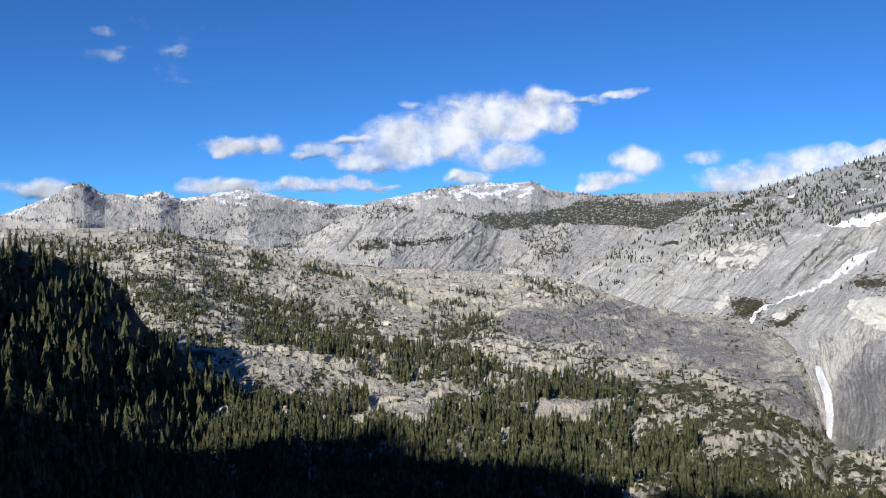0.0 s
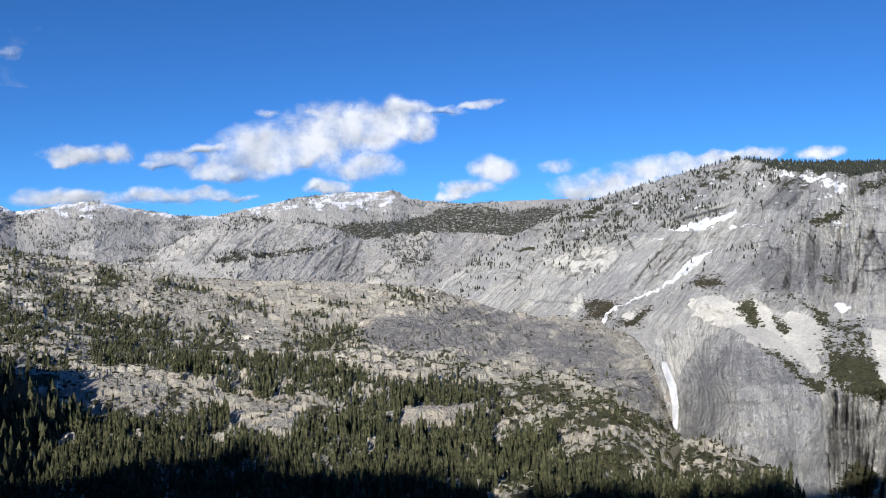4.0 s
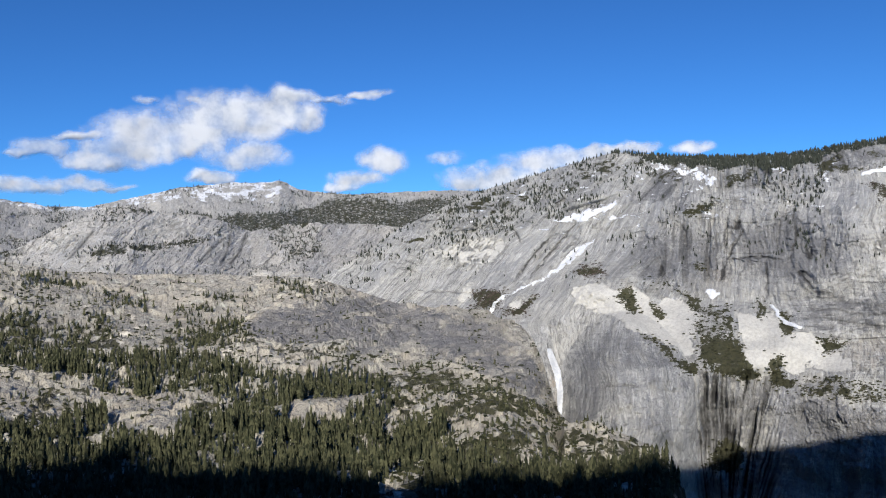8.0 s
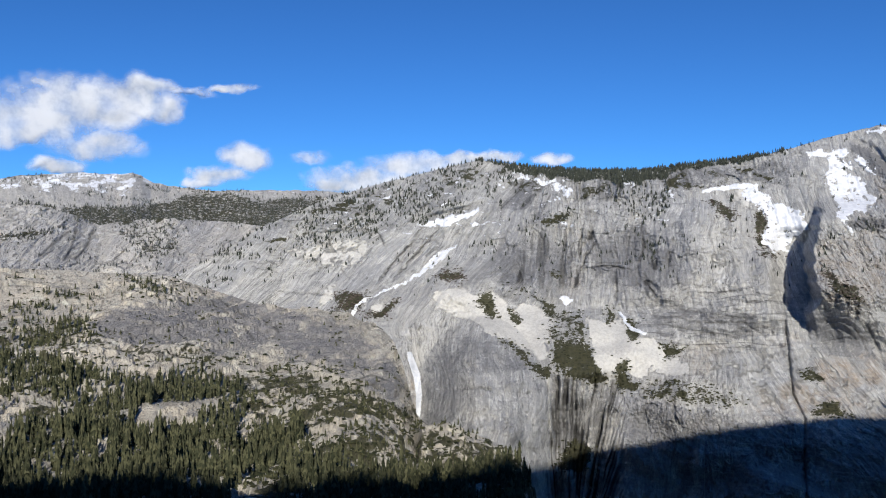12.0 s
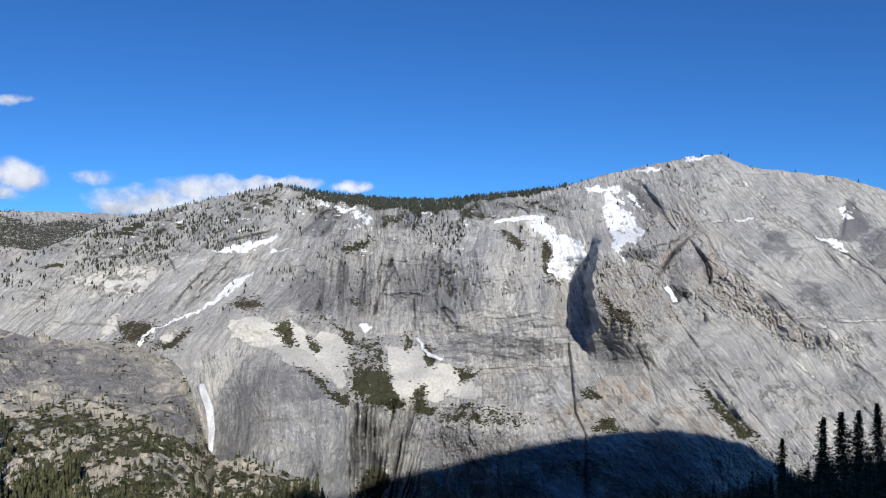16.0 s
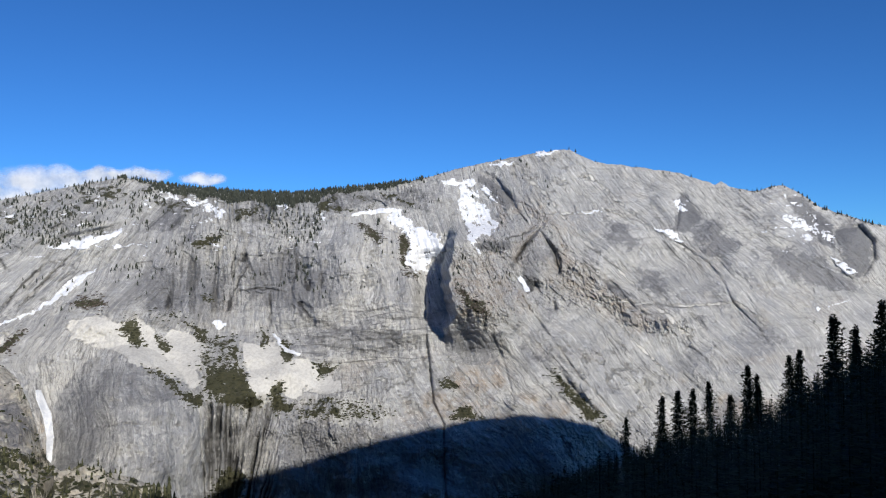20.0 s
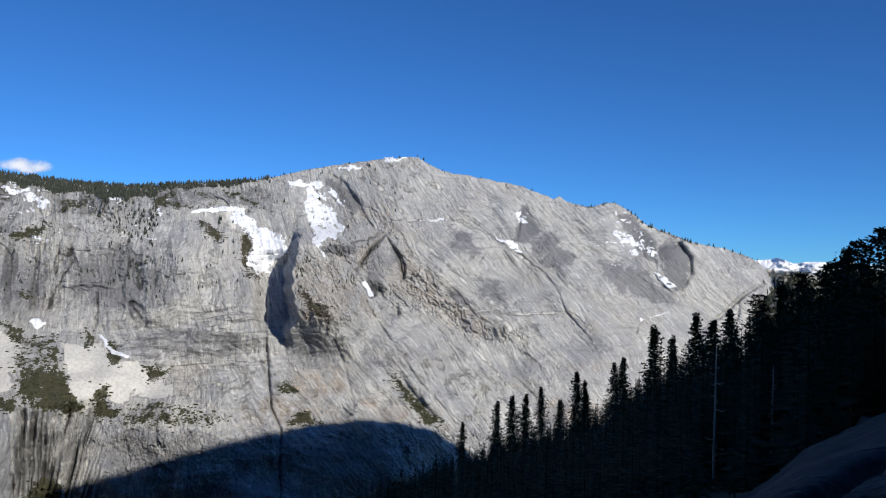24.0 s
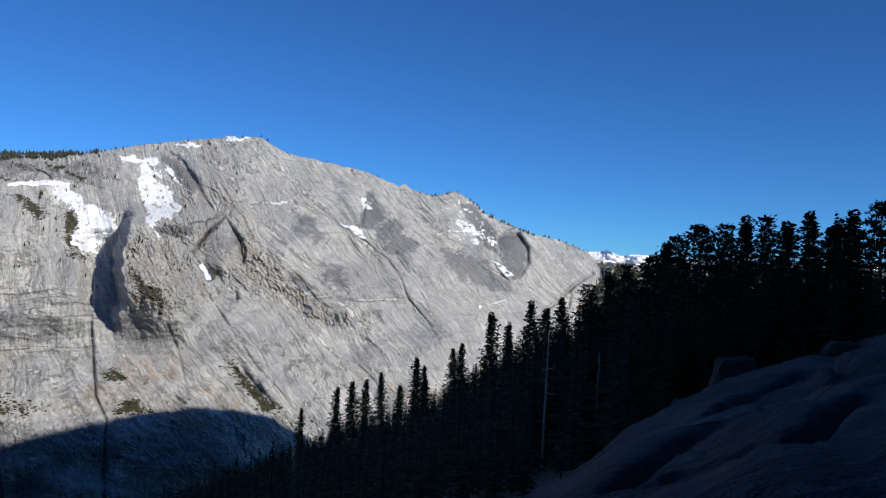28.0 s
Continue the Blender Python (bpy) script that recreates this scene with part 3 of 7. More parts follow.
def foliage(name, a, b, unit=1.0):
    n = Nodes(name)
    rnd = n.tree.nodes.new("ShaderNodeNewGeometry").outputs["Random Per Island"]
    big = n.noise(n.place(), 1 / (14 * unit), 3, 0.6)
    fac = n.math("ADD", n.math("MULTIPLY", rnd, 0.6), n.math("MULTIPLY", big, 0.5))
    colour = n.mix(n.ramp(fac, 0.2, 0.9), a, b)
    n.bsdf.inputs["Specular IOR Level"].default_value = 0.08
    return n.finish(colour, 0.85, n.bump(n.noise(n.place(), 2.2 / unit, 4, 0.7), 0.5 * unit, 0.7))


WALL_ROCK = granite("wall_granite", (0.605, 0.598, 0.566), (0.362, 0.367, 0.378), (0.085, 0.085, 0.086), 2.2, bump=1.35, speck=1.0, joints=0.3, seams=1.0)
DOME_ROCK = granite("dome_granite", (0.63, 0.585, 0.50), (0.335, 0.318, 0.285), (0.09, 0.088, 0.07), 1.7, 0.3, 1.1, 3.0, ((0.58, 0.54, 0.47), (0.70, 0.66, 0.58)), 0.4,
                    ((0.285, 0.28, 0.285), (0.15, 0.15, 0.155)), seams=0.45)
# far granite is paler, since distance haze is put into its colours
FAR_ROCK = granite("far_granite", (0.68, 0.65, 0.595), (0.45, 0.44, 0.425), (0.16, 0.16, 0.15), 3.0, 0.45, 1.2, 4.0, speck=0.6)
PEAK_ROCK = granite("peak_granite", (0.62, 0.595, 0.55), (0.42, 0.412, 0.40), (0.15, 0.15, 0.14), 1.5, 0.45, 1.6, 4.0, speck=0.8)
# granite of the shaded slope: the shade's darkness is put into its base colour
SHADE_DARK_ROCK = granite("shade_dark_granite", (0.066, 0.066, 0.067), (0.018, 0.018, 0.02), (0.006, 0.006, 0.007), 0.16, 1.0, 1.1, 5.0)
NEEDLES = foliage("conifer_needles", (0.028, 0.034, 0.02), (0.105, 0.107, 0.06))
# darker copy of the conifer needles, with the slope's shade in its colour
SHADED_PINE_NEEDLES = foliage("shaded_pine_needles", (0.012, 0.016, 0.008), (0.046, 0.047, 0.021))
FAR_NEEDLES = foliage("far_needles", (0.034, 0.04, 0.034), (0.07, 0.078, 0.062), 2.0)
# woods of the far ridges: paler needles with the haze mixed into their colour
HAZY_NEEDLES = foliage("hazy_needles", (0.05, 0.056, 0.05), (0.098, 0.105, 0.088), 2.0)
BARE_LEAVES = foliage("bare_brush", (0.055, 0.045, 0.04), (0.15, 0.125, 0.105))
LEAVES = foliage("chaparral_leaves", (0.035, 0.038, 0.023), (0.09, 0.088, 0.052))
DARK_LEAVES = foliage("manzanita_leaves", (0.025, 0.03, 0.016), (0.075, 0.075, 0.04))


def bark_material():
    n = Nodes("bark")
    g = n.noise(n.stretch(n.place(), (9, 9, 1.2)), 1.0, 5, 0.7)
    return n.finish(n.mix(g, (0.14, 0.11, 0.085), (0.42, 0.36, 0.30)), 0.9, n.bump(g, 0.06))


def snow_material():
    n = Nodes("old_snow")
    g = n.noise(n.place(), 1 / 9, 5, 0.6)
    colour = n.mix(n.ramp(g, 0.35, 0.7), (0.66, 0.69, 0.74), (0.83, 0.845, 0.87))
    return n.finish(colour, 0.6, n.bump(g, 2.0, 0.5))


def stone_material():
    n = Nodes("boulder_granite")
    rnd = n.tree.nodes.new("ShaderNodeNewGeometry").outputs["Random Per Island"]
    g = n.noise(n.place(), 0.6, 6, 0.7)
    colour = n.mix(n.math("ADD", n.math("MULTIPLY", rnd, 0.5), n.math("MULTIPLY", g, 0.5)), (0.22, 0.21, 0.19), (0.52, 0.485, 0.425))
    return n.finish(colour, 0.85, n.bump(g, 0.4))


def dead_wood_material():
    n = Nodes("dead_wood")
    g = n.noise(n.stretch(n.place(), (7, 7, 0.7)), 1.0, 5, 0.7)
    return n.finish(n.mix(g, (0.16, 0.14, 0.12), (0.46, 0.42, 0.37)), 0.8, n.bump(g, 0.04))


DEAD_WOOD = dead_wood_material()
STONE = stone_material()
BARK, OLD_SNOW = bark_material(), snow_material()

# ---- building helpers ----


def mesh_object(name, verts, faces, material, parent=None, shade=True):
    """An object from an array of places and an array of three- or four-cornered faces."""
    verts, faces = np.asarray(verts, np.float32), np.asarray(faces, np.int32)
    me = bpy.data.meshes.new(name)
    k = faces.shape[1]
    me.vertices.add(len(verts))
    me.vertices.foreach_set("co", verts.ravel())
    me.loops.add(faces.size)
    me.loops.foreach_set("vertex_index", faces.ravel())
    me.polygons.add(len(faces))
    me.polygons.foreach_set("loop_start", np.arange(0, faces.size, k, dtype=np.int32))
    me.polygons.foreach_set("use_smooth", np.full(len(faces), shade))
    me.update(calc_edges=True)
    me.materials.append(material)
    ob = new(name, me)
    if parent:
        ob.parent = parent
    return ob


def part(name, bm, material, parent, label=""):
    me = bpy.data.meshes.new(name)
    bm.to_mesh(me)
    bm.free()
    me.materials.append(material)
    ob = new(name, me)
    ob.parent = parent
    return tagged(ob, label)


def sheet_faces(rows, cols):
    i = np.arange(rows * cols).reshape(rows, cols)
    return np.stack([i[:-1, :-1], i[:-1, 1:], i[1:, 1:], i[1:, :-1]], -1).reshape(-1, 4)


def give(ob, name, values):
    values = np.asarray(values, np.float32)
    vector = values.ndim == 2
    layer = ob.data.attributes.new(name, "FLOAT_VECTOR" if vector else "FLOAT", "POINT")
    layer.data.foreach_set("vector" if vector else "value", values.ravel())


def landform(name, az0, az1, step, top, foot, rows, at, material, covers, flow=None, back=((30, 4), (90, 24), (220, 90), (420, 220)), jag=0.05, shade=False, dense=1.0):
    """A sheet from its foot to its skyline and down behind it. covers(az, el) gives snow, veg, pale, dark and warm."""
    cols = int((az1 - az0) / step) + 1
    a = np.linspace(az0, az1, cols)
    hi = knots(a, top) + jag * fbm(a * 2.2, a * 0, 5, 5)
    lo = foot(a) if callable(foot) else knots(a, foot)
    v = np.linspace(0, 1, rows)[:, None] ** dense
    az, el = np.broadcast_to(a, (rows, cols)), lo + (hi - lo) * v
    pts = at(az, el)
    rim = pts[-1]
    out = rim[:, :2] / np.linalg.norm(rim[:, :2], axis=1, keepdims=True)
    rear = [np.concatenate([rim[:, :2] + out * d, rim[:, 2:] - drop], 1) for d, drop in back]
    grid = np.concatenate([pts, np.array(rear)], 0)
    faces = sheet_faces(len(grid), cols)
    ob = mesh_object(name, grid.reshape(-1, 3), faces, material, shade=shade)
    az = np.concatenate([az, np.broadcast_to(a, (len(back), cols))])
    el = np.concatenate([el, np.broadcast_to(hi, (len(back), cols))])
    cover = covers(az, el)
    for key, value in cover.items():
        give(ob, key, np.broadcast_to(value, az.shape).ravel())
    if shade:
        ob.data.polygons.foreach_set("use_smooth", cover["rough"].ravel()[faces[:, 0]] < 0.35)
    u, w = flow(az, el) if flow else (az, el)
    metre = np.radians(1) * np.linalg.norm(grid[..., :2], axis=-1).mean()
    give(ob, "flow", np.stack([u * metre, w * metre, 0 * u], -1).reshape(-1, 3))
    return ob


# ---- the land ----
SCREE_FANS = [
    [(26.98, -3.39), (29.16, -2.83), (30.05, -3.56), (31.58, -3.16), (32.47, -4.61), (33.6, -3.93), (35.03, -4.53), (35.72, -5.41), (35.32, -6.86), (35.05, -8.45), (33.95, -7.65), (32.49, -6.85), (31.2, -6.37), (29.98, -5.4), (28.58, -4.91), (27.19, -4.5)],
    [(37.88, -4.84), (38.57, -5.16), (39.5, -5.39), (40.44, -4.98), (41.33, -6.18), (42.74, -6.47), (43.55, -7.57), (44.87, -8.01), (45.15, -8.79), (43.35, -8.83), (42.34, -8.46), (41.74, -9.45), (40.53, -8.49), (40.04, -9.36), (39.15, -9.49), (38.58, -8.51), (38.29, -6.92)],
    [(15.55, 0.23), (16.62, -0.22), (18.72, 0.25), (21.71, 0.74), (22.94, -0.04), (22.03, -1.15), (20.68, -1.85), (19.11, -1.38), (16.63, -0.76)],
    [(20.06, -2.66), (19.88, -3.63), (18.97, -4.38), (18.85, -3.8), (19.58, -2.85)],
    [(22.22, -4.44), (23.67, -3.87), (23.3, -4.85), (22.72, -5)],
    [(47.6, 3.8), (48.59, 3.99), (48.97, 2.39), (48.19, 2.71)],
]
DARK_ROCK = [
    [(27.52, -6.49), (29.58, -5.24), (32, -6.73), (33.63, -8.13), (34.45, -9.7), (31.21, -8.5), (29.29, -8.87), (29.56, -12.73), (27.46, -12.67), (26.54, -11.13), (27.03, -8.83)],
    [(31.74, 2.84), (33.14, 4.8), (34.16, 5.22), (35.26, 4.33), (33.77, 2.78), (32.34, 2.6)],
    [(33.57, 1.35), (34.46, 3.27), (35.27, 3.52), (34.99, 1.97), (34.18, 1.07)],
    [(31.63, -0.08), (33.17, 0.33), (34.4, -0.89), (34.21, -2.83), (31.98, -2.84), (31.48, -1.71)],
    [(40.09, 1.18), (41.92, 1.99), (43.34, -0.84), (42.74, -3.27), (40.51, -3.29)],
    [(38.87, -0.05), (40.09, 0.36), (40.02, -1.47), (38.27, -1.48)],
    [(45.14, 6.02), (47.33, 5.4), (50.46, 5.94), (51.03, 3.96), (48.11, 4.59), (45.34, 4.21)],
    [(42.92, 5.15), (45.14, 5.42), (45.74, 4.33), (43.73, 4.02)],
]
DARK_SLABS = [
    [(43.74, -3.86), (46.93, -4.41), (49.47, -4.68), (48.89, -5.75), (45.74, -5.31), (43.34, -4.87)],
    [(52.16, -3.91), (54.41, -4.24), (56.78, -4.93), (56.59, -6.82), (54.03, -6.56), (52.15, -5.47)],
    [(57.14, -3.78), (58.91, -4.48), (60.62, -6.62), (59.59, -7.12), (57.49, -6.03)],
    [(58.92, -2.98), (60.48, -2.75), (60.3, -4.35), (59.33, -4.09)],
    [(54.72, 6.75), (55.71, 6.41), (57.15, 4.88), (57.38, 4.08), (56.37, 4.64), (55.35, 5.59)],
    [(63.58, 3.51), (64.68, 3.63), (66.58, 1.57), (65.79, 0.73), (64.12, 1.69)],
    [(68.99, 2.86), (71.02, 2.92), (73.48, 1.36), (71.91, 0.1), (69.85, 1.26)],
    [(74.29, 1.38), (76.68, 1.05), (79.07, -0.48), (80.27, -2.02), (77.54, -1.73), (75.14, -0.61)],
    [(68.77, -3.45), (70.6, -3.59), (70.82, -4.39), (69, -4.38)],
    [(73.44, -4.09), (75.24, -4.42), (76.06, -5.38), (74.27, -5.26)],
    [(65.2, -0.11), (67.66, -0.44), (68.33, -2.45), (66.69, -2.1)],
]
PALE_ROCK = [
    [(29.62, -9.46), (33.63, -8.92), (34.53, -10.49), (34.8, -14.7), (32.06, -15.05), (30.05, -13.5)],
    [(22.49, -1.31), (26.35, 1.09), (29.53, 1.93), (31.13, 2.55), (27.95, -0.9), (24.44, -3.29), (23.27, -2.69)],
    [(37.23, 3.41), (39.68, 3.01), (39.48, 1.58), (37.65, 1.57)],
    [(45.74, -6.42), (50.82, -6.87), (51.19, -10.11), (48.49, -10.23), (45.74, -9.36), (44.15, -8.42)],
    [(51.61, 5.33), (53.51, 5.09), (53.68, 2.36), (53.12, 1.58), (52.37, 3.94)],
    [(43.93, 3.21), (47.72, 2.39), (49.28, -0.8), (47.32, -1.61), (45.34, 0.78)],
    [(55, 6.99), (57.2, 7.48), (61.41, 8.12), (62.41, 7.41), (60.71, 6.76), (57.91, 6.12)],
]
CREAM = [[(44.8, -7.0), (48.4, -6.7), (51.3, -6), (52.9, -7.2), (56.5, -8.8), (62, -11), (56.1, -11.2), (51.2, -11), (48.8, -10.3), (43.2, -8.4)],
         [(55.5, 7.4), (61, 8.2), (63, 7.2), (66, 6.8), (64, 5), (60, 5), (57.6, 6)], [(57, -4.4), (60, -4), (66, -6.4), (70, -8.4), (66, -11), (60, -7)],
         [(43, 1.5), (47, 0.8), (50, -1.5), (49, -3.4), (45.5, -1.6)], [(22, 4.2), (27, 5.4), (30, 5.6), (28, 4.4), (23, 3.4)], [(25.5, -5), (29.4, -4.9), (32, -6.2), (29, -6.6), (26, -6.6)]]
BRUSH_A = [
    [(29.97, -3.52), (31.17, -3.32), (31.79, -5.33), (31.39, -5.41), (30.58, -4.73), (30.05, -4.12)],
    [(32.19, -4.33), (32.8, -4.25), (33.41, -5.54), (33.01, -5.66)],
    [(31.77, -2.84), (33.6, -3.32), (34.74, -3.97), (35.31, -5.01), (35.88, -5.01), (35.55, -4.13), (33.6, -3)],
    [(35.65, -6.74), (37.68, -6.53), (38.29, -7.12), (38.7, -8.51), (39.64, -9.37), (38.51, -9.69), (37.29, -9.39), (36.27, -9.12), (35.66, -8.52)],
    [(35.03, -5.42), (36.04, -4.45), (37.67, -4.44), (38.17, -6.53), (35.65, -6.74), (34.96, -6.54)],
]
BRUSH_B = [
    [(33.63, -8.05), (34.85, -8.52), (35.66, -8.52), (35.46, -9.51), (34.24, -9.08)],
    [(31.19, -6.13), (33.22, -7.05), (34.32, -8.44), (33.83, -8.52), (32.82, -7.53)],
    [(39.92, -8.5), (40.52, -7.78), (40.93, -8.48), (40.93, -9.27), (41.74, -9.45), (41.34, -10.13), (40.33, -10.06), (39.84, -9.48)],
    [(41.74, -9.49), (43.75, -8.98), (46.14, -9.54), (47.32, -10.08), (48.81, -10.52), (46.93, -10.75), (44.15, -10.61), (41.94, -10.5)],
    [(40.84, -4.82), (41.33, -5.09), (41.57, -6.49), (40.93, -6.74), (40.64, -5.9)],
    [(39.22, -4.23), (39.95, -4.71), (39.71, -5.79), (39.22, -5.32)],
    [(42.94, -6.55), (44.35, -6.76), (44.83, -7.23), (43.75, -7.72), (43.15, -7.46)],
]
THICKETS = [
    [(20.06, -3.24), (22.51, -3.27), (22.33, -3.86), (21.58, -4.82), (19.34, -4.85), (19.89, -4.21)],
    [(27.09, -2.19), (27.96, -1.63), (29.15, -1.79), (29.36, -2.39), (28.36, -2.63)],
    [(49.09, 2.39), (49.87, 2.58), (49.99, 1.59), (49.67, 0.59), (49.98, -0.4), (50.75, -0.59), (50.44, -0.99), (49.48, -0.6), (49.09, 0.79)],
    [(45.94, 3.4), (46.93, 3.2), (48.11, 2.19), (47.72, 1.59), (46.53, 2.4)],
    [(21.77, -4.75), (23.29, -4.54), (24.44, -3.68), (24.64, -4.08), (23.3, -5.24), (21.97, -5.29)],
    [(53.14, -1.4), (53.86, -1.48), (54.34, -2.3), (55.37, -2.61), (55.91, -3.74), (54.84, -3.43), (53.67, -2.62)],
]
BRUSH_C = [
    [(51.9, -8.4), (52.4, -7.9), (53.5, -8.6), (52.6, -8.8)],
    [(52.7, -10.8), (53.6, -9.8), (55, -10.8)],
    [(59.7, -7.3), (60.3, -7.4), (61.3, -8.6), (63.9, -10.8), (62.6, -10.9), (60.9, -9)],
    [(35.8, -15.4), (37, -13.2), (38.6, -14.2), (37.6, -15.8)],
    [(34.6, 2.1), (36.6, 2.4), (37.2, 3), (36.4, 1.7), (35, 1.4)],
    [(35.3, -1.6), (36.2, -1.9), (35.9, -2.6)],
]
BRUSH = BRUSH_A + BRUSH_B + BRUSH_C
GREY_A = [[(26.2, -7.2), (28.6, -7.4), (29.2, -10), (28.6, -16), (26, -17), (26.3, -10)], [(31.6, -7.4), (34.6, -9.0), (35.2, -13), (34, -17), (31.4, -16), (32, -11)],
          [(35.3, -8.8), (39.6, -9.9), (40.2, -11.4), (39, -14), (35, -16)], [(35, 5.3), (32.9, 5), (31.1, 3), (30.6, 1.8), (32.6, 3), (34.4, 4.1)],
          [(37.4, 1.4), (40.9, 1), (43.2, 1.4), (44.8, -1), (46.4, -1.9), (44.8, -2.7), (43.2, -3.4), (38.5, -2.9)]]
GREY_B = [[(40.5, -10.6), (52, -11.2), (58, -11.2), (66, -14), (60, -24), (40, -24)],
          [(40.8, -4.6), (44.8, -3.5), (48.8, -4.3), (50.7, -5.2), (48.8, -6.7), (44.8, -6.6), (41.6, -5.8)], [(51.7, -5.2), (56.2, -4.8), (56.9, -6.8), (52.9, -7.6)],
          [(62.3, 3.6), (65.4, 2.8), (68.1, 1.5), (70.7, 0.7), (72.1, -2), (71.7, -3), (66.9, -2.4), (64.6, 0)], [(57.1, 6.9), (59.5, 6.9), (62.7, 4.4), (63.5, 3.6), (59.5, 4.5)],
          [(66.2, 4.9), (67.3, 4.5), (68.3, 2.7), (66.9, 3.3)]]
GREY_C = [[(68.9, 4.8), (70, 3.8), (68.8, 1.9), (68.5, 3.5)], [(55.1, 6.8), (56.1, 6.2), (57.1, 4.9), (57.3, 4.1), (56.3, 5.3), (54.6, 6.2)],
          [(31.5, -0.5), (33.3, 0.3), (37.4, 0.2), (37.8, -2.7), (35.1, -3.2), (31.1, -2.7)], [(78.6, 1.6), (79.7, 2.3), (80.3, 1.2), (79.9, -0.4), (79.2, 0)],
          [(41, 5.1), (48, 5.6), (52, 5.6), (52.6, 3.6), (49, 4.4), (44, 4.2)], [(72, -3.4), (76, -2), (80, -1), (77, -5), (73, -6.5)]]
GREY_D = [[(57, 0), (59.3, 2.6), (60.6, -0.3), (59, -1)]]
GREY = GREY_A + GREY_B + GREY_C + GREY_D
VEINS = [[(57.5, 7.5), (60, 4.6), (61.6, 2.6), (64, 0.3), (66.4, -1.9), (69.5, -5.0)], [(63.2, -2.2), (66, -2.7), (69, -2.9), (72.5, -2.6), (74, -3.6)],
         [(59.6, 3.7), (62, 3.75), (64, 3.95)], [(62, 7.4), (64.6, 4.6), (66.6, 2.9), (69.2, 1.2)], [(52.6, -6.4), (54, -8), (55, -10)], [(65, -4.4), (67.5, -7), (69, -9)]]
# outlines of clefts whose shade is put into the rock colour
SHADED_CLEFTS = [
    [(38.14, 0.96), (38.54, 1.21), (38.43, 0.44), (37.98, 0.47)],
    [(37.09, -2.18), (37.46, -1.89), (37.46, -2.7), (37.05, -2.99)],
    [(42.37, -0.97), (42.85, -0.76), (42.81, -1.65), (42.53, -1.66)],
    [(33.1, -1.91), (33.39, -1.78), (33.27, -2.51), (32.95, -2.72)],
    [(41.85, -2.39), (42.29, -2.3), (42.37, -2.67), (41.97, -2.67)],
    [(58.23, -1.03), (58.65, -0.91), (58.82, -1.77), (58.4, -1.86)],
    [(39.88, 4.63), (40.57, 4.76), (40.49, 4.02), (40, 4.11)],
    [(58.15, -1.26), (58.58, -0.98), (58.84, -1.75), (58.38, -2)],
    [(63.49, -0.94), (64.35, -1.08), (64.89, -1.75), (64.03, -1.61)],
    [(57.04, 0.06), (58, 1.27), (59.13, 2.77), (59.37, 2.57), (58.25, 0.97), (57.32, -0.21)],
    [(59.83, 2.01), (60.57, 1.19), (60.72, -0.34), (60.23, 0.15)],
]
RIBBED = [
    ([(35.92, 4.82), (40.49, 4.92), (40.41, 3.29), (37.64, 3.12), (35.8, 3.28)], 0, 5, 391),
    ([(33.57, 1.35), (37.65, 1.37), (37.66, -2.98), (33.19, -3)], 0.05, 4.2, 392),
    ([(31.74, 2.84), (33.14, 4.8), (35.26, 4.62), (33.77, 2.69), (32.35, 2.52)], 1, 5, 393),
    ([(43.33, 5.15), (46.13, 5.61), (46.13, 4.21), (43.53, 3.82)], -0.4, 4.5, 394),
    ([(34.98, 4), (36, 3.81), (34.39, 1.15), (33.37, 1.06)], 0.5, 4.5, 395),
]

CRAGS = [[(78.6, 2.23), (79.4, 2.53), (80.3, 2.28), (80.8, 1.26), (80.6, -0.53), (79.8, -0.88), (79, 0.14)],
         [(75.8, 4.44), (76.7, 4.51), (78.4, 2.49), (78.7, 0.95), (77.8, 1.26), (76.4, 2.78)], [(68.9, 4.83), (69.4, 5), (70.4, 3.22), (69.3, 2.2), (68.4, 2.3), (68.7, 3.66)],
         [(58, 0.05), (58.8, -0.16), (59.2, -1.17), (58.6, -1.98), (58, -1.17)], [(63.8, -1.12), (65.1, -1.61), (66.1, -2.4), (65.1, -2.48), (64.1, -1.8)],
         [(54.66, 6.67), (55.49, 6.45), (56.58, 5.7), (57.48, 4.8), (56.97, 4.04), (56.04, 4.9), (55.18, 5.86)],
         [(54.5, 1.65), (56.64, 1.97), (57.39, 1.49), (56.67, 1.02), (54.85, 1.13)]]
RUSTY = [
    [(58.22, 4.76), (59.76, 4.29), (61.83, 3.1), (61.76, 2.18), (59.62, 3.13), (58.18, 3.92)],
    [(53.07, 0.6), (55.68, 0.85), (57.25, -1.29), (55.91, -3.74), (53.56, -4.11), (52.44, -1.75)],
    [(60.75, -0.1), (63.84, -0.93), (67.17, -3.73), (66.35, -4.84), (63.22, -2.89), (60.73, -1.6)],
]


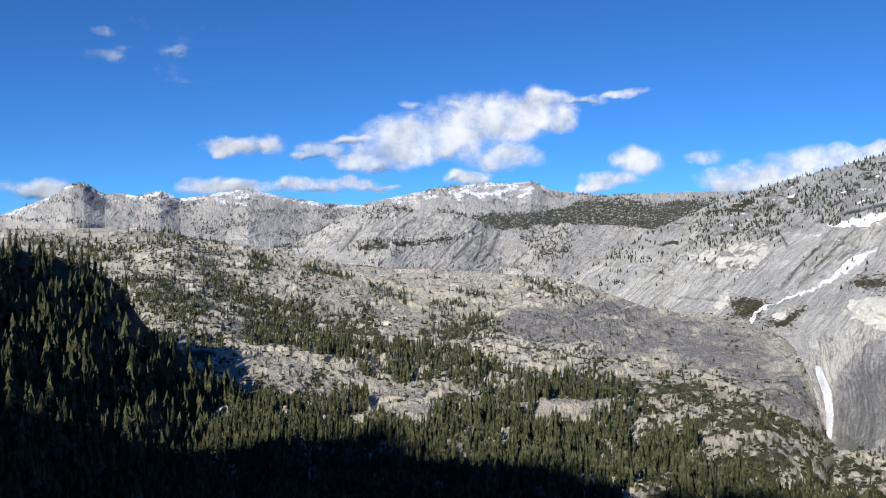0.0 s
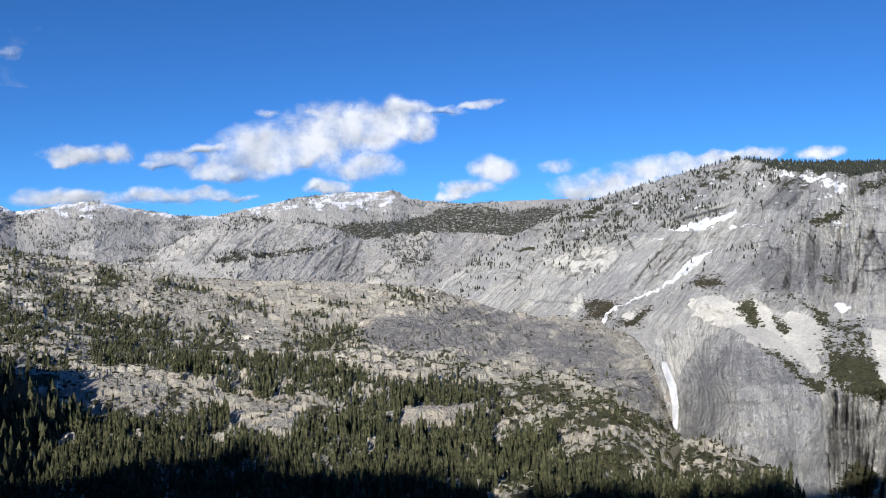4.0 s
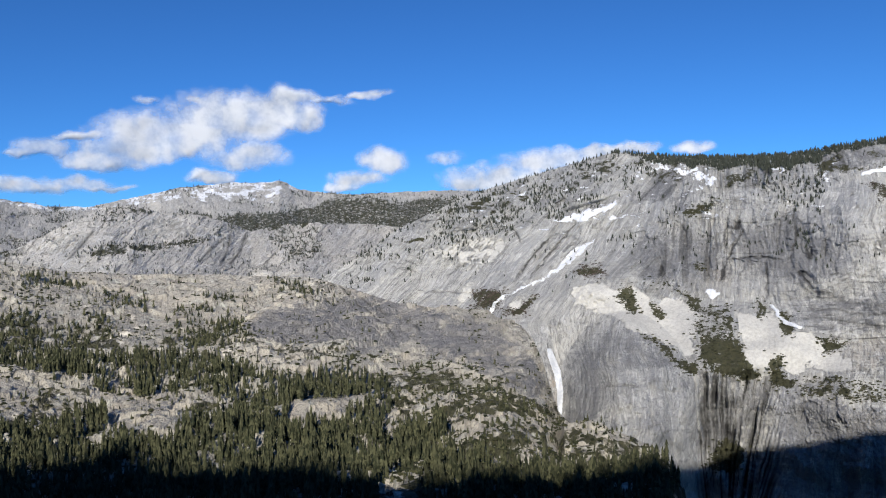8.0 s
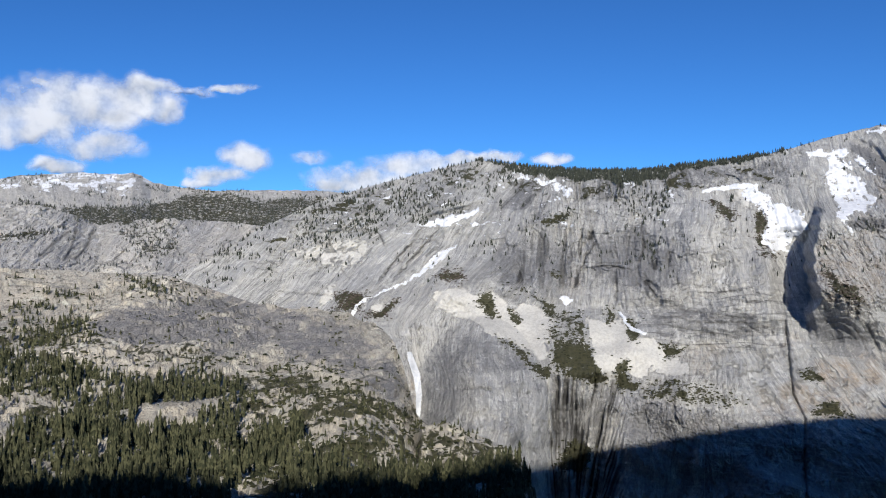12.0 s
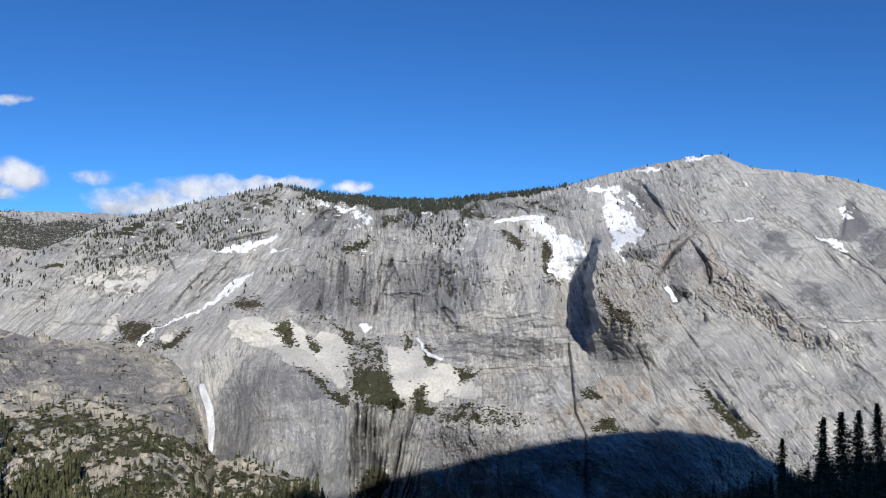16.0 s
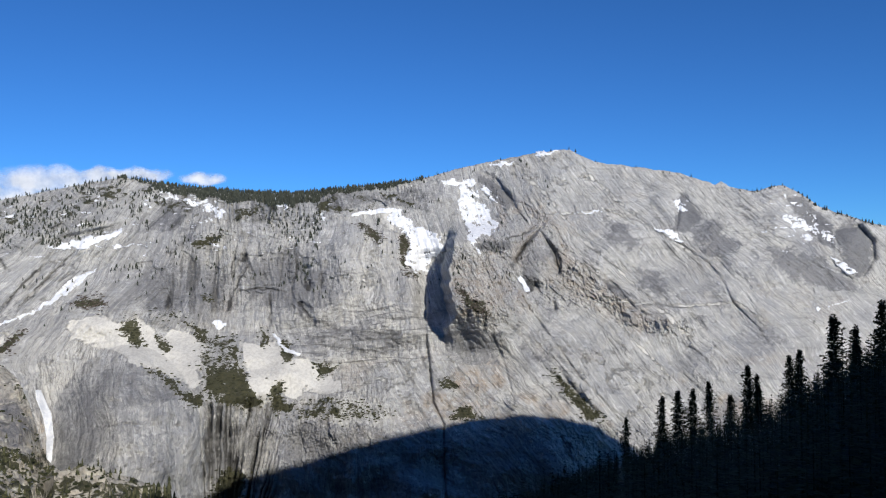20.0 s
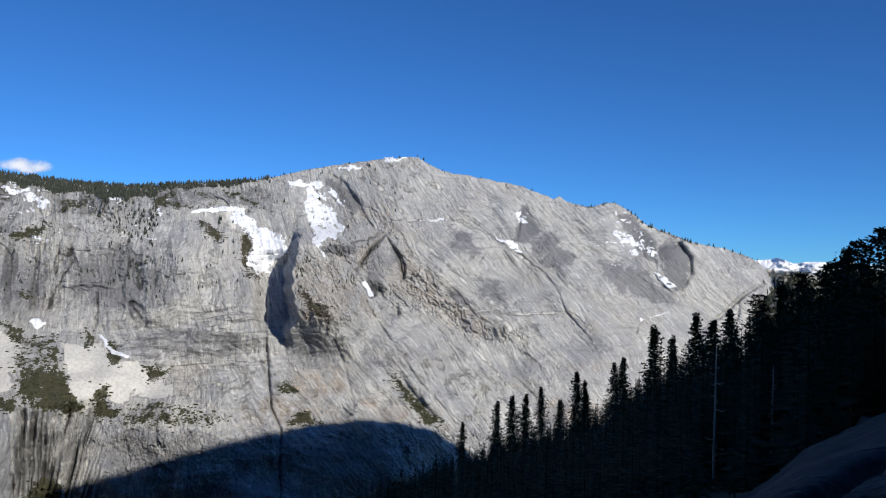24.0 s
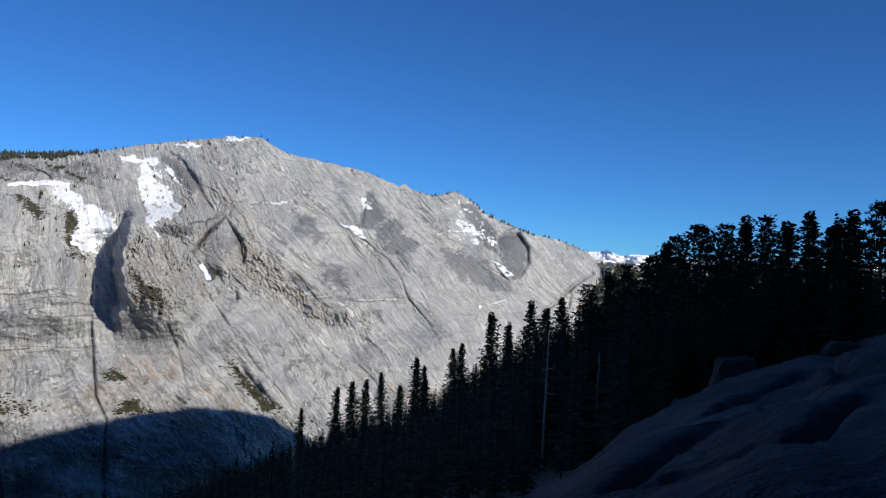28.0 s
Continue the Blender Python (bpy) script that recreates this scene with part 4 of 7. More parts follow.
def wall_covers(az, el):
    snow, veg, pale, dark = (np.zeros(az.shape) for _ in range(4))
    for i, poly in enumerate(SCREE_FANS):
        pale = np.maximum(pale, (0.58 if i == 2 else 0.95) * within(az, el, poly, 0.4, 100 + i, 2.6))
    for i, poly in enumerate(BRUSH):
        veg = np.maximum(veg, (0.5 if i in (4, 8) else 0.75) * within(az, el, poly, 0.4, 130 + i, 2.4))
    for i, poly in enumerate(THICKETS):
        veg = np.maximum(veg, 0.62 * within(az, el, poly, 0.3, 560 + i, 2.4))
    for i, poly in enumerate(GREY):
        dark = np.maximum(dark, (0.75 - 0.35 * smooth(60, 64, az)) * within(az, el, poly, 1.2, 160 + i))
    top = knots(az, WALL_TOP)
    # thin old snow on ledges below the rim
    ledge = smooth(0.35, 0.6, fbm(az * 1.6, el * 5.5, 4, 181)) * smooth(0.2, 0.6, top - el) * smooth(-1.0, 1.5, el)
    snow = ledge * (0.46 * smooth(16, 18, az) * (1 - smooth(45, 48, az)) + 0.5 * smooth(73, 75, az) * (1 - smooth(77, 79, az)))
    wood = smooth(-0.2, 0.4, fbm(az * 1.1, el * 2.2, 4, 182)) * smooth(0.0, 0.5, top - el) * (1 - smooth(1.3, 3.2, top - el)) * smooth(13, 16, az) * (1 - smooth(50, 53, az))
    veg = np.maximum(veg, 0.55 * wood * (1 - snow))
    warm = smooth(0.1, 0.7, fbm(az * 0.35, el * 0.5, 3, 183)) * smooth(-5, -8, el) * smooth(40, 50, az)
    warm = np.maximum(warm, np.exp(-((az - 25.6) / 0.5) ** 2 - ((el + 10.6) / 1.6) ** 2))
    warm = np.maximum(warm, 0.8 * np.exp(-((az - 37.0) / 0.5) ** 2 - ((el + 2.4) / 0.8) ** 2))
    rough = wall_broken(az, el)
    warm = np.maximum(warm, 0.6 * rough * smooth(53, 55, az) * smooth(-7, -5, el) * smooth(-0.4, 0.3, fbm(az * 0.9, el * 0.9, 4, 173)))
    for i, poly in enumerate(RUSTY):
        warm = np.maximum(warm, 0.7 * within(az, el, poly, 0.8, 580 + i, 1.6))
    for i, poly in enumerate(CREAM):
        pale = np.maximum(pale, 0.38 * within(az, el, poly, 1.0, 210 + i, 0.9))
    grey = np.maximum(dark * 0.8, 0.26 * smooth(30.5, 33, az + 0.5 * el) * (1 - smooth(45, 50, az)) * smooth(-4.6, -3.4, el) * (1 - smooth(2.2, 3.6, el)))
    dome = ((az - 30.6) / 4.8) ** 2 + ((el + 12.5) / 6.6) ** 2 + 0.3 * fbm(az * 0.7, el * 0.7, 4, 176)
    grey = np.maximum(grey, 0.5 * (1 - smooth(0.6, 1.15, dome)))
    grey = np.maximum(grey, 0.42 * smooth(20, 23, az) * (1 - smooth(36, 40, az)) * smooth(-8, -6, el) * (1 - smooth(-2, 0.5, el)))
    for i, poly in enumerate(DARK_ROCK + DARK_SLABS):
        grey = np.maximum(grey, (0.55 if i == 0 else 0.75 if i < len(DARK_ROCK) else 0.8) * within(az, el, poly, 0.8, 330 + i, 1.2))
    for i, poly in enumerate(PALE_ROCK):
        light = within(az, el, poly, 0.6, 360 + i, 1.1)
        grey, pale = grey * (1 - 0.8 * light), np.maximum(pale, 0.36 * light)
    grey = grey * (1 - np.minimum(1, 1.6 * pale))
    u, v = wall_flow(az, el)
    # dark ledges across the wooded shoulder, streaks down the slabs and the rounded buttress
    shoulder = smooth(12, 15, az) * (1 - smooth(30, 33, az)) * smooth(-0.4, 0.9, el) * smooth(0.2, 0.6, top - el)
    strata = 0.62 * shoulder * smooth(0.22, 0.45, fbm(az * 0.8, (el - 0.22 * az) * 3.2, 5, 177))
    slabs = smooth(20, 23, az) * (1 - smooth(35, 37, az)) * smooth(-4.5, -3, el) * (1 - smooth(4.4, 5.2, el))
    slabs = 0.7 * slabs * smooth(0.2, 0.55, fbm(u * 1.9, v * 0.22, 5, 178))
    drips = 0.85 * (1 - smooth(0.7, 1.1, dome)) * smooth(0.1, 0.5, fbm(az * 2.6 + 0.08 * (az - 30.6) * el, el * 0.16, 5, 179))
    cliffs = 0.4 * smooth(31.5, 34, az) * (1 - smooth(44, 48, az)) * smooth(-4.3, -3.6, el) * (1 - smooth(0.8, 2.4, el)) * smooth(0.18, 0.5, fbm((az + 0.12 * el) * 2.4, el * 0.45, 5, 180))
    ribs = 0.45 * smooth(33, 35, az) * (1 - smooth(43, 46, az)) * smooth(2.4, 3.2, el) * smooth(0.2, 0.7, top - el) * smooth(0.05, 0.4, fbm(az * 4.5, el * 0.5, 4, 174))
    lines = np.maximum(np.maximum(strata, slabs), np.maximum(np.maximum(drips, ribs), cliffs)) * (1 - np.minimum(1, 1.5 * pale))
    dark = np.maximum(0.3 * dark, lines)
    # shade between the columns put into the colour, their crests made paler
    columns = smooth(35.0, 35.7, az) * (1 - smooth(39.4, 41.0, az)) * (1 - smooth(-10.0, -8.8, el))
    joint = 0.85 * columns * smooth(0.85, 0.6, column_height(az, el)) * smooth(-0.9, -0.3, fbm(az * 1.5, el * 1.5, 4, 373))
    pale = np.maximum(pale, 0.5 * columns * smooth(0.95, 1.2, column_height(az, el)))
    wobble = az + 0.16 * fbm(az * 2.6, el * 2.6, 4, 371), el + 0.14 * fbm(az * 2.6, el * 2.6, 4, 372)
    # fissures drawn dark in colour, shadow edges of the three-cornered rock among them
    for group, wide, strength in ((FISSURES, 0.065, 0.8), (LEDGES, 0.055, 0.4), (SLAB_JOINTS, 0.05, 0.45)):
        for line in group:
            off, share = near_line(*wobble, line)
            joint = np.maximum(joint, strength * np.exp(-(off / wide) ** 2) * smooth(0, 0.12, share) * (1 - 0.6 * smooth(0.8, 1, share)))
    # the shade inside the clefts is painted as dark patches
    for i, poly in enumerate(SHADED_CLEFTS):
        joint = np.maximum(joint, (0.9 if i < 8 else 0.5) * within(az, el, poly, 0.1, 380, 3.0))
    # upright ribs under the wooded rim and on the central cliff; slanted ones on the dark ramp
    for poly, slant, count, seed in RIBBED:
        ribs = smooth(0.12, 0.5, fbm((az - slant * el) * count, el * 0.35, 3, seed))
        joint = np.maximum(joint, 0.55 * ribs * within(az, el, poly, 0.35, seed, 1.5))
    for i, poly in enumerate(CRAGS):
        dark = np.maximum(dark, 0.85 * within(az, el, poly, 0.3, 290 + i, 1.8))
        rough = np.maximum(rough, within(az, el, poly, 0.3, 290 + i, 1.8))
        grey = np.maximum(grey, 0.9 * within(az, el, poly, 0.3, 290 + i, 1.8))
    snow = np.maximum(snow, 0.66 * within(az, el, CRAGS[1], 0.4, 296) * smooth(0.25, 0.45, fbm(az * 3.5, el * 3.5, 3, 297)))
    # pale veins across the smooth slabs
    for i, line in enumerate(VEINS):
        wide = 0.22 + 0.12 * fbm(az * 1.5, el * 1.5, 3, 190 + i)
        pale = np.maximum(pale, 0.54 * np.exp(-(near_line(az + 0.15 * fbm(az * 2, el * 2, 3, 195), el, line)[0] / wide) ** 2))
    grey = np.maximum(grey, 0.34 * smooth(-0.2, 0.4, fbm((az + el) * 0.35, (el - az) * 0.12, 4, 199)) * smooth(56, 60, az))
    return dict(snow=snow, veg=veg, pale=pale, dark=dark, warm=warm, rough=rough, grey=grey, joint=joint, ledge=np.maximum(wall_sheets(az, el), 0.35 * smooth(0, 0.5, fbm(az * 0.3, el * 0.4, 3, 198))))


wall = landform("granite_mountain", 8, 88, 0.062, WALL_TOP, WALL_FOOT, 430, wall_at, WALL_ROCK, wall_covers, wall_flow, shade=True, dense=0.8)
tagged(wall, "huge pale granite mountain wall with streaked slabs and gullies", "mountain", kind="structure")


MID_SLAB = [(3.5, -5.2), (6.8, -4.1), (10.8, -3.1), (12.4, -2.6), (15.1, -4.2), (17.7, -4.9), (21.4, -6), (24.2, -7.4), (25.2, -9.2), (24.8, -11.6), (21.4, -9.8), (16.9, -8.1), (11.9, -7.1), (5.9, -6.3)]
SLAB_CORE = [(3.58, -5.17), (5.15, -4.46), (8.68, -4.81), (11.07, -5.31), (12.25, -6.36), (10.22, -6.8), (6.25, -6.77), (3.94, -6.17)]
SLAB_ARCS = [[(21, -10.73), (21.68, -9.79), (22.54, -9.57), (23.63, -9.74)], [(21.49, -10.58), (22.52, -10.12), (23.37, -10.29)], [(11.93, -3.32), (13.91, -5.01), (15.91, -6.29)], [(10.34, -2.46), (11.91, -4.13), (14.27, -6.64)]]
MID_WOODS_A = [[(-14, -0.3), (-12.1, -0.5), (-11.7, -2.1), (-13.7, -2.1)], [(-15.9, -2.8), (-12.1, -3.5), (-10.2, -5.7), (-12.5, -6.4), (-14.8, -4.4)],
               [(-0.6, -5.1), (3.5, -4.7), (3.9, -5.9), (0.2, -6.3)], [(-5, -3), (-3, -2.6), (-2.6, -3.5), (-4.6, -3.6)],
               [(-22, 1.1), (-17.8, 1.3), (-14.8, 0.2), (-17.8, 0.7), (-21, 0.7)], [(-26, 0.2), (-22, -0.6), (-20.5, -1.6), (-24, -0.8)],
               [(-0.6, -3.6), (4.3, -3.0), (4.3, -3.3), (-0.4, -3.9)], [(14, -8.6), (20, -10.2), (24, -11.8), (22, -12.4), (15, -10)]]
MID_WOODS_B = [[(-8.5, -4.6), (-5.5, -4.2), (-4.5, -5.2), (-7.5, -5.8)], [(-23, -2.2), (-18.5, -3), (-16, -4.6), (-17.5, -6.4), (-20, -4.8)],
               [(-29, 0.9), (-24, 0.6), (-21, -0.2), (-23, -0.9), (-27, 0.2)], [(-10, -1), (-6.5, -1.6), (-7, -2.4), (-10, -2)],
               [(-14.1, -3.52), (-11.4, -3.35), (-9.1, -3.58), (-9.1, -6.38), (-11.4, -6.33), (-13.4, -5.89), (-13.8, -4.7)],
               [(-13.8, -1.07), (-11.8, -1.08), (-11.6, -2.16), (-13.8, -2.22)], [(-17.2, -1.91), (-13.8, -2.34), (-14.1, -3.52), (-16.8, -3.16)]]
MID_WOODS_C = [[(-5.4, -2.39), (-2.6, -2.81), (-2.8, -4.03), (-5, -3.69)], [(-1.2, -4.56), (3.3, -4.83), (2.7, -6.13), (0, -6.05)],
               [(-1.2, -3.79), (4.3, -2.89), (4.4, -3.13), (-1.1, -4.03)], [(-23.6, 0.04), (-21.3, -0.34), (-19, -0.15), (-19.4, -0.54), (-23.3, -0.41)],
               [(-19, -1.5), (-17.2, -1.13), (-15.3, -1.53), (-16, -2), (-18.6, -2.09)],
               [(-21.5, -6.01), (-17.9, -6.72), (-15.3, -6.62), (-15.3, -7.01), (-18.3, -7.2), (-21.3, -6.47)], [(-9.1, -1.97), (-6.7, -1.58), (-5.9, -1.99), (-8.7, -2.38)]]
MID_WOODS_D = [[(5.9, -2.39), (8.3, -2.58), (8.1, -3.39), (6.1, -3)]]
MID_WOODS = MID_WOODS_A + MID_WOODS_B + MID_WOODS_C + MID_WOODS_D


def mid_covers(az, el):
    p = mid_at(az, el)
    x, y = p[..., 0], p[..., 1]
    veg = 0.6 * smooth(0.05, 0.5, fbm(x / 60, y / 60, 5, 201)) * smooth(-3.0, -5.5, el + 0.12 * az)
    veg = np.maximum(veg, 0.68 * smooth(-0.25, 0.3, fbm(x / 25, y / 25, 4, 202)) * smooth(11, 16, az) * smooth(-9.5, -11.5, el))
    slab = within(az, el, MID_SLAB, 0.8, 203)
    face = within(az, el, [(-17.6, -0.1), (-16.1, 0), (-14.9, -0.6), (-15.9, -1.1), (-17.4, -1.3)], 0.4, 204)
    for i, poly in enumerate(MID_WOODS):
        veg = np.maximum(veg, 0.5 * within(az, el, poly, 0.5, 215 + i))
    dark = 0.0 * az
    core = within(az, el, SLAB_CORE, 0.5, 204)
    mottle = 0.45 + 0.4 * smooth(-0.5, 0.3, fbm(az * 0.9 - 0.6 * el, el * 1.6, 4, 214))
    grey = np.maximum(np.maximum(mottle * slab, 0.95 * core), 0.8 * face)
    broken = smooth(-0.25, 0.3, fbm(az * 0.5, el * 1.1, 3, 209))
    calm = bench_calm(az, el)
    broken, veg = broken * (1 - 0.7 * calm), veg * (1 - 0.8 * calm)
    seam = (1 - smooth(0.0, 0.06, np.abs(bench_seams(az, el)))) * broken * (1 - 0.6 * slab)
    for line in SLAB_ARCS:
        seam = np.maximum(seam, 0.9 * np.exp(-(near_line(az, el, line)[0] / 0.07) ** 2))
    small = (1 - smooth(0.0, 0.07, np.abs(fbm(az * 1.4, el * 5.0, 4, 210)))) * smooth(-0.1, 0.4, fbm(az * 0.8, el * 1.6, 3, 211)) * (1 - 0.5 * slab)
    return dict(snow=0 * az, veg=veg * (1 - 0.8 * slab), pale=0.5 * smooth(-0.2, 0.5, fbm(x / 110, y / 110, 4, 205)) * (1 - slab) * (1 - 0.6 * calm), dark=dark, grey=grey, joint=np.maximum(0.75 * seam, 0.6 * small),
                warm=np.maximum(0.25 * smooth(-0.2, 0.6, fbm(x / 160, y / 160, 3, 206)), 0.3 * calm),
                rough=0.6 * smooth(-0.3, 0.5, fbm(x / 140, y / 140, 4, 207)) * (1 - 0.7 * slab) * (1 - 0.8 * calm) * smooth(-1.5, -5, el),
                ledge=0.5 * smooth(-0.2, 0.4, fbm(x / 200, y / 200, 3, 208)) * (1 - slab))


mid = landform("granite_bench", -34, 36, 0.095, MID_TOP, lambda a: np.full(a.shape, -20.5), 270, mid_at, DOME_ROCK, mid_covers, lambda a, e: (2.2 * e - 0.2 * a, a + 0.3 * e), jag=0.0)
tagged(mid, "pale granite domes and rocky benches above the valley woods", "rock dome", kind="structure")


def bare(az, el):
    z = 0 * az
    return dict(snow=z, veg=z + 0.95, pale=z, dark=z, warm=z, rough=z + 0.6)


hill = landform("wooded_hill", -34, -3, 0.15, HILL_TOP, lambda a: np.full(a.shape, -24.0), 110, hill_at, DOME_ROCK, bare, jag=0.0,
                back=((60, 20), (160, 120), (240, 260)))
tagged(hill, "dark shaded hillside covered in conifers", "hill", kind="structure")


RIDGE_WOODS = [
    [(-0.98, 2.28), (1.88, 1.75), (4.72, 1.99), (8.74, 2.66), (12.68, 2.9), (14.6, 3.11), (14.6, 1.7), (8.74, 1.65), (4.72, 1.42), (2.69, 1.59)],
    [(-6.98, 2.79), (-8.26, 2.14), (-9.85, 1.25), (-11.43, 0.64), (-11.82, 0.24), (-10.25, 0.52), (-8.66, 1.33), (-7.26, 2.14), (-5.85, 2.8)],
    [(-3.83, 0.65), (-0.98, 0.86), (1.88, 1.26), (2.69, 1.51), (2.36, 1.02), (0.24, 0.41), (-3.42, 0.04)],
    [(4.72, 1.26), (6.74, 1.66), (9.14, 1.65), (9.54, 0.44), (8.74, -0.77), (7.14, -1.17), (5.93, 0.04)],
    [(-13.76, 0.44), (-11.43, 0.64), (-9.85, 0.04), (-11.43, -0.16)],
    [(-5.85, 2.8), (-3.83, 3.21), (-0.57, 3.06), (0.65, 2.69), (-0.16, 2.28), (-2.61, 2.57), (-3.83, 1.99), (-5.45, 2.07)],
    [(-6.46, 0.04), (-5.04, 0.85), (-3.42, 0.65), (-3.83, 0.04), (-5.45, -0.28)],
]
RIDGE_SLABS = [
    [(-9.66, -0.04), (-7.46, 1.58), (-5.77, 1.58), (-6.58, 0.45), (-7.38, -0.24)],
    [(-3.34, 1.47), (-2.61, 2.32), (-1.39, 2.65), (-0.37, 2.28), (0.65, 1.67), (1.96, 1.43), (0.65, 1.02), (-0.98, 0.86), (-3.22, 0.94)],
    [(0.65, -0.45), (2.36, 1.02), (3.91, 1.26), (4.56, 0.77), (3.1, -1.06), (1.55, -1.18)],
    [(-12.21, 2.03), (-10.64, 2.6), (-8.26, 2.78), (-9.06, 2.25), (-11.43, 1.56)],
    [(-5.85, 1.46), (-3.83, 1.87), (-3.83, 1.06), (-5.45, 0.85)],
]
RIDGE_JOINTS = [[(3.99, 1.22), (3.58, 0.04), (2.85, -0.86)], [(2.49, 0.94), (1.47, 0.04), (0.77, -0.69)], [(-5.85, 1.58), (-6.58, 0.65), (-7.38, -0.24)], [(2.89, 1.18), (2.69, 0.04), (2.2, -0.98)]]


def ridge_covers(az, el):
    top = knots(az, RIDGE_TOP)
    wood = 0.35 * smooth(0.0, 0.5, fbm(az * 0.6, el * 1.4, 4, 221))
    for i, poly in enumerate(RIDGE_WOODS):
        wood = np.maximum(wood, (0.7 if i in (3, 5) else 1.0) * within(az, el, poly, 0.4, 222 + i, 1.8))
    slab = np.zeros(az.shape)
    for i, poly in enumerate(RIDGE_SLABS):
        slab = np.maximum(slab, within(az, el, poly, 0.3, 240 + i))
    joint = np.zeros(az.shape)
    for line in RIDGE_JOINTS:
        joint = np.maximum(joint, 0.8 * np.exp(-(near_line(az, el, line)[0] / 0.09) ** 2))
    return dict(snow=0 * az, veg=0.62 * wood * (1 - slab), pale=0.45 * slab, dark=0 * az, warm=0 * az, rough=0.7 - 0.6 * slab, joint=joint)


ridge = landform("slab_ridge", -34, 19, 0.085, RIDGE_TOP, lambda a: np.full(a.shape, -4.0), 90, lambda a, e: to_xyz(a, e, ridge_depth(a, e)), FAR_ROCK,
                 ridge_covers, lambda a, e: (a - 0.8 * e, e))
tagged(ridge, "grey granite ridge with smooth slabs and dark woods", "ridge", kind="structure")


PEAK_SNOW = [[(-6.6, 2.8), (-4.6, 3.5), (-1.3, 4.1), (1.9, 4.6), (6, 4.9), (7.2, 4), (6, 3.3), (2.7, 3.4), (-0.5, 3.6), (-4.6, 3.1)],
             [(-17.7, 3.2), (-15.9, 3.8), (-14, 4.2), (-12.1, 4.1), (-10.5, 3.6), (-12.9, 3.4), (-14, 2.9), (-16.3, 3.3)], [(-23.4, 3.7), (-21.7, 3.8), (-20.3, 3.9), (-18.1, 4), (-18.1, 3.4), (-21.3, 3.3), (-23.4, 3.3)],
             [(-29.5, 2.2), (-27.5, 2.9), (-26.5, 3.0), (-28, 2.1)]]


def peak_covers(az, el):
    top = knots(az, PEAK_TOP)
    under = top - el
    snow = np.zeros(az.shape)
    for i, poly in enumerate(PEAK_SNOW):
        snow = np.maximum(snow, within(az, el, poly, 0.4, 260 + i, 1.8))
    snow = snow * (0.28 + 0.4 * smooth(-0.5, 0.4, fbm(az * 1.8, el * 5, 5, 231)))
    snow = np.maximum(snow, 0.42 * smooth(0.1, 0.5, fbm(az * 2, el * 7, 4, 232)) * smooth(10, 12, az) * (1 - smooth(0.4, 0.9, under)))
    snow = np.maximum(snow, 0.6 * smooth(-0.25, 0.25, fbm(az * 1.5, el * 4, 4, 238)) * (1 - smooth(0.15, 0.5, under)) * (1 - smooth(7, 9, az)))
    wood = 0.75 * smooth(0.0, 0.35, fbm(az * 0.5, el * 2.6, 5, 233))
    wood = np.maximum(wood, within(az, el, [(-0.5, 2.9), (1.9, 2.5), (6, 2.7), (8, 2.9), (9.6, 3.4), (11, 3.9), (13, 3.6), (14, 3.3), (20, 3.5), (24, 3.0), (24, 0), (0, 0)], 0.3, 234))
    wood = np.maximum(wood, 0.8 * inside(az, el, [(-9.5, 3.2), (-8.3, 3.3), (-5.9, 3.3), (-6.4, 2.9), (-8.5, 2.8)], 0.1, 235))
    wood = np.maximum(wood, 0.5 * within(az, el, [(-20, 2.6), (-16, 2.3), (-12, 2.9), (-9, 2.4), (-12, 1.6), (-18, 1.2), (-22, 2)], 0.5, 236))
    wood = np.maximum(wood, 0.9 * smooth(-2.2, -1.2, az) * (1 - smooth(4.0, 4.8, az)) * (1 - smooth(0.2, 0.38, under)))
    grey = 0.9 * within(az, el, [(-24.4, 4.2), (-23, 3.8), (-22.7, 2.7), (-23.7, 2.5), (-24.5, 3.3)], 0.2, 237)
    return dict(snow=snow, veg=0.6 * wood * (1 - snow), pale=0.3 * (1 - snow), dark=0 * az, warm=0 * az, rough=0.5 + 0 * az, grey=grey)


peaks = landform("snowy_peaks", -34, 26, 0.075, PEAK_TOP, lambda a: np.full(a.shape, -3.0), 90, lambda a, e: to_xyz(a, e, peak_depth(a, e)), PEAK_ROCK,
                 peak_covers, back=((60, 20), (200, 120)))
tagged(peaks, "far granite peaks streaked with spring snow", "mountain", kind="structure")

# far end of the canyon
END_TOP = [(80, -4), (83.5, -3), (84.8, -1.2), (85.5, -0.4), (86.3, 0.2), (87.7, 0.45), (90, 0.6), (97, 0.8), (106, 0.6)]
SNOW_TOP = [(82, 0.2), (84.5, 1.02), (85, 1.31), (86.3, 1.46), (87.3, 1.14), (88.8, 1.25), (92, 1.1), (97, 1.3), (106, 1.0)]
canyon_end = landform("canyon_spur", 80, 106, 0.12, END_TOP, lambda a: np.full(a.shape, -12.0), 70,
                      lambda a, e: to_xyz(a, e, 2300 + 60 * (e - knots(a, END_TOP)) + 40 * fbm(a * 0.5, e * 0.6, 4, 241)), FAR_ROCK,
                      lambda a, e: dict(snow=0 * a, veg=0.6 + 0 * a, pale=0 * a, dark=0.6 + 0 * a, warm=0 * a, rough=0.6 + 0 * a))
tagged(canyon_end, "wooded rock spur closing the canyon", "ridge", kind="structure")
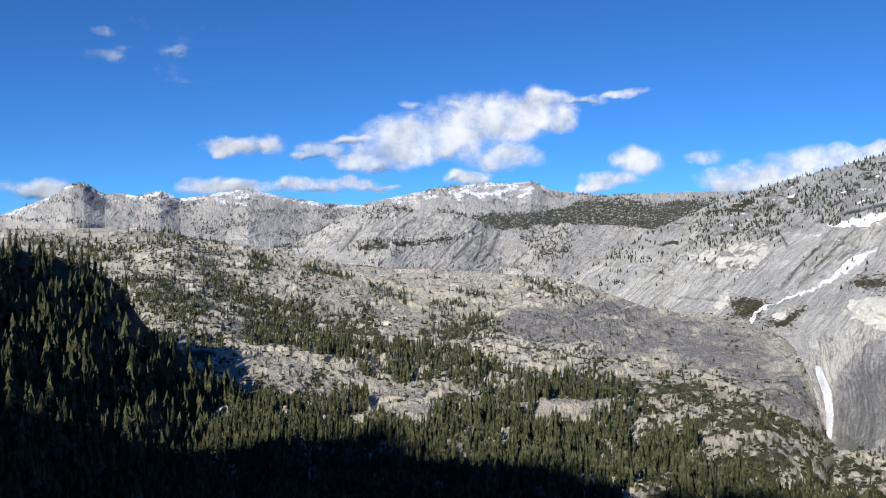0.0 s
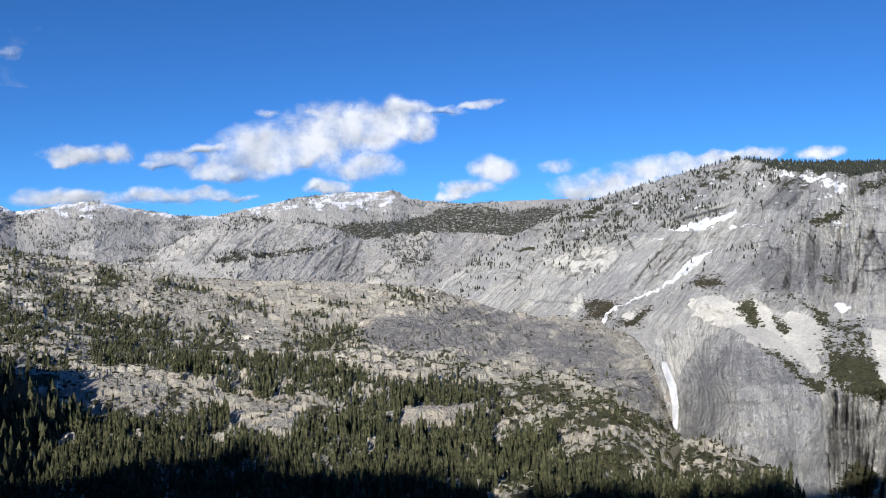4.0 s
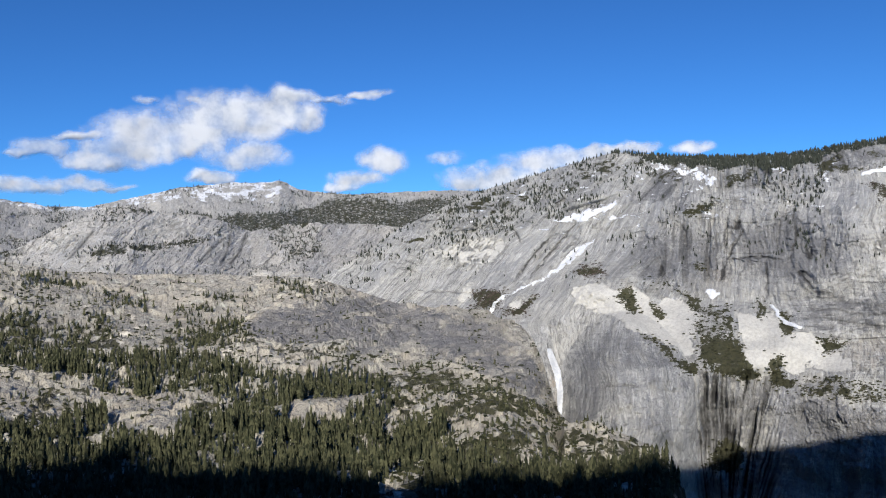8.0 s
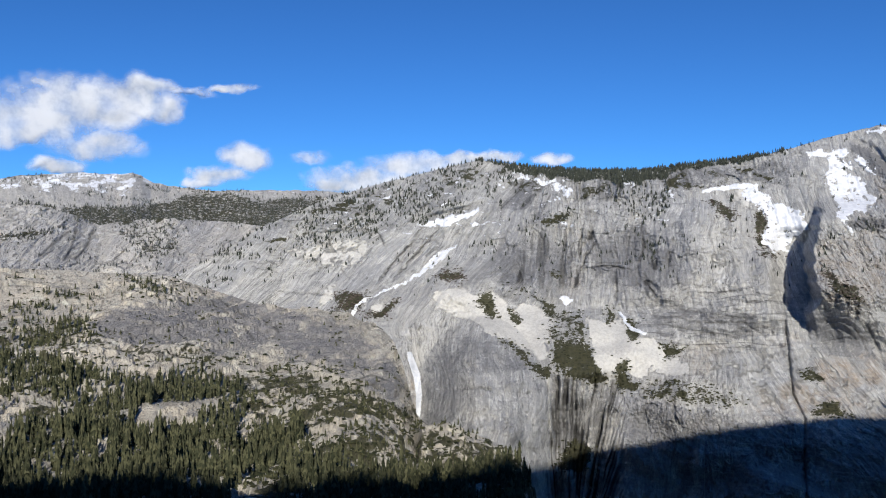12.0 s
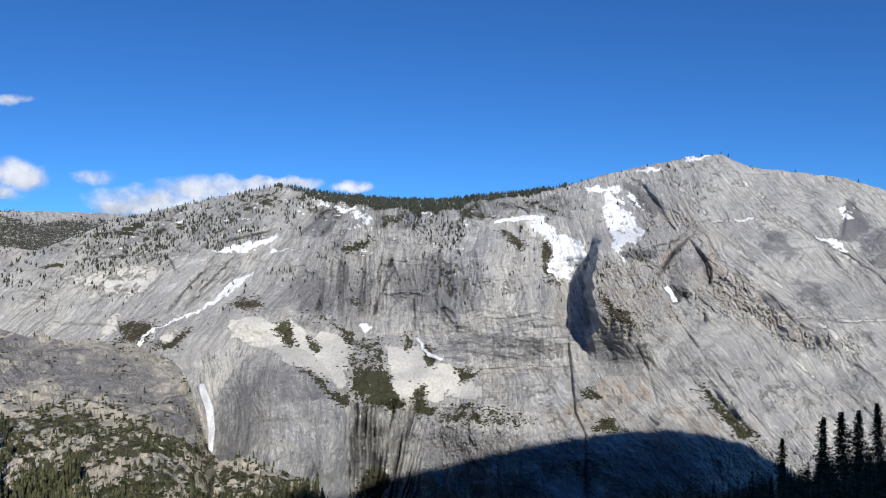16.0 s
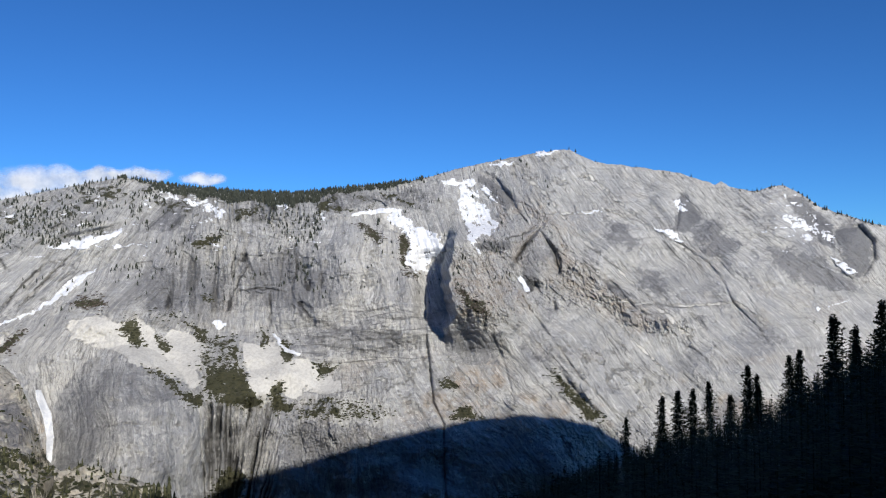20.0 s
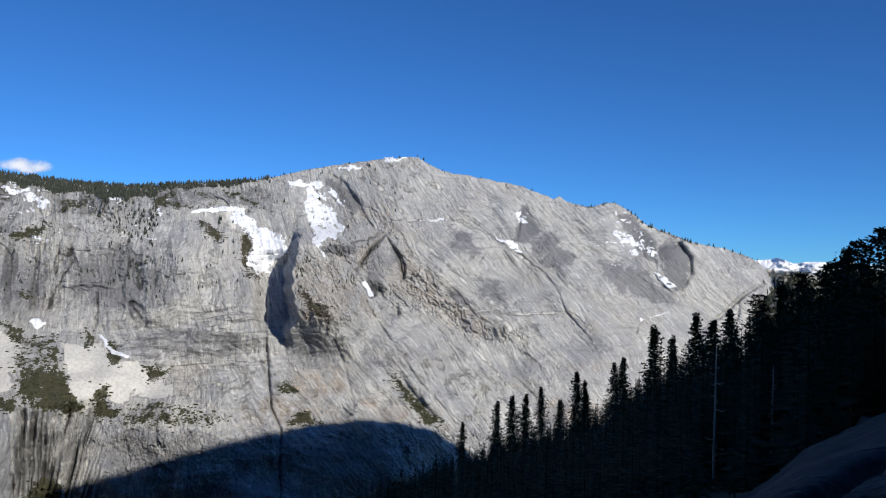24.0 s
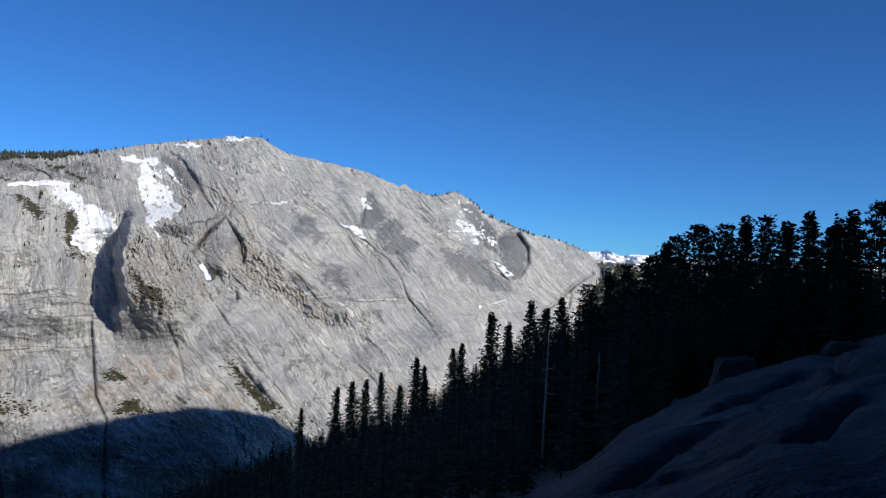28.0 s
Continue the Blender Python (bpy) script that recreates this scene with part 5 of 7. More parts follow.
snow_range = landform("snowy_range", 80, 108, 0.12, SNOW_TOP, lambda a: np.full(a.shape, -4.0), 60,
                      lambda a, e: to_xyz(a, e, 4500 + 90 * fbm(a * 0.7, e * 1.5, 4, 251)), FAR_ROCK,
                      lambda a, e: dict(snow=0.9 * smooth(-0.3, 0.3, e - 0.5 + 0.5 * fbm(a * 2, e * 4, 4, 252)), veg=0.3 + 0 * a, pale=0 * a, dark=0 * a, warm=0 * a, rough=0.5 + 0 * a),
                      back=((60, 20), (200, 120)))
tagged(snow_range, "distant snow-covered mountain range", "mountain range", kind="structure")

# the slope underfoot, all round the standpoint
SLAB_RIM = [(-180, 8, 40), (-120, 4, 30), (-60, -28, 10), (20, -32, 8), (60, -30, 10), (75, -22, 12), (82.6, -17.5, 16), (87.9, -12.4, 24),
            (90.9, -10.3, 28), (94.8, -7.8, 34), (98.6, -6.0, 40), (104, -3.75, 45), (120, 0, 45), (180, 8, 40)]
WOOD_RIM = [(-180, 20, 200), (-120, 10, 250), (-60, -22, 400), (20, -25, 400), (40, -23, 430), (50, -20.4, 430), (60, -16.6, 420), (65, -13.7, 380),
            (70.7, -11.7, 330), (76, -9.9, 250), (83, -8.4, 170), (90, -7.9, 130), (104, -5.2, 120), (120, 0, 140), (180, 20, 200)]

JOINTS = [[(9.6, 0.4), (10.3, 0.2), (12.6, -0.4), (14.0, -1.2)], [(9.6, -0.3), (9.3, -0.9), (8.8, -1.4), (10.1, -2.0), (12.1, -2.8)], [(15.5, -0.9), (19.4, -2.2), (23.3, -3.8), (18.3, -3.9)]]


def slope_z(az, r):
    sr, cr = knots(az, SLAB_RIM, 2), knots(az, WOOD_RIM, 2)
    sz, cz = sr * np.tan(np.radians(knots(az, SLAB_RIM))), cr * np.tan(np.radians(knots(az, WOOD_RIM)))
    rs = [np.full(np.shape(az), 1.0), sr * 0.5, sr, sr + (cr - sr) * 0.4, cr, cr + 150, cr + 600]
    zs = [np.full(np.shape(az), -1.72), -1.72 + 0.36 * (sz + 1.72), sz, sz + (cz - sz) * 0.5 - 5, cz, cz - 100, cz - 430]
    z = np.array(zs[0])
    for (r0, z0), (r1, z1) in zip(zip(rs, zs), zip(rs[1:], zs[1:])):
        z = np.where(r >= r0, z0 + (z1 - z0) * np.clip((r - r0) / (r1 - r0), 0, 1), z)
    x, y = r * np.sin(np.radians(az)), r * np.cos(np.radians(az))
    far = smooth(60, 160, r)
    step = (y + 0.18 * x) / 5.2 + 0.6 * fbm(x / 16, y / 7, 4, 304)
    part_step = step - np.floor(step)
    bumps = 0.10 * fbm(x / 3, y / 3, 5, 301) + 0.22 * ridged((x + 0.5 * y) / 9, y / 3.0, 4, 302) * smooth(2, 6, r)
    bumps = bumps + 0.6 * (part_step - smooth(0.84, 1.0, part_step)) * smooth(4, 10, r)
    bumps = bumps + far * 3.0 * fbm(x / 45, y / 45, 4, 303)
    for line in JOINTS:
        off = near_line(x + 0.25 * fbm(x / 2, y / 2, 3, 305), y, line)[0]
        bumps = bumps - 0.42 * np.exp(-(off / 0.17) ** 2)
    return z + bumps * smooth(1.5, 4, r)


def slope_at(az, r):
    a = np.radians(az)
    return np.stack([r * np.sin(a), r * np.cos(a), slope_z(az, r)], -1)


def build_slope():
    az = np.concatenate([np.arange(-180, 55, 3.0), np.arange(55, 108, 0.14), np.arange(108, 180.1, 3.0)])
    r = np.concatenate([[0.0, 0.4], 1.0 * 1.035 ** np.arange(0, 140), np.linspace(128, 1050, 24)])
    rr, aa = np.meshgrid(r, az, indexing="ij")
    pts = slope_at(aa, rr)
    ob = mesh_object("ground", pts.reshape(-1, 3), sheet_faces(len(r), len(az))[:, ::-1], SHADE_DARK_ROCK)
    give(ob, "flow", np.stack([pts[..., 0] + 0.5 * pts[..., 1], pts[..., 1] * 2, 0 * rr], -1).reshape(-1, 3))
    for key in ("snow", "pale", "dark", "warm", "rough"):
        give(ob, key, np.zeros(rr.size))
    give(ob, "veg", (0.95 * smooth(0.5, 6, rr - knots(aa, SLAB_RIM, 2))).ravel())
    return tagged(ob, "bare granite slope in shade, coloured dark, with ledges and cracks", "ground", kind="structure")


build_slope()

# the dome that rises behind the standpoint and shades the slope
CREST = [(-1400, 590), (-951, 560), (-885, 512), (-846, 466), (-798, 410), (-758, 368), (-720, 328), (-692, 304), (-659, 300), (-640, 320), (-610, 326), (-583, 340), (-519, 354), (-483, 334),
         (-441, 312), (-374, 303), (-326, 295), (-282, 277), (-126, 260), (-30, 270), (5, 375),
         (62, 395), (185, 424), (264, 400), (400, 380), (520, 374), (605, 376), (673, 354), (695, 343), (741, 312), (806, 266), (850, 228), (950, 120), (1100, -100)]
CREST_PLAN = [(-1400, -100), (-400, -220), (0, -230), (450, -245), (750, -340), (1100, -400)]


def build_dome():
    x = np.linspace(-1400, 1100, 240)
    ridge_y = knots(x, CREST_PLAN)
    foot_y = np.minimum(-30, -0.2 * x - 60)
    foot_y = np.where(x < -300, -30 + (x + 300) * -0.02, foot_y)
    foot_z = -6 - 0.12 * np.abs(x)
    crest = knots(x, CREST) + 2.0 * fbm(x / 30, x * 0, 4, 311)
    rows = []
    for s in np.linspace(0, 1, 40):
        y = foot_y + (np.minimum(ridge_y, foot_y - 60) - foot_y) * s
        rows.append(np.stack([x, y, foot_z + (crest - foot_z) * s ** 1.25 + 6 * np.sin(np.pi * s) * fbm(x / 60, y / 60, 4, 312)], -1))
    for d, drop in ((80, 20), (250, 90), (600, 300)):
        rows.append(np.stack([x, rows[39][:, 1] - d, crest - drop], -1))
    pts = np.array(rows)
    ob = mesh_object("granite_dome", pts.reshape(-1, 3), sheet_faces(len(rows), len(x))[:, ::-1], SHADE_DARK_ROCK)
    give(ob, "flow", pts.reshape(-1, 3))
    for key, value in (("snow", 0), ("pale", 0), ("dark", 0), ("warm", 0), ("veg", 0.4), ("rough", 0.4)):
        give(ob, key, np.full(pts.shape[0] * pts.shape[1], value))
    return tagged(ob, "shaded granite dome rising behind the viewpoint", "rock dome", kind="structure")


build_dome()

# ---- trees, shrubs and boulders ----
rng = np.random.default_rng(7)


def conifer_shape(tiers, sides, width, seed):
    """A small conifer one metre high as triangles: ragged skirts of needles round a thin trunk."""
    g = np.random.default_rng(seed)
    verts, faces = [], []
    lean = g.normal(0, 0.012, 2)
    for i in range(tiers):
        s = i / tiers
        low, high = 0.10 + 0.88 * s, min(1.0, 0.10 + 0.88 * (s + 2.1 / tiers))
        rad = width * (0.25 + 0.75 * (1 - s) ** 0.85) * g.uniform(0.75, 1.15) * (0.12 if i == tiers - 1 else 1)
        base = len(verts)
        verts.append((lean[0] * high * 3, lean[1] * high * 3, high))
        turn = g.uniform(0, 6.28)
        for k in range(sides):
            a = turn + 6.2832 * k / sides
            rr = rad * (g.uniform(0.85, 1.25) if k % 2 else g.uniform(0.35, 0.7))
            dip = 0.25 / tiers
            verts.append((rr * math.cos(a) + lean[0] * low * 3, rr * math.sin(a) + lean[1] * low * 3, low - (dip if k % 2 else -dip) + g.uniform(-0.12, 0.12) / tiers))
        faces += [(base, base + 1 + k, base + 1 + (k + 1) % sides) for k in range(sides)]
    base = len(verts)
    for z, w in ((-0.05, 0.016), (0.35, 0.010)):
        verts += [(w * math.cos(a), w * math.sin(a), z) for a in (0, 2.1, 4.2)]
    for k in range(3):
        j = (k + 1) % 3
        faces += [(base + k, base + j, base + 3 + j), (base + k, base + 3 + j, base + 3 + k)]
    return np.array(verts), np.array(faces)


def lump_shape(seed, rings=2, sides=6, flat=0.7):
    """A rough rounded lump half a metre in radius, for shrubs and boulders."""
    g = np.random.default_rng(seed)
    verts, faces = [(0, 0, 0.5 * flat)], []
    for i in range(rings):
        t = (i + 1) / rings * 1.75
        for k in range(sides):
            a = 6.2832 * (k + 0.5 * (i % 2)) / sides
            w = 0.5 * g.uniform(0.7, 1.25)
            verts.append((w * math.sin(t) * math.cos(a), w * math.sin(t) * math.sin(a), w * flat * math.cos(t)))
    faces += [(0, 1 + k, 1 + (k + 1) % sides) for k in range(sides)]
    for i in range(rings - 1):
        p, q = 1 + i * sides, 1 + (i + 1) * sides
        for k in range(sides):
            j = (k + 1) % sides
            faces += [(p + k, q + k, q + j), (p + k, q + j, p + j)]
    return np.array(verts), np.array(faces)


def scatter(name, shapes, places, sizes, material, label, category, widths=None, shade=False):
    """Many copies of some shapes joined into one mesh, for what nobody could count."""
    n = len(places)
    widths = sizes if widths is None else widths
    pick = rng.integers(0, len(shapes), n)
    turn = rng.uniform(0, 6.2832, n)
    all_v, all_f, offset = [], [], 0
    for k, (v, f) in enumerate(shapes):
        m = pick == k
        c, s = np.cos(turn[m])[:, None], np.sin(turn[m])[:, None]
        w, h = widths[m][:, None], sizes[m][:, None]
        x = (v[:, 0] * c - v[:, 1] * s) * w + places[m][:, :1]
        y = (v[:, 0] * s + v[:, 1] * c) * w + places[m][:, 1:2]
        z = v[:, 2] * h + places[m][:, 2:3]
        all_v.append(np.stack([x, y, z], -1).reshape(-1, 3))
        all_f.append((f[None] + (np.arange(m.sum()) * len(v))[:, None, None] + offset).reshape(-1, 3))
        offset += m.sum() * len(v)
    ob = mesh_object(name, np.concatenate(all_v), np.concatenate(all_f), material, shade=shade)
    return tagged(ob, label, category, kind="stuff")


def spread(boxes, count, keep):
    """Places in (az, el), drawn evenly over a box and kept by a chance between 0 and 1."""
    a0, a1, e0, e1 = boxes
    az, el = rng.uniform(a0, a1, count), rng.uniform(e0, e1, count)
    ok = rng.uniform(0, 1, count) < keep(az, el)
    return az[ok], el[ok]


BENCH_TREES = [conifer_shape(8, 6, w, 400 + i) for i, w in enumerate((0.13, 0.16, 0.12, 0.19, 0.15))]
HILL_TREES = [conifer_shape(6, 6, w, 410 + i) for i, w in enumerate((0.14, 0.17, 0.13, 0.2))]
SMALL_TREES = [conifer_shape(4, 6, w, 420 + i) for i, w in enumerate((0.2, 0.25, 0.17))]
FAR_TREES = [conifer_shape(3, 4, w, 430 + i) for i, w in enumerate((0.22, 0.28))]
SHRUBS = [lump_shape(440 + i, 2, 7, 0.8) for i in range(4)]
BOULDERS = [lump_shape(450 + i, 2, 5, 0.75) for i in range(4)]

BAND_A = [(-14.1, -6.26), (-10.6, -6.27), (-7.5, -6.4), (-3.4, -6.77), (0.7, -7.18), (3.5, -8.25), (6.3, -8.73), (8.7, -8.44), (12.3, -8.58), (13.8, -9.77), (12.3, -10.29), (8.7, -10.41), (6.7, -10.45), (4.7, -10.41), (3.5, -10.03), (0.2, -9.26), (-3.4, -8.93), (-6.7, -8.49), (-9.5, -7.96), (-11.4, -7.39), (-13.8, -7.13)]
BAND_B = [(-30.4, -6.27), (-25.3, -5.84), (-21.5, -6.01), (-21.2, -9.39), (-19, -9.51), (-16.8, -10.01), (-14.5, -10.5), (-11.4, -10.44), (-9.1, -10.51), (-7.5, -9.97), (-5.9, -10), (-5.2, -10.4), (-7.1, -11.73), (-6.7, -12.33), (-3.4, -12.38), (-0.2, -11.82), (1.9, -10.52), (4.7, -10.29), (7.1, -10.37), (5.5, -11.57), (6.7, -12.13), (10.3, -11.71), (12.7, -10.43), (14.6, -10.35), (13.5, -11.89), (12.3, -12.89), (17.6, -12.77), (18, -13.66), (16.5, -14.87), (12.7, -15.86), (12.7, -19.82), (-30.4, -17.68)]
BAND_C = [(16, -15.6), (22, -16.2), (29, -16), (33, -15.6), (35, -17), (34, -20), (16, -20)]


def band_chance(az, el):
    a = inside(az, el + 0.3, BAND_A, 0.35, 460) + inside(az, el + 0.65, BAND_B, 0.35, 461) + 0.8 * inside(az, el, BAND_C, 0.5, 463)
    gap = 0.15 + 0.85 * smooth(-0.7, -0.3, fbm(az * 0.7, el * 1.3, 4, 462))
    return np.clip(a, 0, 1) * np.maximum(gap, inside(az, el + 0.3, BAND_A, 0.35, 460))


az, el = spread((-22, 34, -18.5, -6), 18500, band_chance)
FOREST = mid_at(az, el)
HEIGHTS = rng.uniform(11, 24, len(az)) * (0.75 + 0.25 * smooth(-0.3, 0.4, fbm(az, el, 3, 463)))
# the trees that stand first above the shadow are things of their own
FRONT = np.flatnonzero((az > -16) & (az < 15) & (el > -12.6) & (el < -10.6))[:230]
REST = np.setdiff1d(np.arange(len(az)), FRONT)
scatter("valley_forest", BENCH_TREES, FOREST[REST], HEIGHTS[REST], NEEDLES,
        "dense sunlit dark green conifers on the valley bench", "forest")


def loose_chance(az, el):
    clump = smooth(0.12, 0.42, np.maximum(fbm(az * 0.55, el * 1.5, 5, 465), fbm(az * 0.32, el * 3.0 + 0.2 * az, 5, 466) - 0.06))
    east = smooth(12, 16, az) * smooth(-8.6, -9.8, el)
    slab = inside(az, el, MID_SLAB, 0.4, 203)
    woods = np.zeros(az.shape)
    for i, poly in enumerate(MID_WOODS):
        woods = np.maximum(woods, inside(az, el, poly, 0.5, 215 + i))
    seam = (1 - smooth(0.0, 0.1, np.abs(bench_seams(az, el)))) * smooth(-0.25, 0.3, fbm(az * 0.5, el * 1.1, 3, 209))
    west = smooth(2, -6, az) * smooth(-0.45, 0.15, fbm(az * 0.7, el * 1.8, 4, 467))
    row = np.exp(-(near_line(az, el, [(-1.18, -3.62), (1.88, -3.3), (4.6, -2.97)])[0] / 0.1) ** 2)
    crown = smooth(-1.9, -1.2, el - 0.08 * (az - 3)) * smooth(-9, -6, az)
    slab = slab * (1 - 0.35 * smooth(0.0, 0.4, fbm(az * 0.9 - 0.6 * el, el * 1.8, 4, 468)))
    return (1 - 0.75 * bench_calm(az, el) * (1 - row)) * np.clip(0.035 + row + 0.35 * seam + 0.3 * west + 0.85 * clump * (1 + 0.5 * smooth(-4, -12, az)) + 0.25 * east + 0.9 * woods + 0.15 * crown + 0.4 * smooth(-8, -15, az) * smooth(0.8, -0.8, el), 0, 1) * (1 - 0.9 * slab)


az, el = spread((-31, 34, -17, 1.3), 11000, lambda a, e: loose_chance(a, e) * (e < knots(a, MID_TOP) - 0.15))
scatter("scattered_conifers", SMALL_TREES, mid_at(az, el), rng.uniform(3, 11, len(az)) * np.where(el > -5, 1.0, 0.9), NEEDLES,
        "small scattered conifers among granite ledges", "tree")
az, el = spread((-31, 34, -17, 1.3), 26000, lambda a, e: np.clip(loose_chance(a, e) + 0.02, 0, 1) * (e < knots(a, MID_TOP) - 0.05))
size = rng.uniform(1.4, 5.2, len(az))
scatter("bench_shrubs", SHRUBS, mid_at(az, el), size * 0.9, DARK_LEAVES, "low olive green shrubs on the granite benches", "shrub", size * 1.4)
az, el = spread((-31, 34, -17, 1.3), 6000, lambda a, e: (0.1 + 0.75 * smooth(0, 0.5, fbm(a * 0.8, e * 2.0, 4, 470))) * (e < knots(a, MID_TOP) - 0.05))
size = rng.uniform(0.8, 4.2, len(az)) ** 1.1
scatter("bench_boulders", BOULDERS, mid_at(az, el), size * 0.8, STONE, "pale granite boulders strewn over the benches", "boulder", size * 1.2)

def bench_woods(az, el):
    woods = np.zeros(az.shape)
    for i, poly in enumerate(MID_WOODS):
        woods = np.maximum(woods, within(az, el, poly, 0.5, 215 + i))
    return 0.8 * woods * (el < knots(az, MID_TOP) - 0.1)


az, el = spread((-30, 9, -7.2, 1.4), 11000, bench_woods)
scatter("bench_woods", SMALL_TREES, mid_at(az, el), rng.uniform(5, 14, len(az)), NEEDLES, "dark clumps of conifers in the hollows of the benches", "forest")

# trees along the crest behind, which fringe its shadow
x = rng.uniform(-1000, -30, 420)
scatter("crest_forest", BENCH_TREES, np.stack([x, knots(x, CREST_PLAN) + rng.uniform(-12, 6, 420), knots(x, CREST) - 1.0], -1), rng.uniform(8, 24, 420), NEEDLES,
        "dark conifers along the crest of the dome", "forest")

az, el = spread((-33.5, -6, -17, 0.9), 8000, lambda a, e: (e < knots(a, HILL_TOP) + 0.05) * (0.1 + 0.5 * smooth(-0.4, 0.2, fbm(a * 0.9, e * 1.3, 4, 73))))
scatter("hillside_forest", HILL_TREES, hill_at(az, el), rng.uniform(9, 27, len(az)), NEEDLES, "dark conifers covering the shaded hillside", "forest")

# trees along the rim of the great wall and on its shoulder
RIM_WOOD = [(29.5, 6.3), (35.4, 6.0), (41.9, 6), (48, 6.3), (52.4, 7.0), (51.2, 6.4), (48, 5.6), (44, 5.2), (43.4, 4.7), (41.6, 4.3), (39.8, 4.5), (36.9, 4.75), (34, 5.0)]

SHOULDER_WOODS = [
    [(17.42, 2.16), (19.06, 2.97), (19.81, 2.59), (19.45, 1.42), (17.98, 1.4)],
    [(21.87, 3.02), (22.63, 3.23), (23.23, 1.46), (22.67, 0.27), (22.08, 1.06)],
    [(23.6, 3.25), (26.32, 4.3), (27.91, 4.33), (27.32, 3.11), (25.55, 2.69), (23.99, 2.86)],
    [(24.77, 2.68), (27.13, 2.71), (26.74, 1.5), (25.17, 1.48)],
    [(31.11, 5.18), (32.73, 5.61), (32.74, 4.59), (31.52, 4.18)],
    [(27.32, 3.11), (29.51, 3.34), (29.12, 2.13), (28.33, 1.92)],
]
FACE_WOODS = [
    [(39.88, 4.43), (41.71, 4.83), (43.73, 3.21), (43.33, 1.59), (41.31, 1.99), (39.68, 2.8)],
    [(33.17, 1.14), (34.38, 1.96), (34.99, 2.38), (34.47, 1.15), (33.58, 0.53)],
    [(36.01, 1.97), (36.62, 2.79), (37.03, 2.39), (36.83, 1.77)],
    [(29.54, -0.09), (31.96, 0.32), (31.56, -0.49), (30.35, -0.49)],
    [(41.72, 1.59), (42.93, 0.37), (42.73, -0.84), (41.92, -0.44)],
]


def rim_chance(az, el):
    top = knots(az, WALL_TOP)
    below = top - el
    wood = inside(az, el, RIM_WOOD, 0.25, 480)
    shoulder = smooth(10, 13, az) * (1 - smooth(31, 33, az)) * smooth(-0.05, 0.35, fbm(az * 0.9, el * 2.4, 4, 481)) * (1 - smooth(3.0, 3.8, below))
    edge = (below < 0.16) * np.where(az < 53, 0.9, np.where(az < 62, 0.12, np.where(az < 73, 0.06, np.where((az > 76.5) & (az < 81), 0.9, 0.3))))
    wood = np.maximum(wood, 0.16 * within(az, el, [(44, 5), (44.4, 4), (43, 2.6), (40.3, 2.2), (38.6, 3.4), (39, 4.6)], 0.5, 484))
    for i, poly in enumerate(SHOULDER_WOODS + FACE_WOODS):
        wood = np.maximum(wood, (0.7 if i < len(SHOULDER_WOODS) else 0.45) * within(az, el, poly, 0.5, 520 + i, 1.5))
    crag = 0.12 * smooth(0.2, 0.6, fbm(az * 1.3, el * 1.9, 4, 482)) * smooth(-4, -1, el) * (az < 60)
    return np.clip(wood + 0.8 * shoulder + edge + crag, 0, 1) * (below > 0)


az, el = spread((9, 86, -4, 8.3), 42000, rim_chance)
more = spread((29, 53, 2.5, 7.1), 26000, lambda a, e: inside(a, e, RIM_WOOD, 0.25, 480) * (e < knots(a, WALL_TOP)))
az, el = np.concatenate([az, more[0]]), np.concatenate([el, more[1]])
scatter("rim_forest", FAR_TREES, wall_at(az, el), rng.uniform(4.5, 12.5, len(az)), FAR_NEEDLES, "dark conifers along the rim and ledges of the granite wall", "forest")


def brush_chance(az, el, polys, seed):
    got = np.zeros(az.shape)
    for i, poly in enumerate(polys):
        run = fbm(az * 4 - 1.2 * (az - 36.8) * (el + 4.5), el * 0.9, 4, 483) if 30 < poly[0][0] < 41 else 0.3
        got = np.maximum(got, (0.6 if poly is BRUSH_A[4] or poly is BRUSH_B[3] else 1.0) * within(az, el, poly, 0.45, seed + i, 3.0) * smooth(-0.6, 0.0, run))
    return got


for polys, tint, seed, words in ((BRUSH, LEAVES, 130, "patches of dark brush on the granite wall"), (THICKETS, BARE_LEAVES, 560, "bare brown thickets beside the snow on the wall")):
    az, el = spread((17, 65, -15.8, 3.2), 60000, lambda a, e: brush_chance(a, e, polys, seed))
    size = rng.uniform(1.6, 5.6, len(az))
    scatter("wall_brush", SHRUBS, wall_at(az, el), size * 0.8, tint, words, "shrub", size * 1.3)

# woods on the far ridges
az, el = spread((-33, 18, -2.5, 3.3), 16000, lambda a, e: (e < knots(a, RIDGE_TOP)) * np.clip(ridge_covers(a, e)["veg"] * 1.9 - 0.12, 0.03, 1))
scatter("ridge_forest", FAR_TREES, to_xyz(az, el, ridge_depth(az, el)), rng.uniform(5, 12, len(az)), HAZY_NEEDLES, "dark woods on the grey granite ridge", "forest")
az, el = spread((-33, 25, 0, 5), 20000, lambda a, e: (e < knots(a, PEAK_TOP)) * np.clip(peak_covers(a, e)["veg"] * 1.9 - 0.15, 0.01, 1))
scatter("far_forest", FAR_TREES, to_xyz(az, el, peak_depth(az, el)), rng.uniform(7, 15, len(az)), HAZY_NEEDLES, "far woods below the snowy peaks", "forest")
az, el = spread((81, 105, -8, 0.8), 7000, lambda a, e: (e < knots(a, END_TOP)) * 0.8)
scatter("spur_forest", FAR_TREES, to_xyz(az, el, 2300 + 60 * (el - knots(az, END_TOP)) + 40 * fbm(az * 0.5, el * 0.6, 4, 241)), rng.uniform(8, 16, len(az)), FAR_NEEDLES,
        "dark woods on the canyon spur", "forest")

# ---- old snow ----


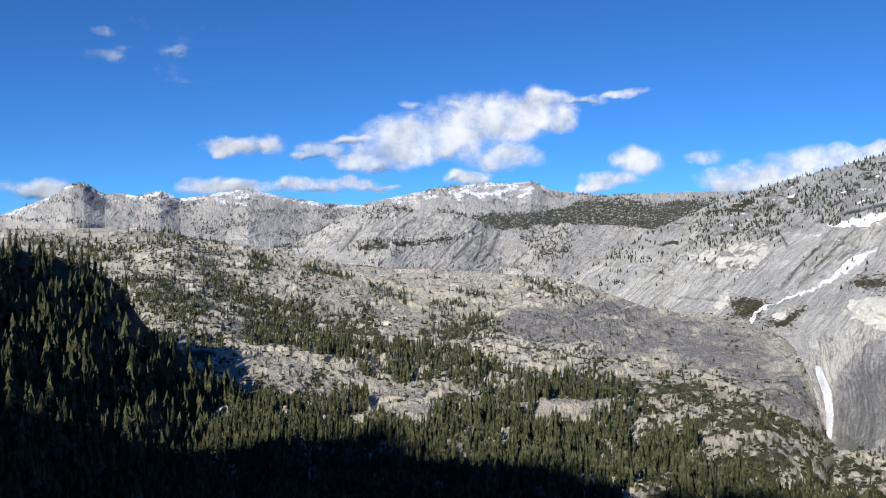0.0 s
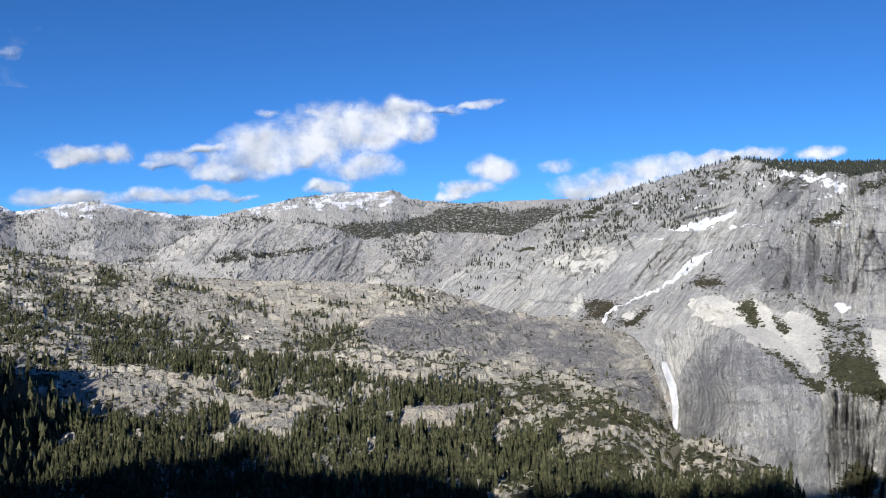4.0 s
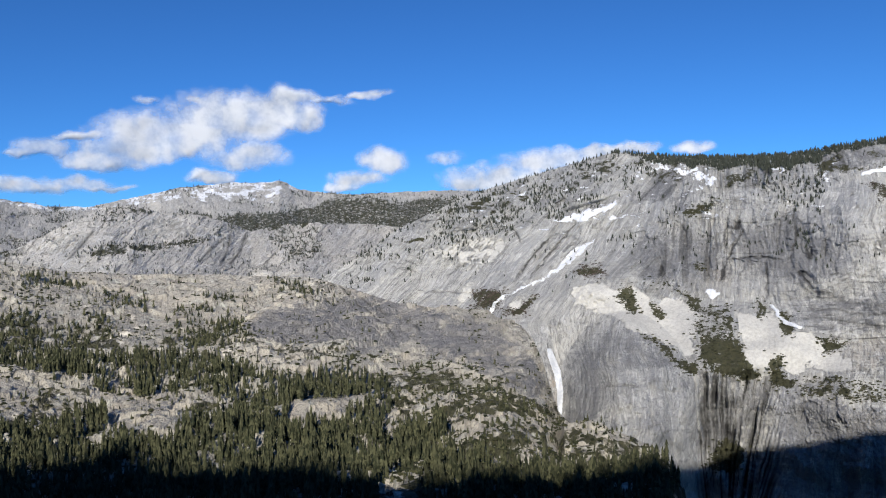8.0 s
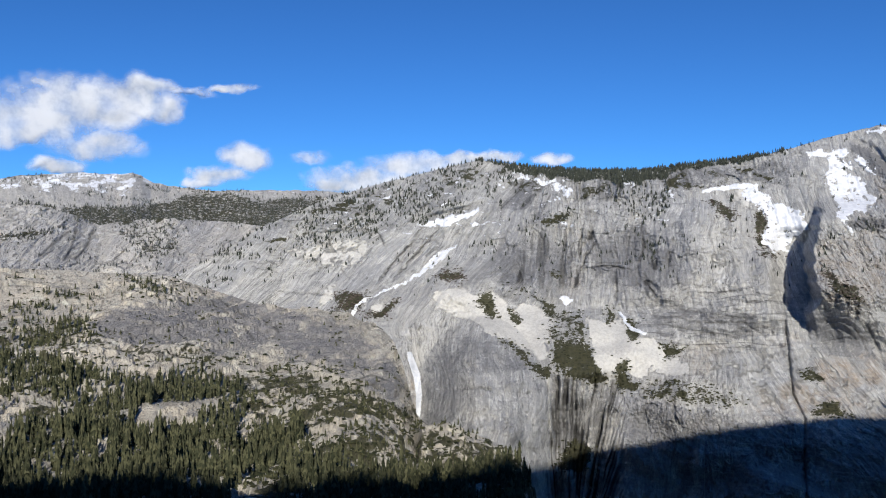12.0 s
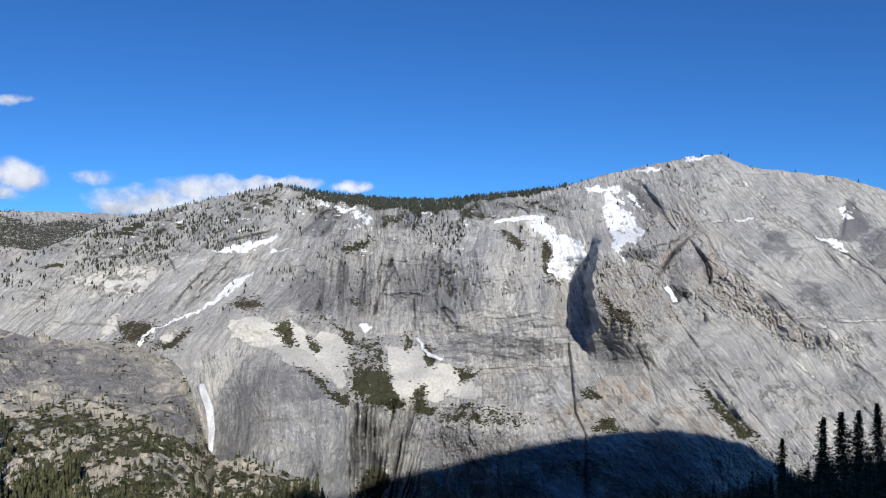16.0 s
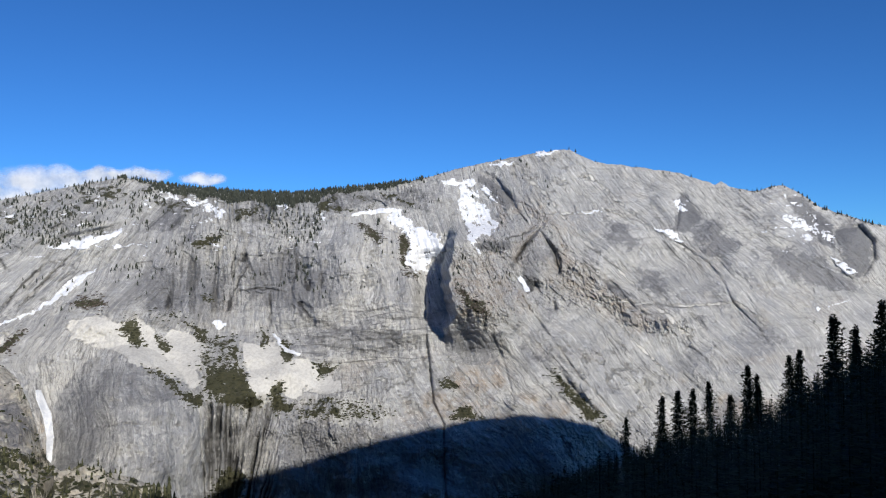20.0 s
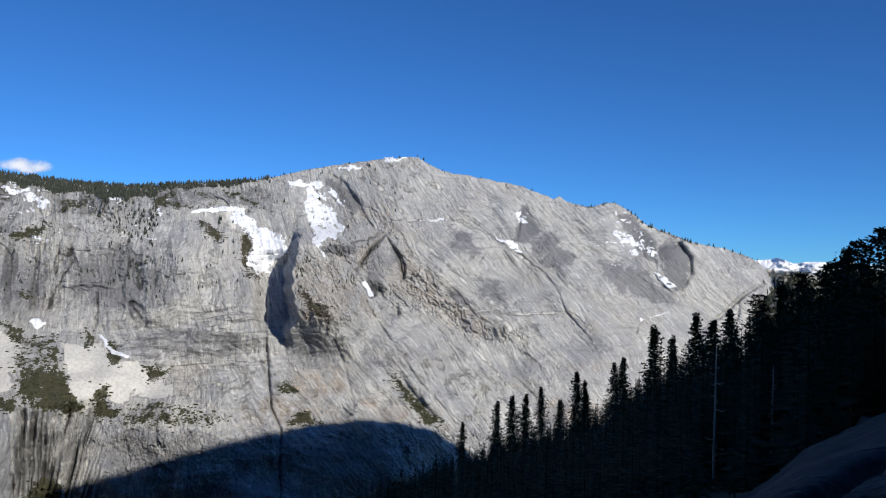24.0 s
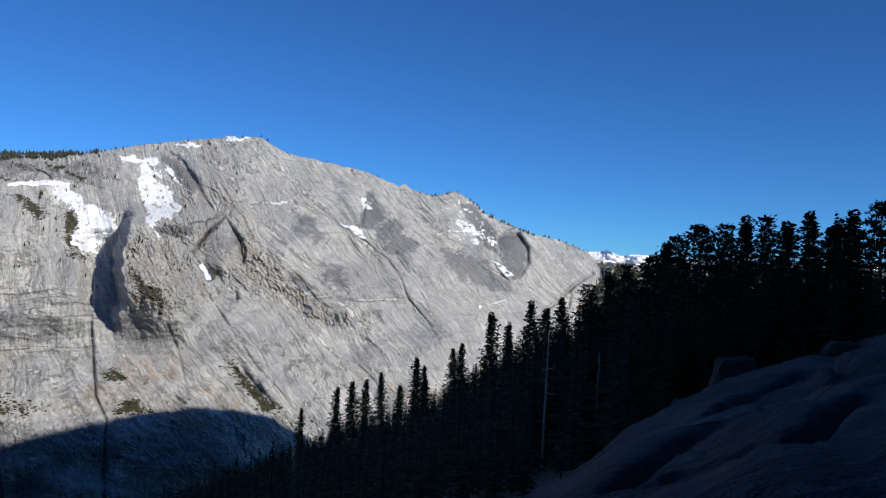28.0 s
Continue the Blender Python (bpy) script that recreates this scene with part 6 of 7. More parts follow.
def snow_patch(name, poly, label, rough=0.12, holes=0.0, seed=0, lift=2.5, step=0.04):
    pts = np.array(poly, float)
    a = np.arange(pts[:, 0].min() - 0.4, pts[:, 0].max() + 0.4, step)
    e = np.arange(pts[:, 1].min() - 0.4, pts[:, 1].max() + 0.4, step)
    az, el = np.meshgrid(a, e)
    on = inside(az, el, poly, rough * 1.3, seed, 3.2) > 0.5
    if holes:
        on &= fbm(az * 3.4 + 1.5 * el, el * 4.4, 5, seed + 3, 0.7) < 0.6 - holes
    r = wall_depth(az, el)
    for _ in range(3):
        r[1:-1, 1:-1] = (r[1:-1, 1:-1] * 2 + r[:-2, 1:-1] + r[2:, 1:-1] + r[1:-1, :-2] + r[1:-1, 2:]) / 6
    grid = to_xyz(az, el, np.minimum(r, wall_depth(az, el)) - np.where(on, lift, -2.0)).reshape(-1, 3)
    faces = sheet_faces(*az.shape)
    faces = faces[on.ravel()[faces].sum(1) >= 2]
    used, back = np.unique(faces, return_inverse=True)
    ob = mesh_object(name, grid[used], back.reshape(-1, 4), OLD_SNOW)
    return tagged(ob, label, "snow", kind="stuff" if holes >= 0.2 else "")


FIELD = "bright white old snowfield in a rock bowl"
SLIVER = "small white snow patch on a granite ledge"
snow_patch("snowfield", [(48.7, 4.15), (49.21, 4.22), (49.76, 3.58), (50.14, 3.1), (50.91, 2.7), (51.68, 2.37), (52.25, 1.9), (52.51, 1.27), (51.68, 0.72), (51.21, -0.07), (50.45, -0.32), (49.6, 0.16), (49.75, 0.99), (50.06, 1.39), (49.83, 2.19), (49.29, 2.75), (48.62, 3.07), (48.43, 3.59)], FIELD, 0.2, 0.08, 500)
snow_patch("snow_strip", [(45.74, 3.85), (47.13, 4.16), (48.9, 4.3), (48.9, 3.98), (47.13, 3.84), (45.74, 3.65)], SLIVER, 0.06, 0, 518)
snow_patch("snowfield", [(53.62, 5.29), (54.44, 5.07), (55.07, 4.48), (55.62, 3.7), (56.16, 3.11), (56.38, 2.72), (55.43, 2.35), (54.87, 2.12), (54.54, 1.46), (54.02, 2.12), (53.87, 3.33), (53.62, 4.12)], FIELD, 0.22, 0.12, 501)
snow_patch("snow_patch", [(52.3, 6.29), (54.7, 6.23), (54.78, 5.8), (52.45, 5.82)], SLIVER, 0.2, 0.1, 502)
snow_patch("snow_patch", [(53.62, 5.75), (54.89, 5.6), (55.07, 5.06), (53.81, 5.09)], SLIVER, 0.25, 0.14, 519)
snow_patch("snow_patch", [(55.3, 5.98), (55.66, 5.74), (56.03, 4.96), (56.46, 4.45), (55.8, 4.66), (55.29, 5.36)], SLIVER, 0.2, 0.14, 520)
snow_patch("snow_patch", [(54.54, 1.34), (54.98, 1.11), (55.13, 0.8), (54.76, 0.88)], SLIVER, 0.15, 0.05, 521)
snow_patch("snow_strip", [(55.67, 7.35), (56.84, 7.45), (57.63, 7.5), (57.2, 7.21), (55.93, 7.19)], SLIVER, 0.12, 0.1, 522)
snow_patch("snow_strip", [(58.91, 8.11), (60.21, 8.19), (60.79, 8.23), (60.2, 7.97), (58.98, 7.92)], SLIVER, 0.12, 0.1, 523)
snow_patch("snow_gully", [(20.9, -5.1), (21.5, -4.1), (23.3, -3.25), (24.9, -2.64), (26.3, -1.6), (27.1, -0.6), (28.8, 0.1), (27.7, -0.85), (26.5, -1.85), (24.9, -2.84), (22.6, -3.65), (21.7, -4.2), (21.2, -5.1)],
           "long ribbon of white snow in a sloping gully", 0.1, 0.02, 503)
snow_patch("snow_strip", [(25.76, 1.49), (27.13, 1.95), (28.32, 2.16), (29.52, 2.45), (30.4, 2.91), (30.08, 2.34), (28.81, 1.72), (27.93, 1.39), (26.74, 1.46)], SLIVER, 0.12, 0, 504)
snow_patch("snow_patch", [(36, -3.76), (36.5, -3.45), (37.1, -3.77), (36.6, -4.3)], SLIVER, 0.1, 0, 505)
snow_patch("snow_strip", [(40.1, -4.5), (40.4, -4.6), (41.0, -5.5), (42.1, -6.0), (42, -6.2), (41, -5.9)], SLIVER, 0.05, 0, 506)
snow_patch("snow_strip", [(61.5, 3.7), (63, 3.85), (64, 4.05), (63.3, 3.7)], SLIVER, 0.1, 0.2, 507)
snow_patch("snow_patch", [(67.2, 2.6), (68.3, 2.5), (69.2, 1.6), (68.4, 1.7)], SLIVER, 0.12, 0.2, 508)
snow_patch("snow_strip", [(75.6, 3.2), (76.2, 3.1), (77.8, 2.0), (77, 1.6), (76.4, 2.2)], SLIVER, 0.2, 0.45, 509)
snow_patch("snow_patch", [(78.2, 0.5), (79.1, 0.0), (80, -0.6), (79.3, -0.8)], SLIVER, 0.08, 0.25, 510)
snow_patch("snow_patch", [(35.3, 4.6), (36.6, 4.4), (36.9, 3.6), (36.2, 3.2), (35.6, 3.8)], SLIVER, 0.3, 0.5, 511)
snow_patch("snow_patch", [(32, 5.0), (34.2, 5.3), (35.8, 4.8), (35.5, 4.1), (33.7, 4.8)], SLIVER, 0.35, 0.5, 512)
snow_patch("snow_patch", [(40.3, 4.9), (41.3, 4.8), (41.2, 4.1), (40.5, 4.2)], SLIVER, 0.2, 0.4, 513)
snow_patch("snow_strip", [(57.6, -0.9), (57.95, -0.75), (58.5, -1.75), (58.2, -1.85)], SLIVER, 0.06, 0, 514)
snow_patch("snow_patch", [(69, 4.6), (69.6, 4.4), (69.3, 3.6), (68.6, 4.1)], SLIVER, 0.2, 0.3, 515)
snow_patch("snow_strip", [(77.4, -2.9), (78.4, -2.62), (79.4, -2.35), (79.3, -2.46), (78.3, -2.78), (77.4, -3.05)], SLIVER, 0.08, 0.3, 516)
snow_patch("frozen_waterfall", [(25.15, -7.6), (25.45, -7.6), (26.05, -9.1), (26.2, -10.6), (26.0, -12.9), (25.7, -12.9), (25.78, -10.6), (25.6, -9.4), (25.2, -8.2)],
           "narrow white snow-filled waterfall down a granite cleft", 0.0, 0, 517, 4.0, 0.03)

# ---- clouds ----


def cloud_material():
    n = Nodes("cloud")
    p = n.place()
    cover = n.attribute("cover")
    puff = n.noise(p, 1 / 150, 8, 0.6)
    wisp = n.noise(p, 1 / 420, 6, 0.6, 0.6)
    body = n.math("ADD", cover, n.math("ADD", n.math("MULTIPLY", n.math("SUBTRACT", puff, 0.5), 1.35), n.math("MULTIPLY", n.math("SUBTRACT", wisp, 0.5), 1.1)))
    alpha = n.ramp(body, -0.2, 0.95)
    n.put(n.bsdf.inputs["Alpha"], n.math("MULTIPLY", alpha, n.ramp(puff, 0.35, 0.6, 0.74, 0.97)))
    n.bsdf.inputs["Specular IOR Level"].default_value = 0.0
    h = n.math("ADD", n.math("MULTIPLY", wisp, 1.6), n.math("MULTIPLY", puff, 0.5))
    # the cloud's soft blue-grey shading is put into its colour by noise
    tone = n.ramp(n.math("ADD", n.math("MULTIPLY", wisp, 0.6), n.math("MULTIPLY", puff, 0.4)), 0.36, 0.6)
    return n.finish(n.mix(tone, (0.35, 0.385, 0.44), (0.575, 0.59, 0.615)), 1.0, n.bump(h, 60, 0.05))


CLOUD = cloud_material()


def cloud(lobes, label, dense=1.0, seed=0):
    """A cloud bank: a swelling sheet whose lobes are (az, el, half width, half height) in degrees."""
    b = np.array(lobes, float)
    a = np.arange((b[:, 0] - b[:, 2]).min() - 2.5, (b[:, 0] + b[:, 2]).max() + 2.5, 0.12)
    e = np.arange((b[:, 1] - b[:, 3]).min() - 1.6, (b[:, 1] + b[:, 3]).max() + 1.6, 0.10)
    az, el = np.meshgrid(a, e)
    wa, we = az + 0.35 * fbm(az * 0.8, el * 1.0, 5, seed + 601), el + 0.25 * fbm(az * 0.9, el * 1.0, 5, seed + 602)
    cover = np.full(az.shape, -1.0)
    for ca, ce, ha, he in b:
        rho = ((wa - ca) / ha) ** 2 + ((we - ce) / np.where(we < ce, he * 0.8, he)) ** 2
        cover = np.maximum(cover, 1 - rho)
    lump = smooth(-0.2, 1.0, cover)
    r = 4790 - 10 * lump - 16 * lump * fbm(az * 0.45, el * 0.6, 2, seed + 603)
    ob = mesh_object("cloud", to_xyz(az, el, r).reshape(-1, 3), sheet_faces(*az.shape), CLOUD)
    give(ob, "cover", np.clip(cover * dense, -1, 1).ravel())
    ob.visible_shadow = False
    return tagged(ob, label, "cloud", kind="structure")


cloud([(-1, 7.8, 5.25, 1.91), (3.1, 8.9, 5.03, 2.35), (6, 9.7, 3.72, 1.74), (7.4, 10.7, 2.19, 0.7), (-5, 6.1, 3.06, 0.87), (-3.4, 7, 3.51, 1.39), (4.1, 6.4, 3.28, 1.22), (7.8, 9.2, 1.96, 1.31), (1.9, 5.1, 1.96, 0.61), (-6.5, 7.8, 2.19, 0.43)], "large white heaped cloud with soft grey shading", 1, 0)
cloud([(-14.6, 7.1, 2.28, 0.79), (-15.5, 6.7, 1.32, 0.43)], "small white puffy cloud", 0.95, 20)
cloud([(-12.3, 7.3, 0.96, 0.96)], "small ragged white cloud", 0.7, 30)
cloud([(-8.8, 7, 2.1, 0.87), (-10, 6.6, 1.32, 0.43)], "small white puffy cloud", 0.9, 40)
cloud([(13.8, 6, 1.92, 1.22), (11.8, 4.8, 2.1, 0.74), (10.9, 4.3, 1.32, 0.43)], "white puffy cloud above the ridge", 1, 60)
cloud([(12.9, 10.8, 1.92, 0.39)], "thin white cloud wisp", 0.85, 80)
cloud([(9.9, 10.4, 1.49, 0.39)], "faint wisp of cloud", 0.5, 220)
cloud([(22.2, 4.7, 4.59, 1.22), (25.9, 5.7, 4.81, 1.13), (29.1, 6.3, 3.06, 0.61), (19.9, 4.3, 2.19, 0.7)], "low white cloud bank behind the mountain", 1, 100)
cloud([(-15.2, 4.3, 3.94, 0.66), (-9.6, 4.4, 3.94, 0.66), (-6.5, 4.7, 2.62, 0.61), (-5, 4.4, 1.96, 0.3)], "flat white cloud bank over the peaks", 0.85, 120)
cloud([(-26.6, 3.7, 2.68, 0.77)], "thin pale cloud behind a peak", 0.6, 140)
cloud([(-22.9, 12.6, 1.32, 0.48), (-21.9, 13.2, 0.79, 0.39), (-23.1, 14.2, 0.96, 0.43)], "thin pale cloud wisps", 0.4, 160)
cloud([(18.2, 6.2, 1.49, 0.56)], "faint wisp of cloud", 0.5, 180)
cloud([(32.4, 6.5, 1.57, 0.48)], "small cloud top behind the wooded rim", 0.8, 200)
cloud([(35.3, 6.2, 1.57, 0.48)], "small cloud top behind the wooded rim", 0.75, 240)
cloud([(-2.4, 10.3, 0.87, 0.3)], "tiny scrap of cloud", 0.4, 260)
cloud([(0.6, 10.4, 0.57, 0.39)], "tiny scrap of cloud", 0.7, 280)
cloud([(-18.7, 13.3, 0.87, 0.43)], "faint pale scrap of cloud", 0.25, 300)

# ---- pines near the standpoint ----


def tube(bm, points, radii, sides=6):
    rings = []
    for i, (p, w) in enumerate(zip(points, radii)):
        axis = (Vector(points[min(i + 1, len(points) - 1)]) - Vector(points[max(i - 1, 0)])).normalized()
        turn = axis.to_track_quat("Z", "X")
        rings.append([bm.verts.new(Vector(p) + turn @ Vector((w * math.cos(6.2832 * k / sides), w * math.sin(6.2832 * k / sides), 0))) for k in range(sides)])
    for lo, hi in zip(rings, rings[1:]):
        for k in range(sides):
            bm.faces.new((lo[k], lo[(k + 1) % sides], hi[(k + 1) % sides], hi[k]))


def spray(g, verts, faces, c, d, size):
    """One narrow spray of needles at c, pointing along d."""
    side = d.cross(Vector((g.gauss(0, 1), g.gauss(0, 1), g.gauss(0, 1)))).normalized() * size * g.uniform(0.22, 0.42)
    b = len(verts)
    verts += [c - d * size * 0.25, c + d * size * 0.3 + side, c + d * size, c + d * size * 0.25 - side]
    faces.append((b, b + 1, b + 2, b + 3))


def pine(seed, width, bare_to, limbs, flat_top):
    """A conifer 20 m high: trunk with limbs, and a crown of needle sprays; a spired fir, or a pine with pads of needles at its bough ends."""
    g = random.Random(seed)
    root = new("pine_tree")
    bend = [(0, 0, -2.5)] + [(0.18 * math.sin(seed + z), 0.15 * math.cos(2 * seed + z), 20 * z) for z in (0.0, 0.2, 0.4, 0.6, 0.8, 0.93, 1.0)]
    bm = bmesh.new()
    tube(bm, bend, (0.42, 0.36, 0.30, 0.25, 0.19, 0.12, 0.06, 0.02))
    part("trunk", bm, BARK, root, "pale grey-brown bark")
    wood, verts, faces = bmesh.new(), [], []
    up = Vector((0, 0, 1))
    for i in range(limbs):
        s = bare_to + (1 - bare_to) * ((i + g.random()) / limbs) ** 0.9
        q = (s - bare_to) / (1 - bare_to)
        z = 20 * s - 0.25
        if flat_top:
            shape = (1 - q) ** 0.62 * (0.6 + 0.4 * min(1, 3 * q))
            reach = width * (0.08 + 0.92 * shape) * g.uniform(0.4, 1.2)
        else:
            reach = width * (0.05 + 0.95 * (1 - q) ** 0.62) * g.uniform(0.45, 1.2) * (1 + 0.25 * math.sin(i * 2.4 + 5 * q + seed))
        a = i * 2.4 + g.uniform(-0.6, 0.6)
        out = Vector((math.cos(a), math.sin(a), 0))
        rise = (0.25 * s + g.uniform(-0.12, 0.2)) * reach if flat_top else (g.uniform(-0.55, -0.1) + 0.45 * q) * reach
        root_p = Vector((0.18 * math.sin(seed + s), 0.15 * math.cos(2 * seed + s), z))
        mid_p, tip = root_p + out * reach * 0.5 + up * rise * 0.3, root_p + out * reach + up * rise
        tube(wood, [root_p, mid_p, tip], (0.07 * (1.1 - s) + 0.015, 0.045 * (1.1 - s) + 0.012, 0.008), 3)
        side = Vector((-out.y, out.x, 0))
        if flat_top:
            # pads of needles: one at the tip, some along the bough
            for k in range(2 + int(reach * 0.8)):
                t = 1.0 if k == 0 else g.uniform(0.3, 0.95)
                c = (root_p.lerp(mid_p, t * 2) if t < 0.5 else mid_p.lerp(tip, t * 2 - 1)) + side * g.gauss(0, 0.12 * reach)
                pad = g.uniform(0.4, 0.85)
                for _ in range(int(34 * pad)):
                    w = Vector((g.gauss(0, 1), g.gauss(0, 1), g.gauss(0.1, 0.55)))
                    d = (w + out * 0.3 + up * 0.25).normalized()
                    spray(g, verts, faces, c + w * pad * 0.42, d, g.uniform(0.22, 0.45))
        else:
            for k in range(7 + int(reach * 13)):
                t = g.random() ** 0.75
                c = (root_p.lerp(mid_p, t * 2) if t < 0.5 else mid_p.lerp(tip, t * 2 - 1))
                fan = (0.1 + 0.26 * reach * t * (1.15 - t)) * g.choice((-1, 1)) * g.uniform(0, 2)
                c = c + side * fan - up * abs(fan) * 0.12 + up * g.gauss(0, 0.1)
                d = (out * 0.7 + side * (0.8 if fan > 0 else -0.8) + Vector((g.gauss(0, 0.4), g.gauss(0, 0.4), g.gauss(-0.1, 0.35)))).normalized()
                spray(g, verts, faces, c, d, g.uniform(0.2, 0.5))
    # broad sprays close to the stem make the crown dense
    for _ in range(30 if flat_top else 260):
        s = g.uniform(bare_to + 0.03, 0.95)
        w = width * 0.4 * ((1 - s) if not flat_top else (1 - s ** 3))
        a = g.uniform(0, 6.28)
        d = Vector((math.cos(a), math.sin(a), g.gauss(0, 0.4))).normalized()
        spray(g, verts, faces, d * w * g.random() + up * 20 * s, d, g.uniform(0.6, 1.1))
    # short dead limbs below the crown
    for i in range(12):
        z, a = 20 * bare_to * g.uniform(0.35, 1.0), g.uniform(0, 6.28)
        reach = g.uniform(0.6, 1.8)
        tube(wood, [(0, 0, z), (reach * math.cos(a), reach * math.sin(a), z - 0.2 * reach)], (0.05, 0.01), 3)
    tagged(part("boughs", wood, BARK, root, "bare grey limbs"), kind="stuff")
    tagged(mesh_object("crown", [tuple(v) for v in verts], faces, SHADED_PINE_NEEDLES, root, shade=False), kind="stuff")
    return tagged(root, "tall dark pine in shade on the granite slope" if flat_top else "slender dark fir in shade on the granite slope", "tree", "pines on the slope")


TALL = [pine(1, 4.0, 0.10, 150, False), pine(2, 4.4, 0.24, 78, True), pine(3, 3.6, 0.06, 150, False), pine(4, 4.8, 0.28, 74, True), pine(5, 3.2, 0.05, 150, False), pine(6, 4.0, 0.18, 80, True)]
SLIM = (0, 2, 4)
BROAD = (1, 3, 5)
# tops of the trees that stand against the light: az, el
TOPS = [(65.1, -10.5), (67.5, -9.0), (68.6, -8.6), (69.6, -8.4), (70.7, -7.9), (72, -8.75), (73.2, -6.7), (73.8, -7.3), (75.8, -6.0), (76.3, -5.6),
        (78.35, -3.25), (79.6, -3.9), (81, -2.3), (82.1, -2.75), (83.5, -1.95), (85.3, -1.0), (86.6, 0.0), (87.8, 0.45), (89.3, 1.2), (90.4, 2.15), (91.4, 2.6), (92.8, 3.4),
        (94.1, 3.5), (95.5, 4.25), (97, 4.1), (98.1, 3.9), (99.6, 4.6), (100.8, 4.2), (101.9, 4.7), (103.5, 5.1), (105.5, 5.4)]
placed = []


def plant(az, r, height, broad):
    x, y, z = slope_at(np.array(float(az)), np.array(float(r)))
    kind = random.choice(BROAD if broad else SLIM)
    k = height / 20
    wide = k * random.uniform(0.95, 1.2) * (1.45 if height < 14 else 1.0)
    m = Matrix.Translation((x, y, z - 0.3)) @ pose(0, 0, 0, random.uniform(-1.5, 1.5), random.uniform(-1.5, 1.5), random.uniform(0, 360))
    if kind not in placed:
        placed.append(kind)
        tree = TALL[kind]
        tree.matrix_basis = m @ Matrix.Diagonal((wide, wide, k, 1))
    else:
        tree = copy_thing(TALL[kind], m)
        tree.scale = (wide, wide, k)
    return tree


for az, top in TOPS:
    r = knots(np.array(az), WOOD_RIM, 2) * random.uniform(0.95, 1.02)
    z = slope_z(np.array(az), np.array(r))
    plant(az, r, r * math.tan(radians(top)) - z + 0.3, az > 84 and random.random() < 0.5)
for i in range(14):
    az = random.uniform(70, 105.5)
    rim = knots(np.array(az), WOOD_RIM, 2)
    r = rim * random.uniform(0.72, 1.1)
    cap = r * math.tan(radians(np.interp(az, [t[0] for t in TOPS], [t[1] - 0.5 for t in TOPS]))) - slope_z(np.array(az), np.array(r))
    height = min(random.uniform(10, 20), cap)
    if height > 6:
        plant(az, r, height, az > 84 and random.random() < 0.4)

# the dark mass of younger trees below and between them
def fir_shape(sprays, width, seed):
    """A fir one metre high: drooping sprays set round the stem from low to high."""
    g = random.Random(seed)
    verts, faces = [], []
    for i in range(sprays):
        s = ((i + g.random()) / sprays) ** 0.85
        z, a = 0.06 + 0.92 * s, i * 2.4 + g.uniform(-0.6, 0.6)
        reach = width * (0.06 + 0.94 * (1 - s) ** 0.85) * g.uniform(0.5, 1.2)
        out, side = Vector((math.cos(a), math.sin(a), 0)), Vector((-math.sin(a), math.cos(a), 0))
        drop = Vector((0, 0, (-0.3 + 0.5 * s) * reach + g.gauss(0, 0.01)))
        half = (0.25 * reach + 0.008) * g.uniform(0.6, 1.2)
        b, c = len(verts), Vector((0, 0, z))
        verts += [c, c + out * reach * 0.55 + side * half + drop * 0.4, c + out * reach + drop, c + out * reach * 0.5 - side * half + drop * 0.4]
        faces += [(b, b + 1, b + 2), (b, b + 2, b + 3)]
    b = len(verts)
    verts += [Vector((0.012, 0, -0.1)), Vector((-0.006, 0.01, -0.1)), Vector((-0.006, -0.01, -0.1)), Vector((0, 0, 0.99))]
    faces += [(b, b + 1, b + 3), (b + 1, b + 2, b + 3), (b + 2, b, b + 3)]
    return np.array([tuple(v) for v in verts]), np.array(faces)


# how high the closed wood of young trees stands: az, el
MASS = [(40, -19.4), (50, -17.4), (58, -15), (65.07, -12.55), (67.41, -11.64), (69.39, -11.06), (71.77, -10.21), (74.17, -9.21), (75.74, -8.07), (78.11, -6.44), (79.68, -5.36), (81.64, -3.93), (83.6, -2.94), (85.52, -1.64), (87.04, -0.37), (90, 1.4), (95, 3.4), (107, 4.6)]
SLOPE_TREES = [fir_shape(66, w, 700 + i) for i, w in enumerate((0.15, 0.18, 0.2, 0.16, 0.23))]
az = np.concatenate([rng.uniform(40, 107, 1250), rng.uniform(56, 95, 420), rng.uniform(56, 92, 700)])
r = np.concatenate([knots(az[:1250], WOOD_RIM, 2) * rng.uniform(0.4, 1.2, 1250), knots(az[1250:1670], SLAB_RIM, 2) + rng.uniform(3, 75, 420),
                    knots(az[1670:], WOOD_RIM, 2) * rng.uniform(0.88, 1.04, 700)])
cap = r * np.tan(np.radians(knots(az, MASS))) - slope_z(az, r)
height = np.minimum(rng.uniform(11, 25, len(az)), cap * rng.uniform(0.7, 1.08, len(az)))
near = r < knots(az, SLAB_RIM, 2) + 22
height = np.where(near, np.minimum(height, 1.5 + 0.07 * r), height)
ok = (height > 2) & (r > knots(az, SLAB_RIM, 2) + 3)
SNAGS = [(82.5, -4.46, 78), (86.1, -5.66, 84)]
for snag_az, snag_top, snag_r in SNAGS:
    ok &= ~((np.abs(az - snag_az) < 1.1) & (r < snag_r + 2))
scatter("slope_forest", SLOPE_TREES, slope_at(az[ok], r[ok]), height[ok], SHADED_PINE_NEEDLES, "dense dark young conifers on the shaded slope", "forest")



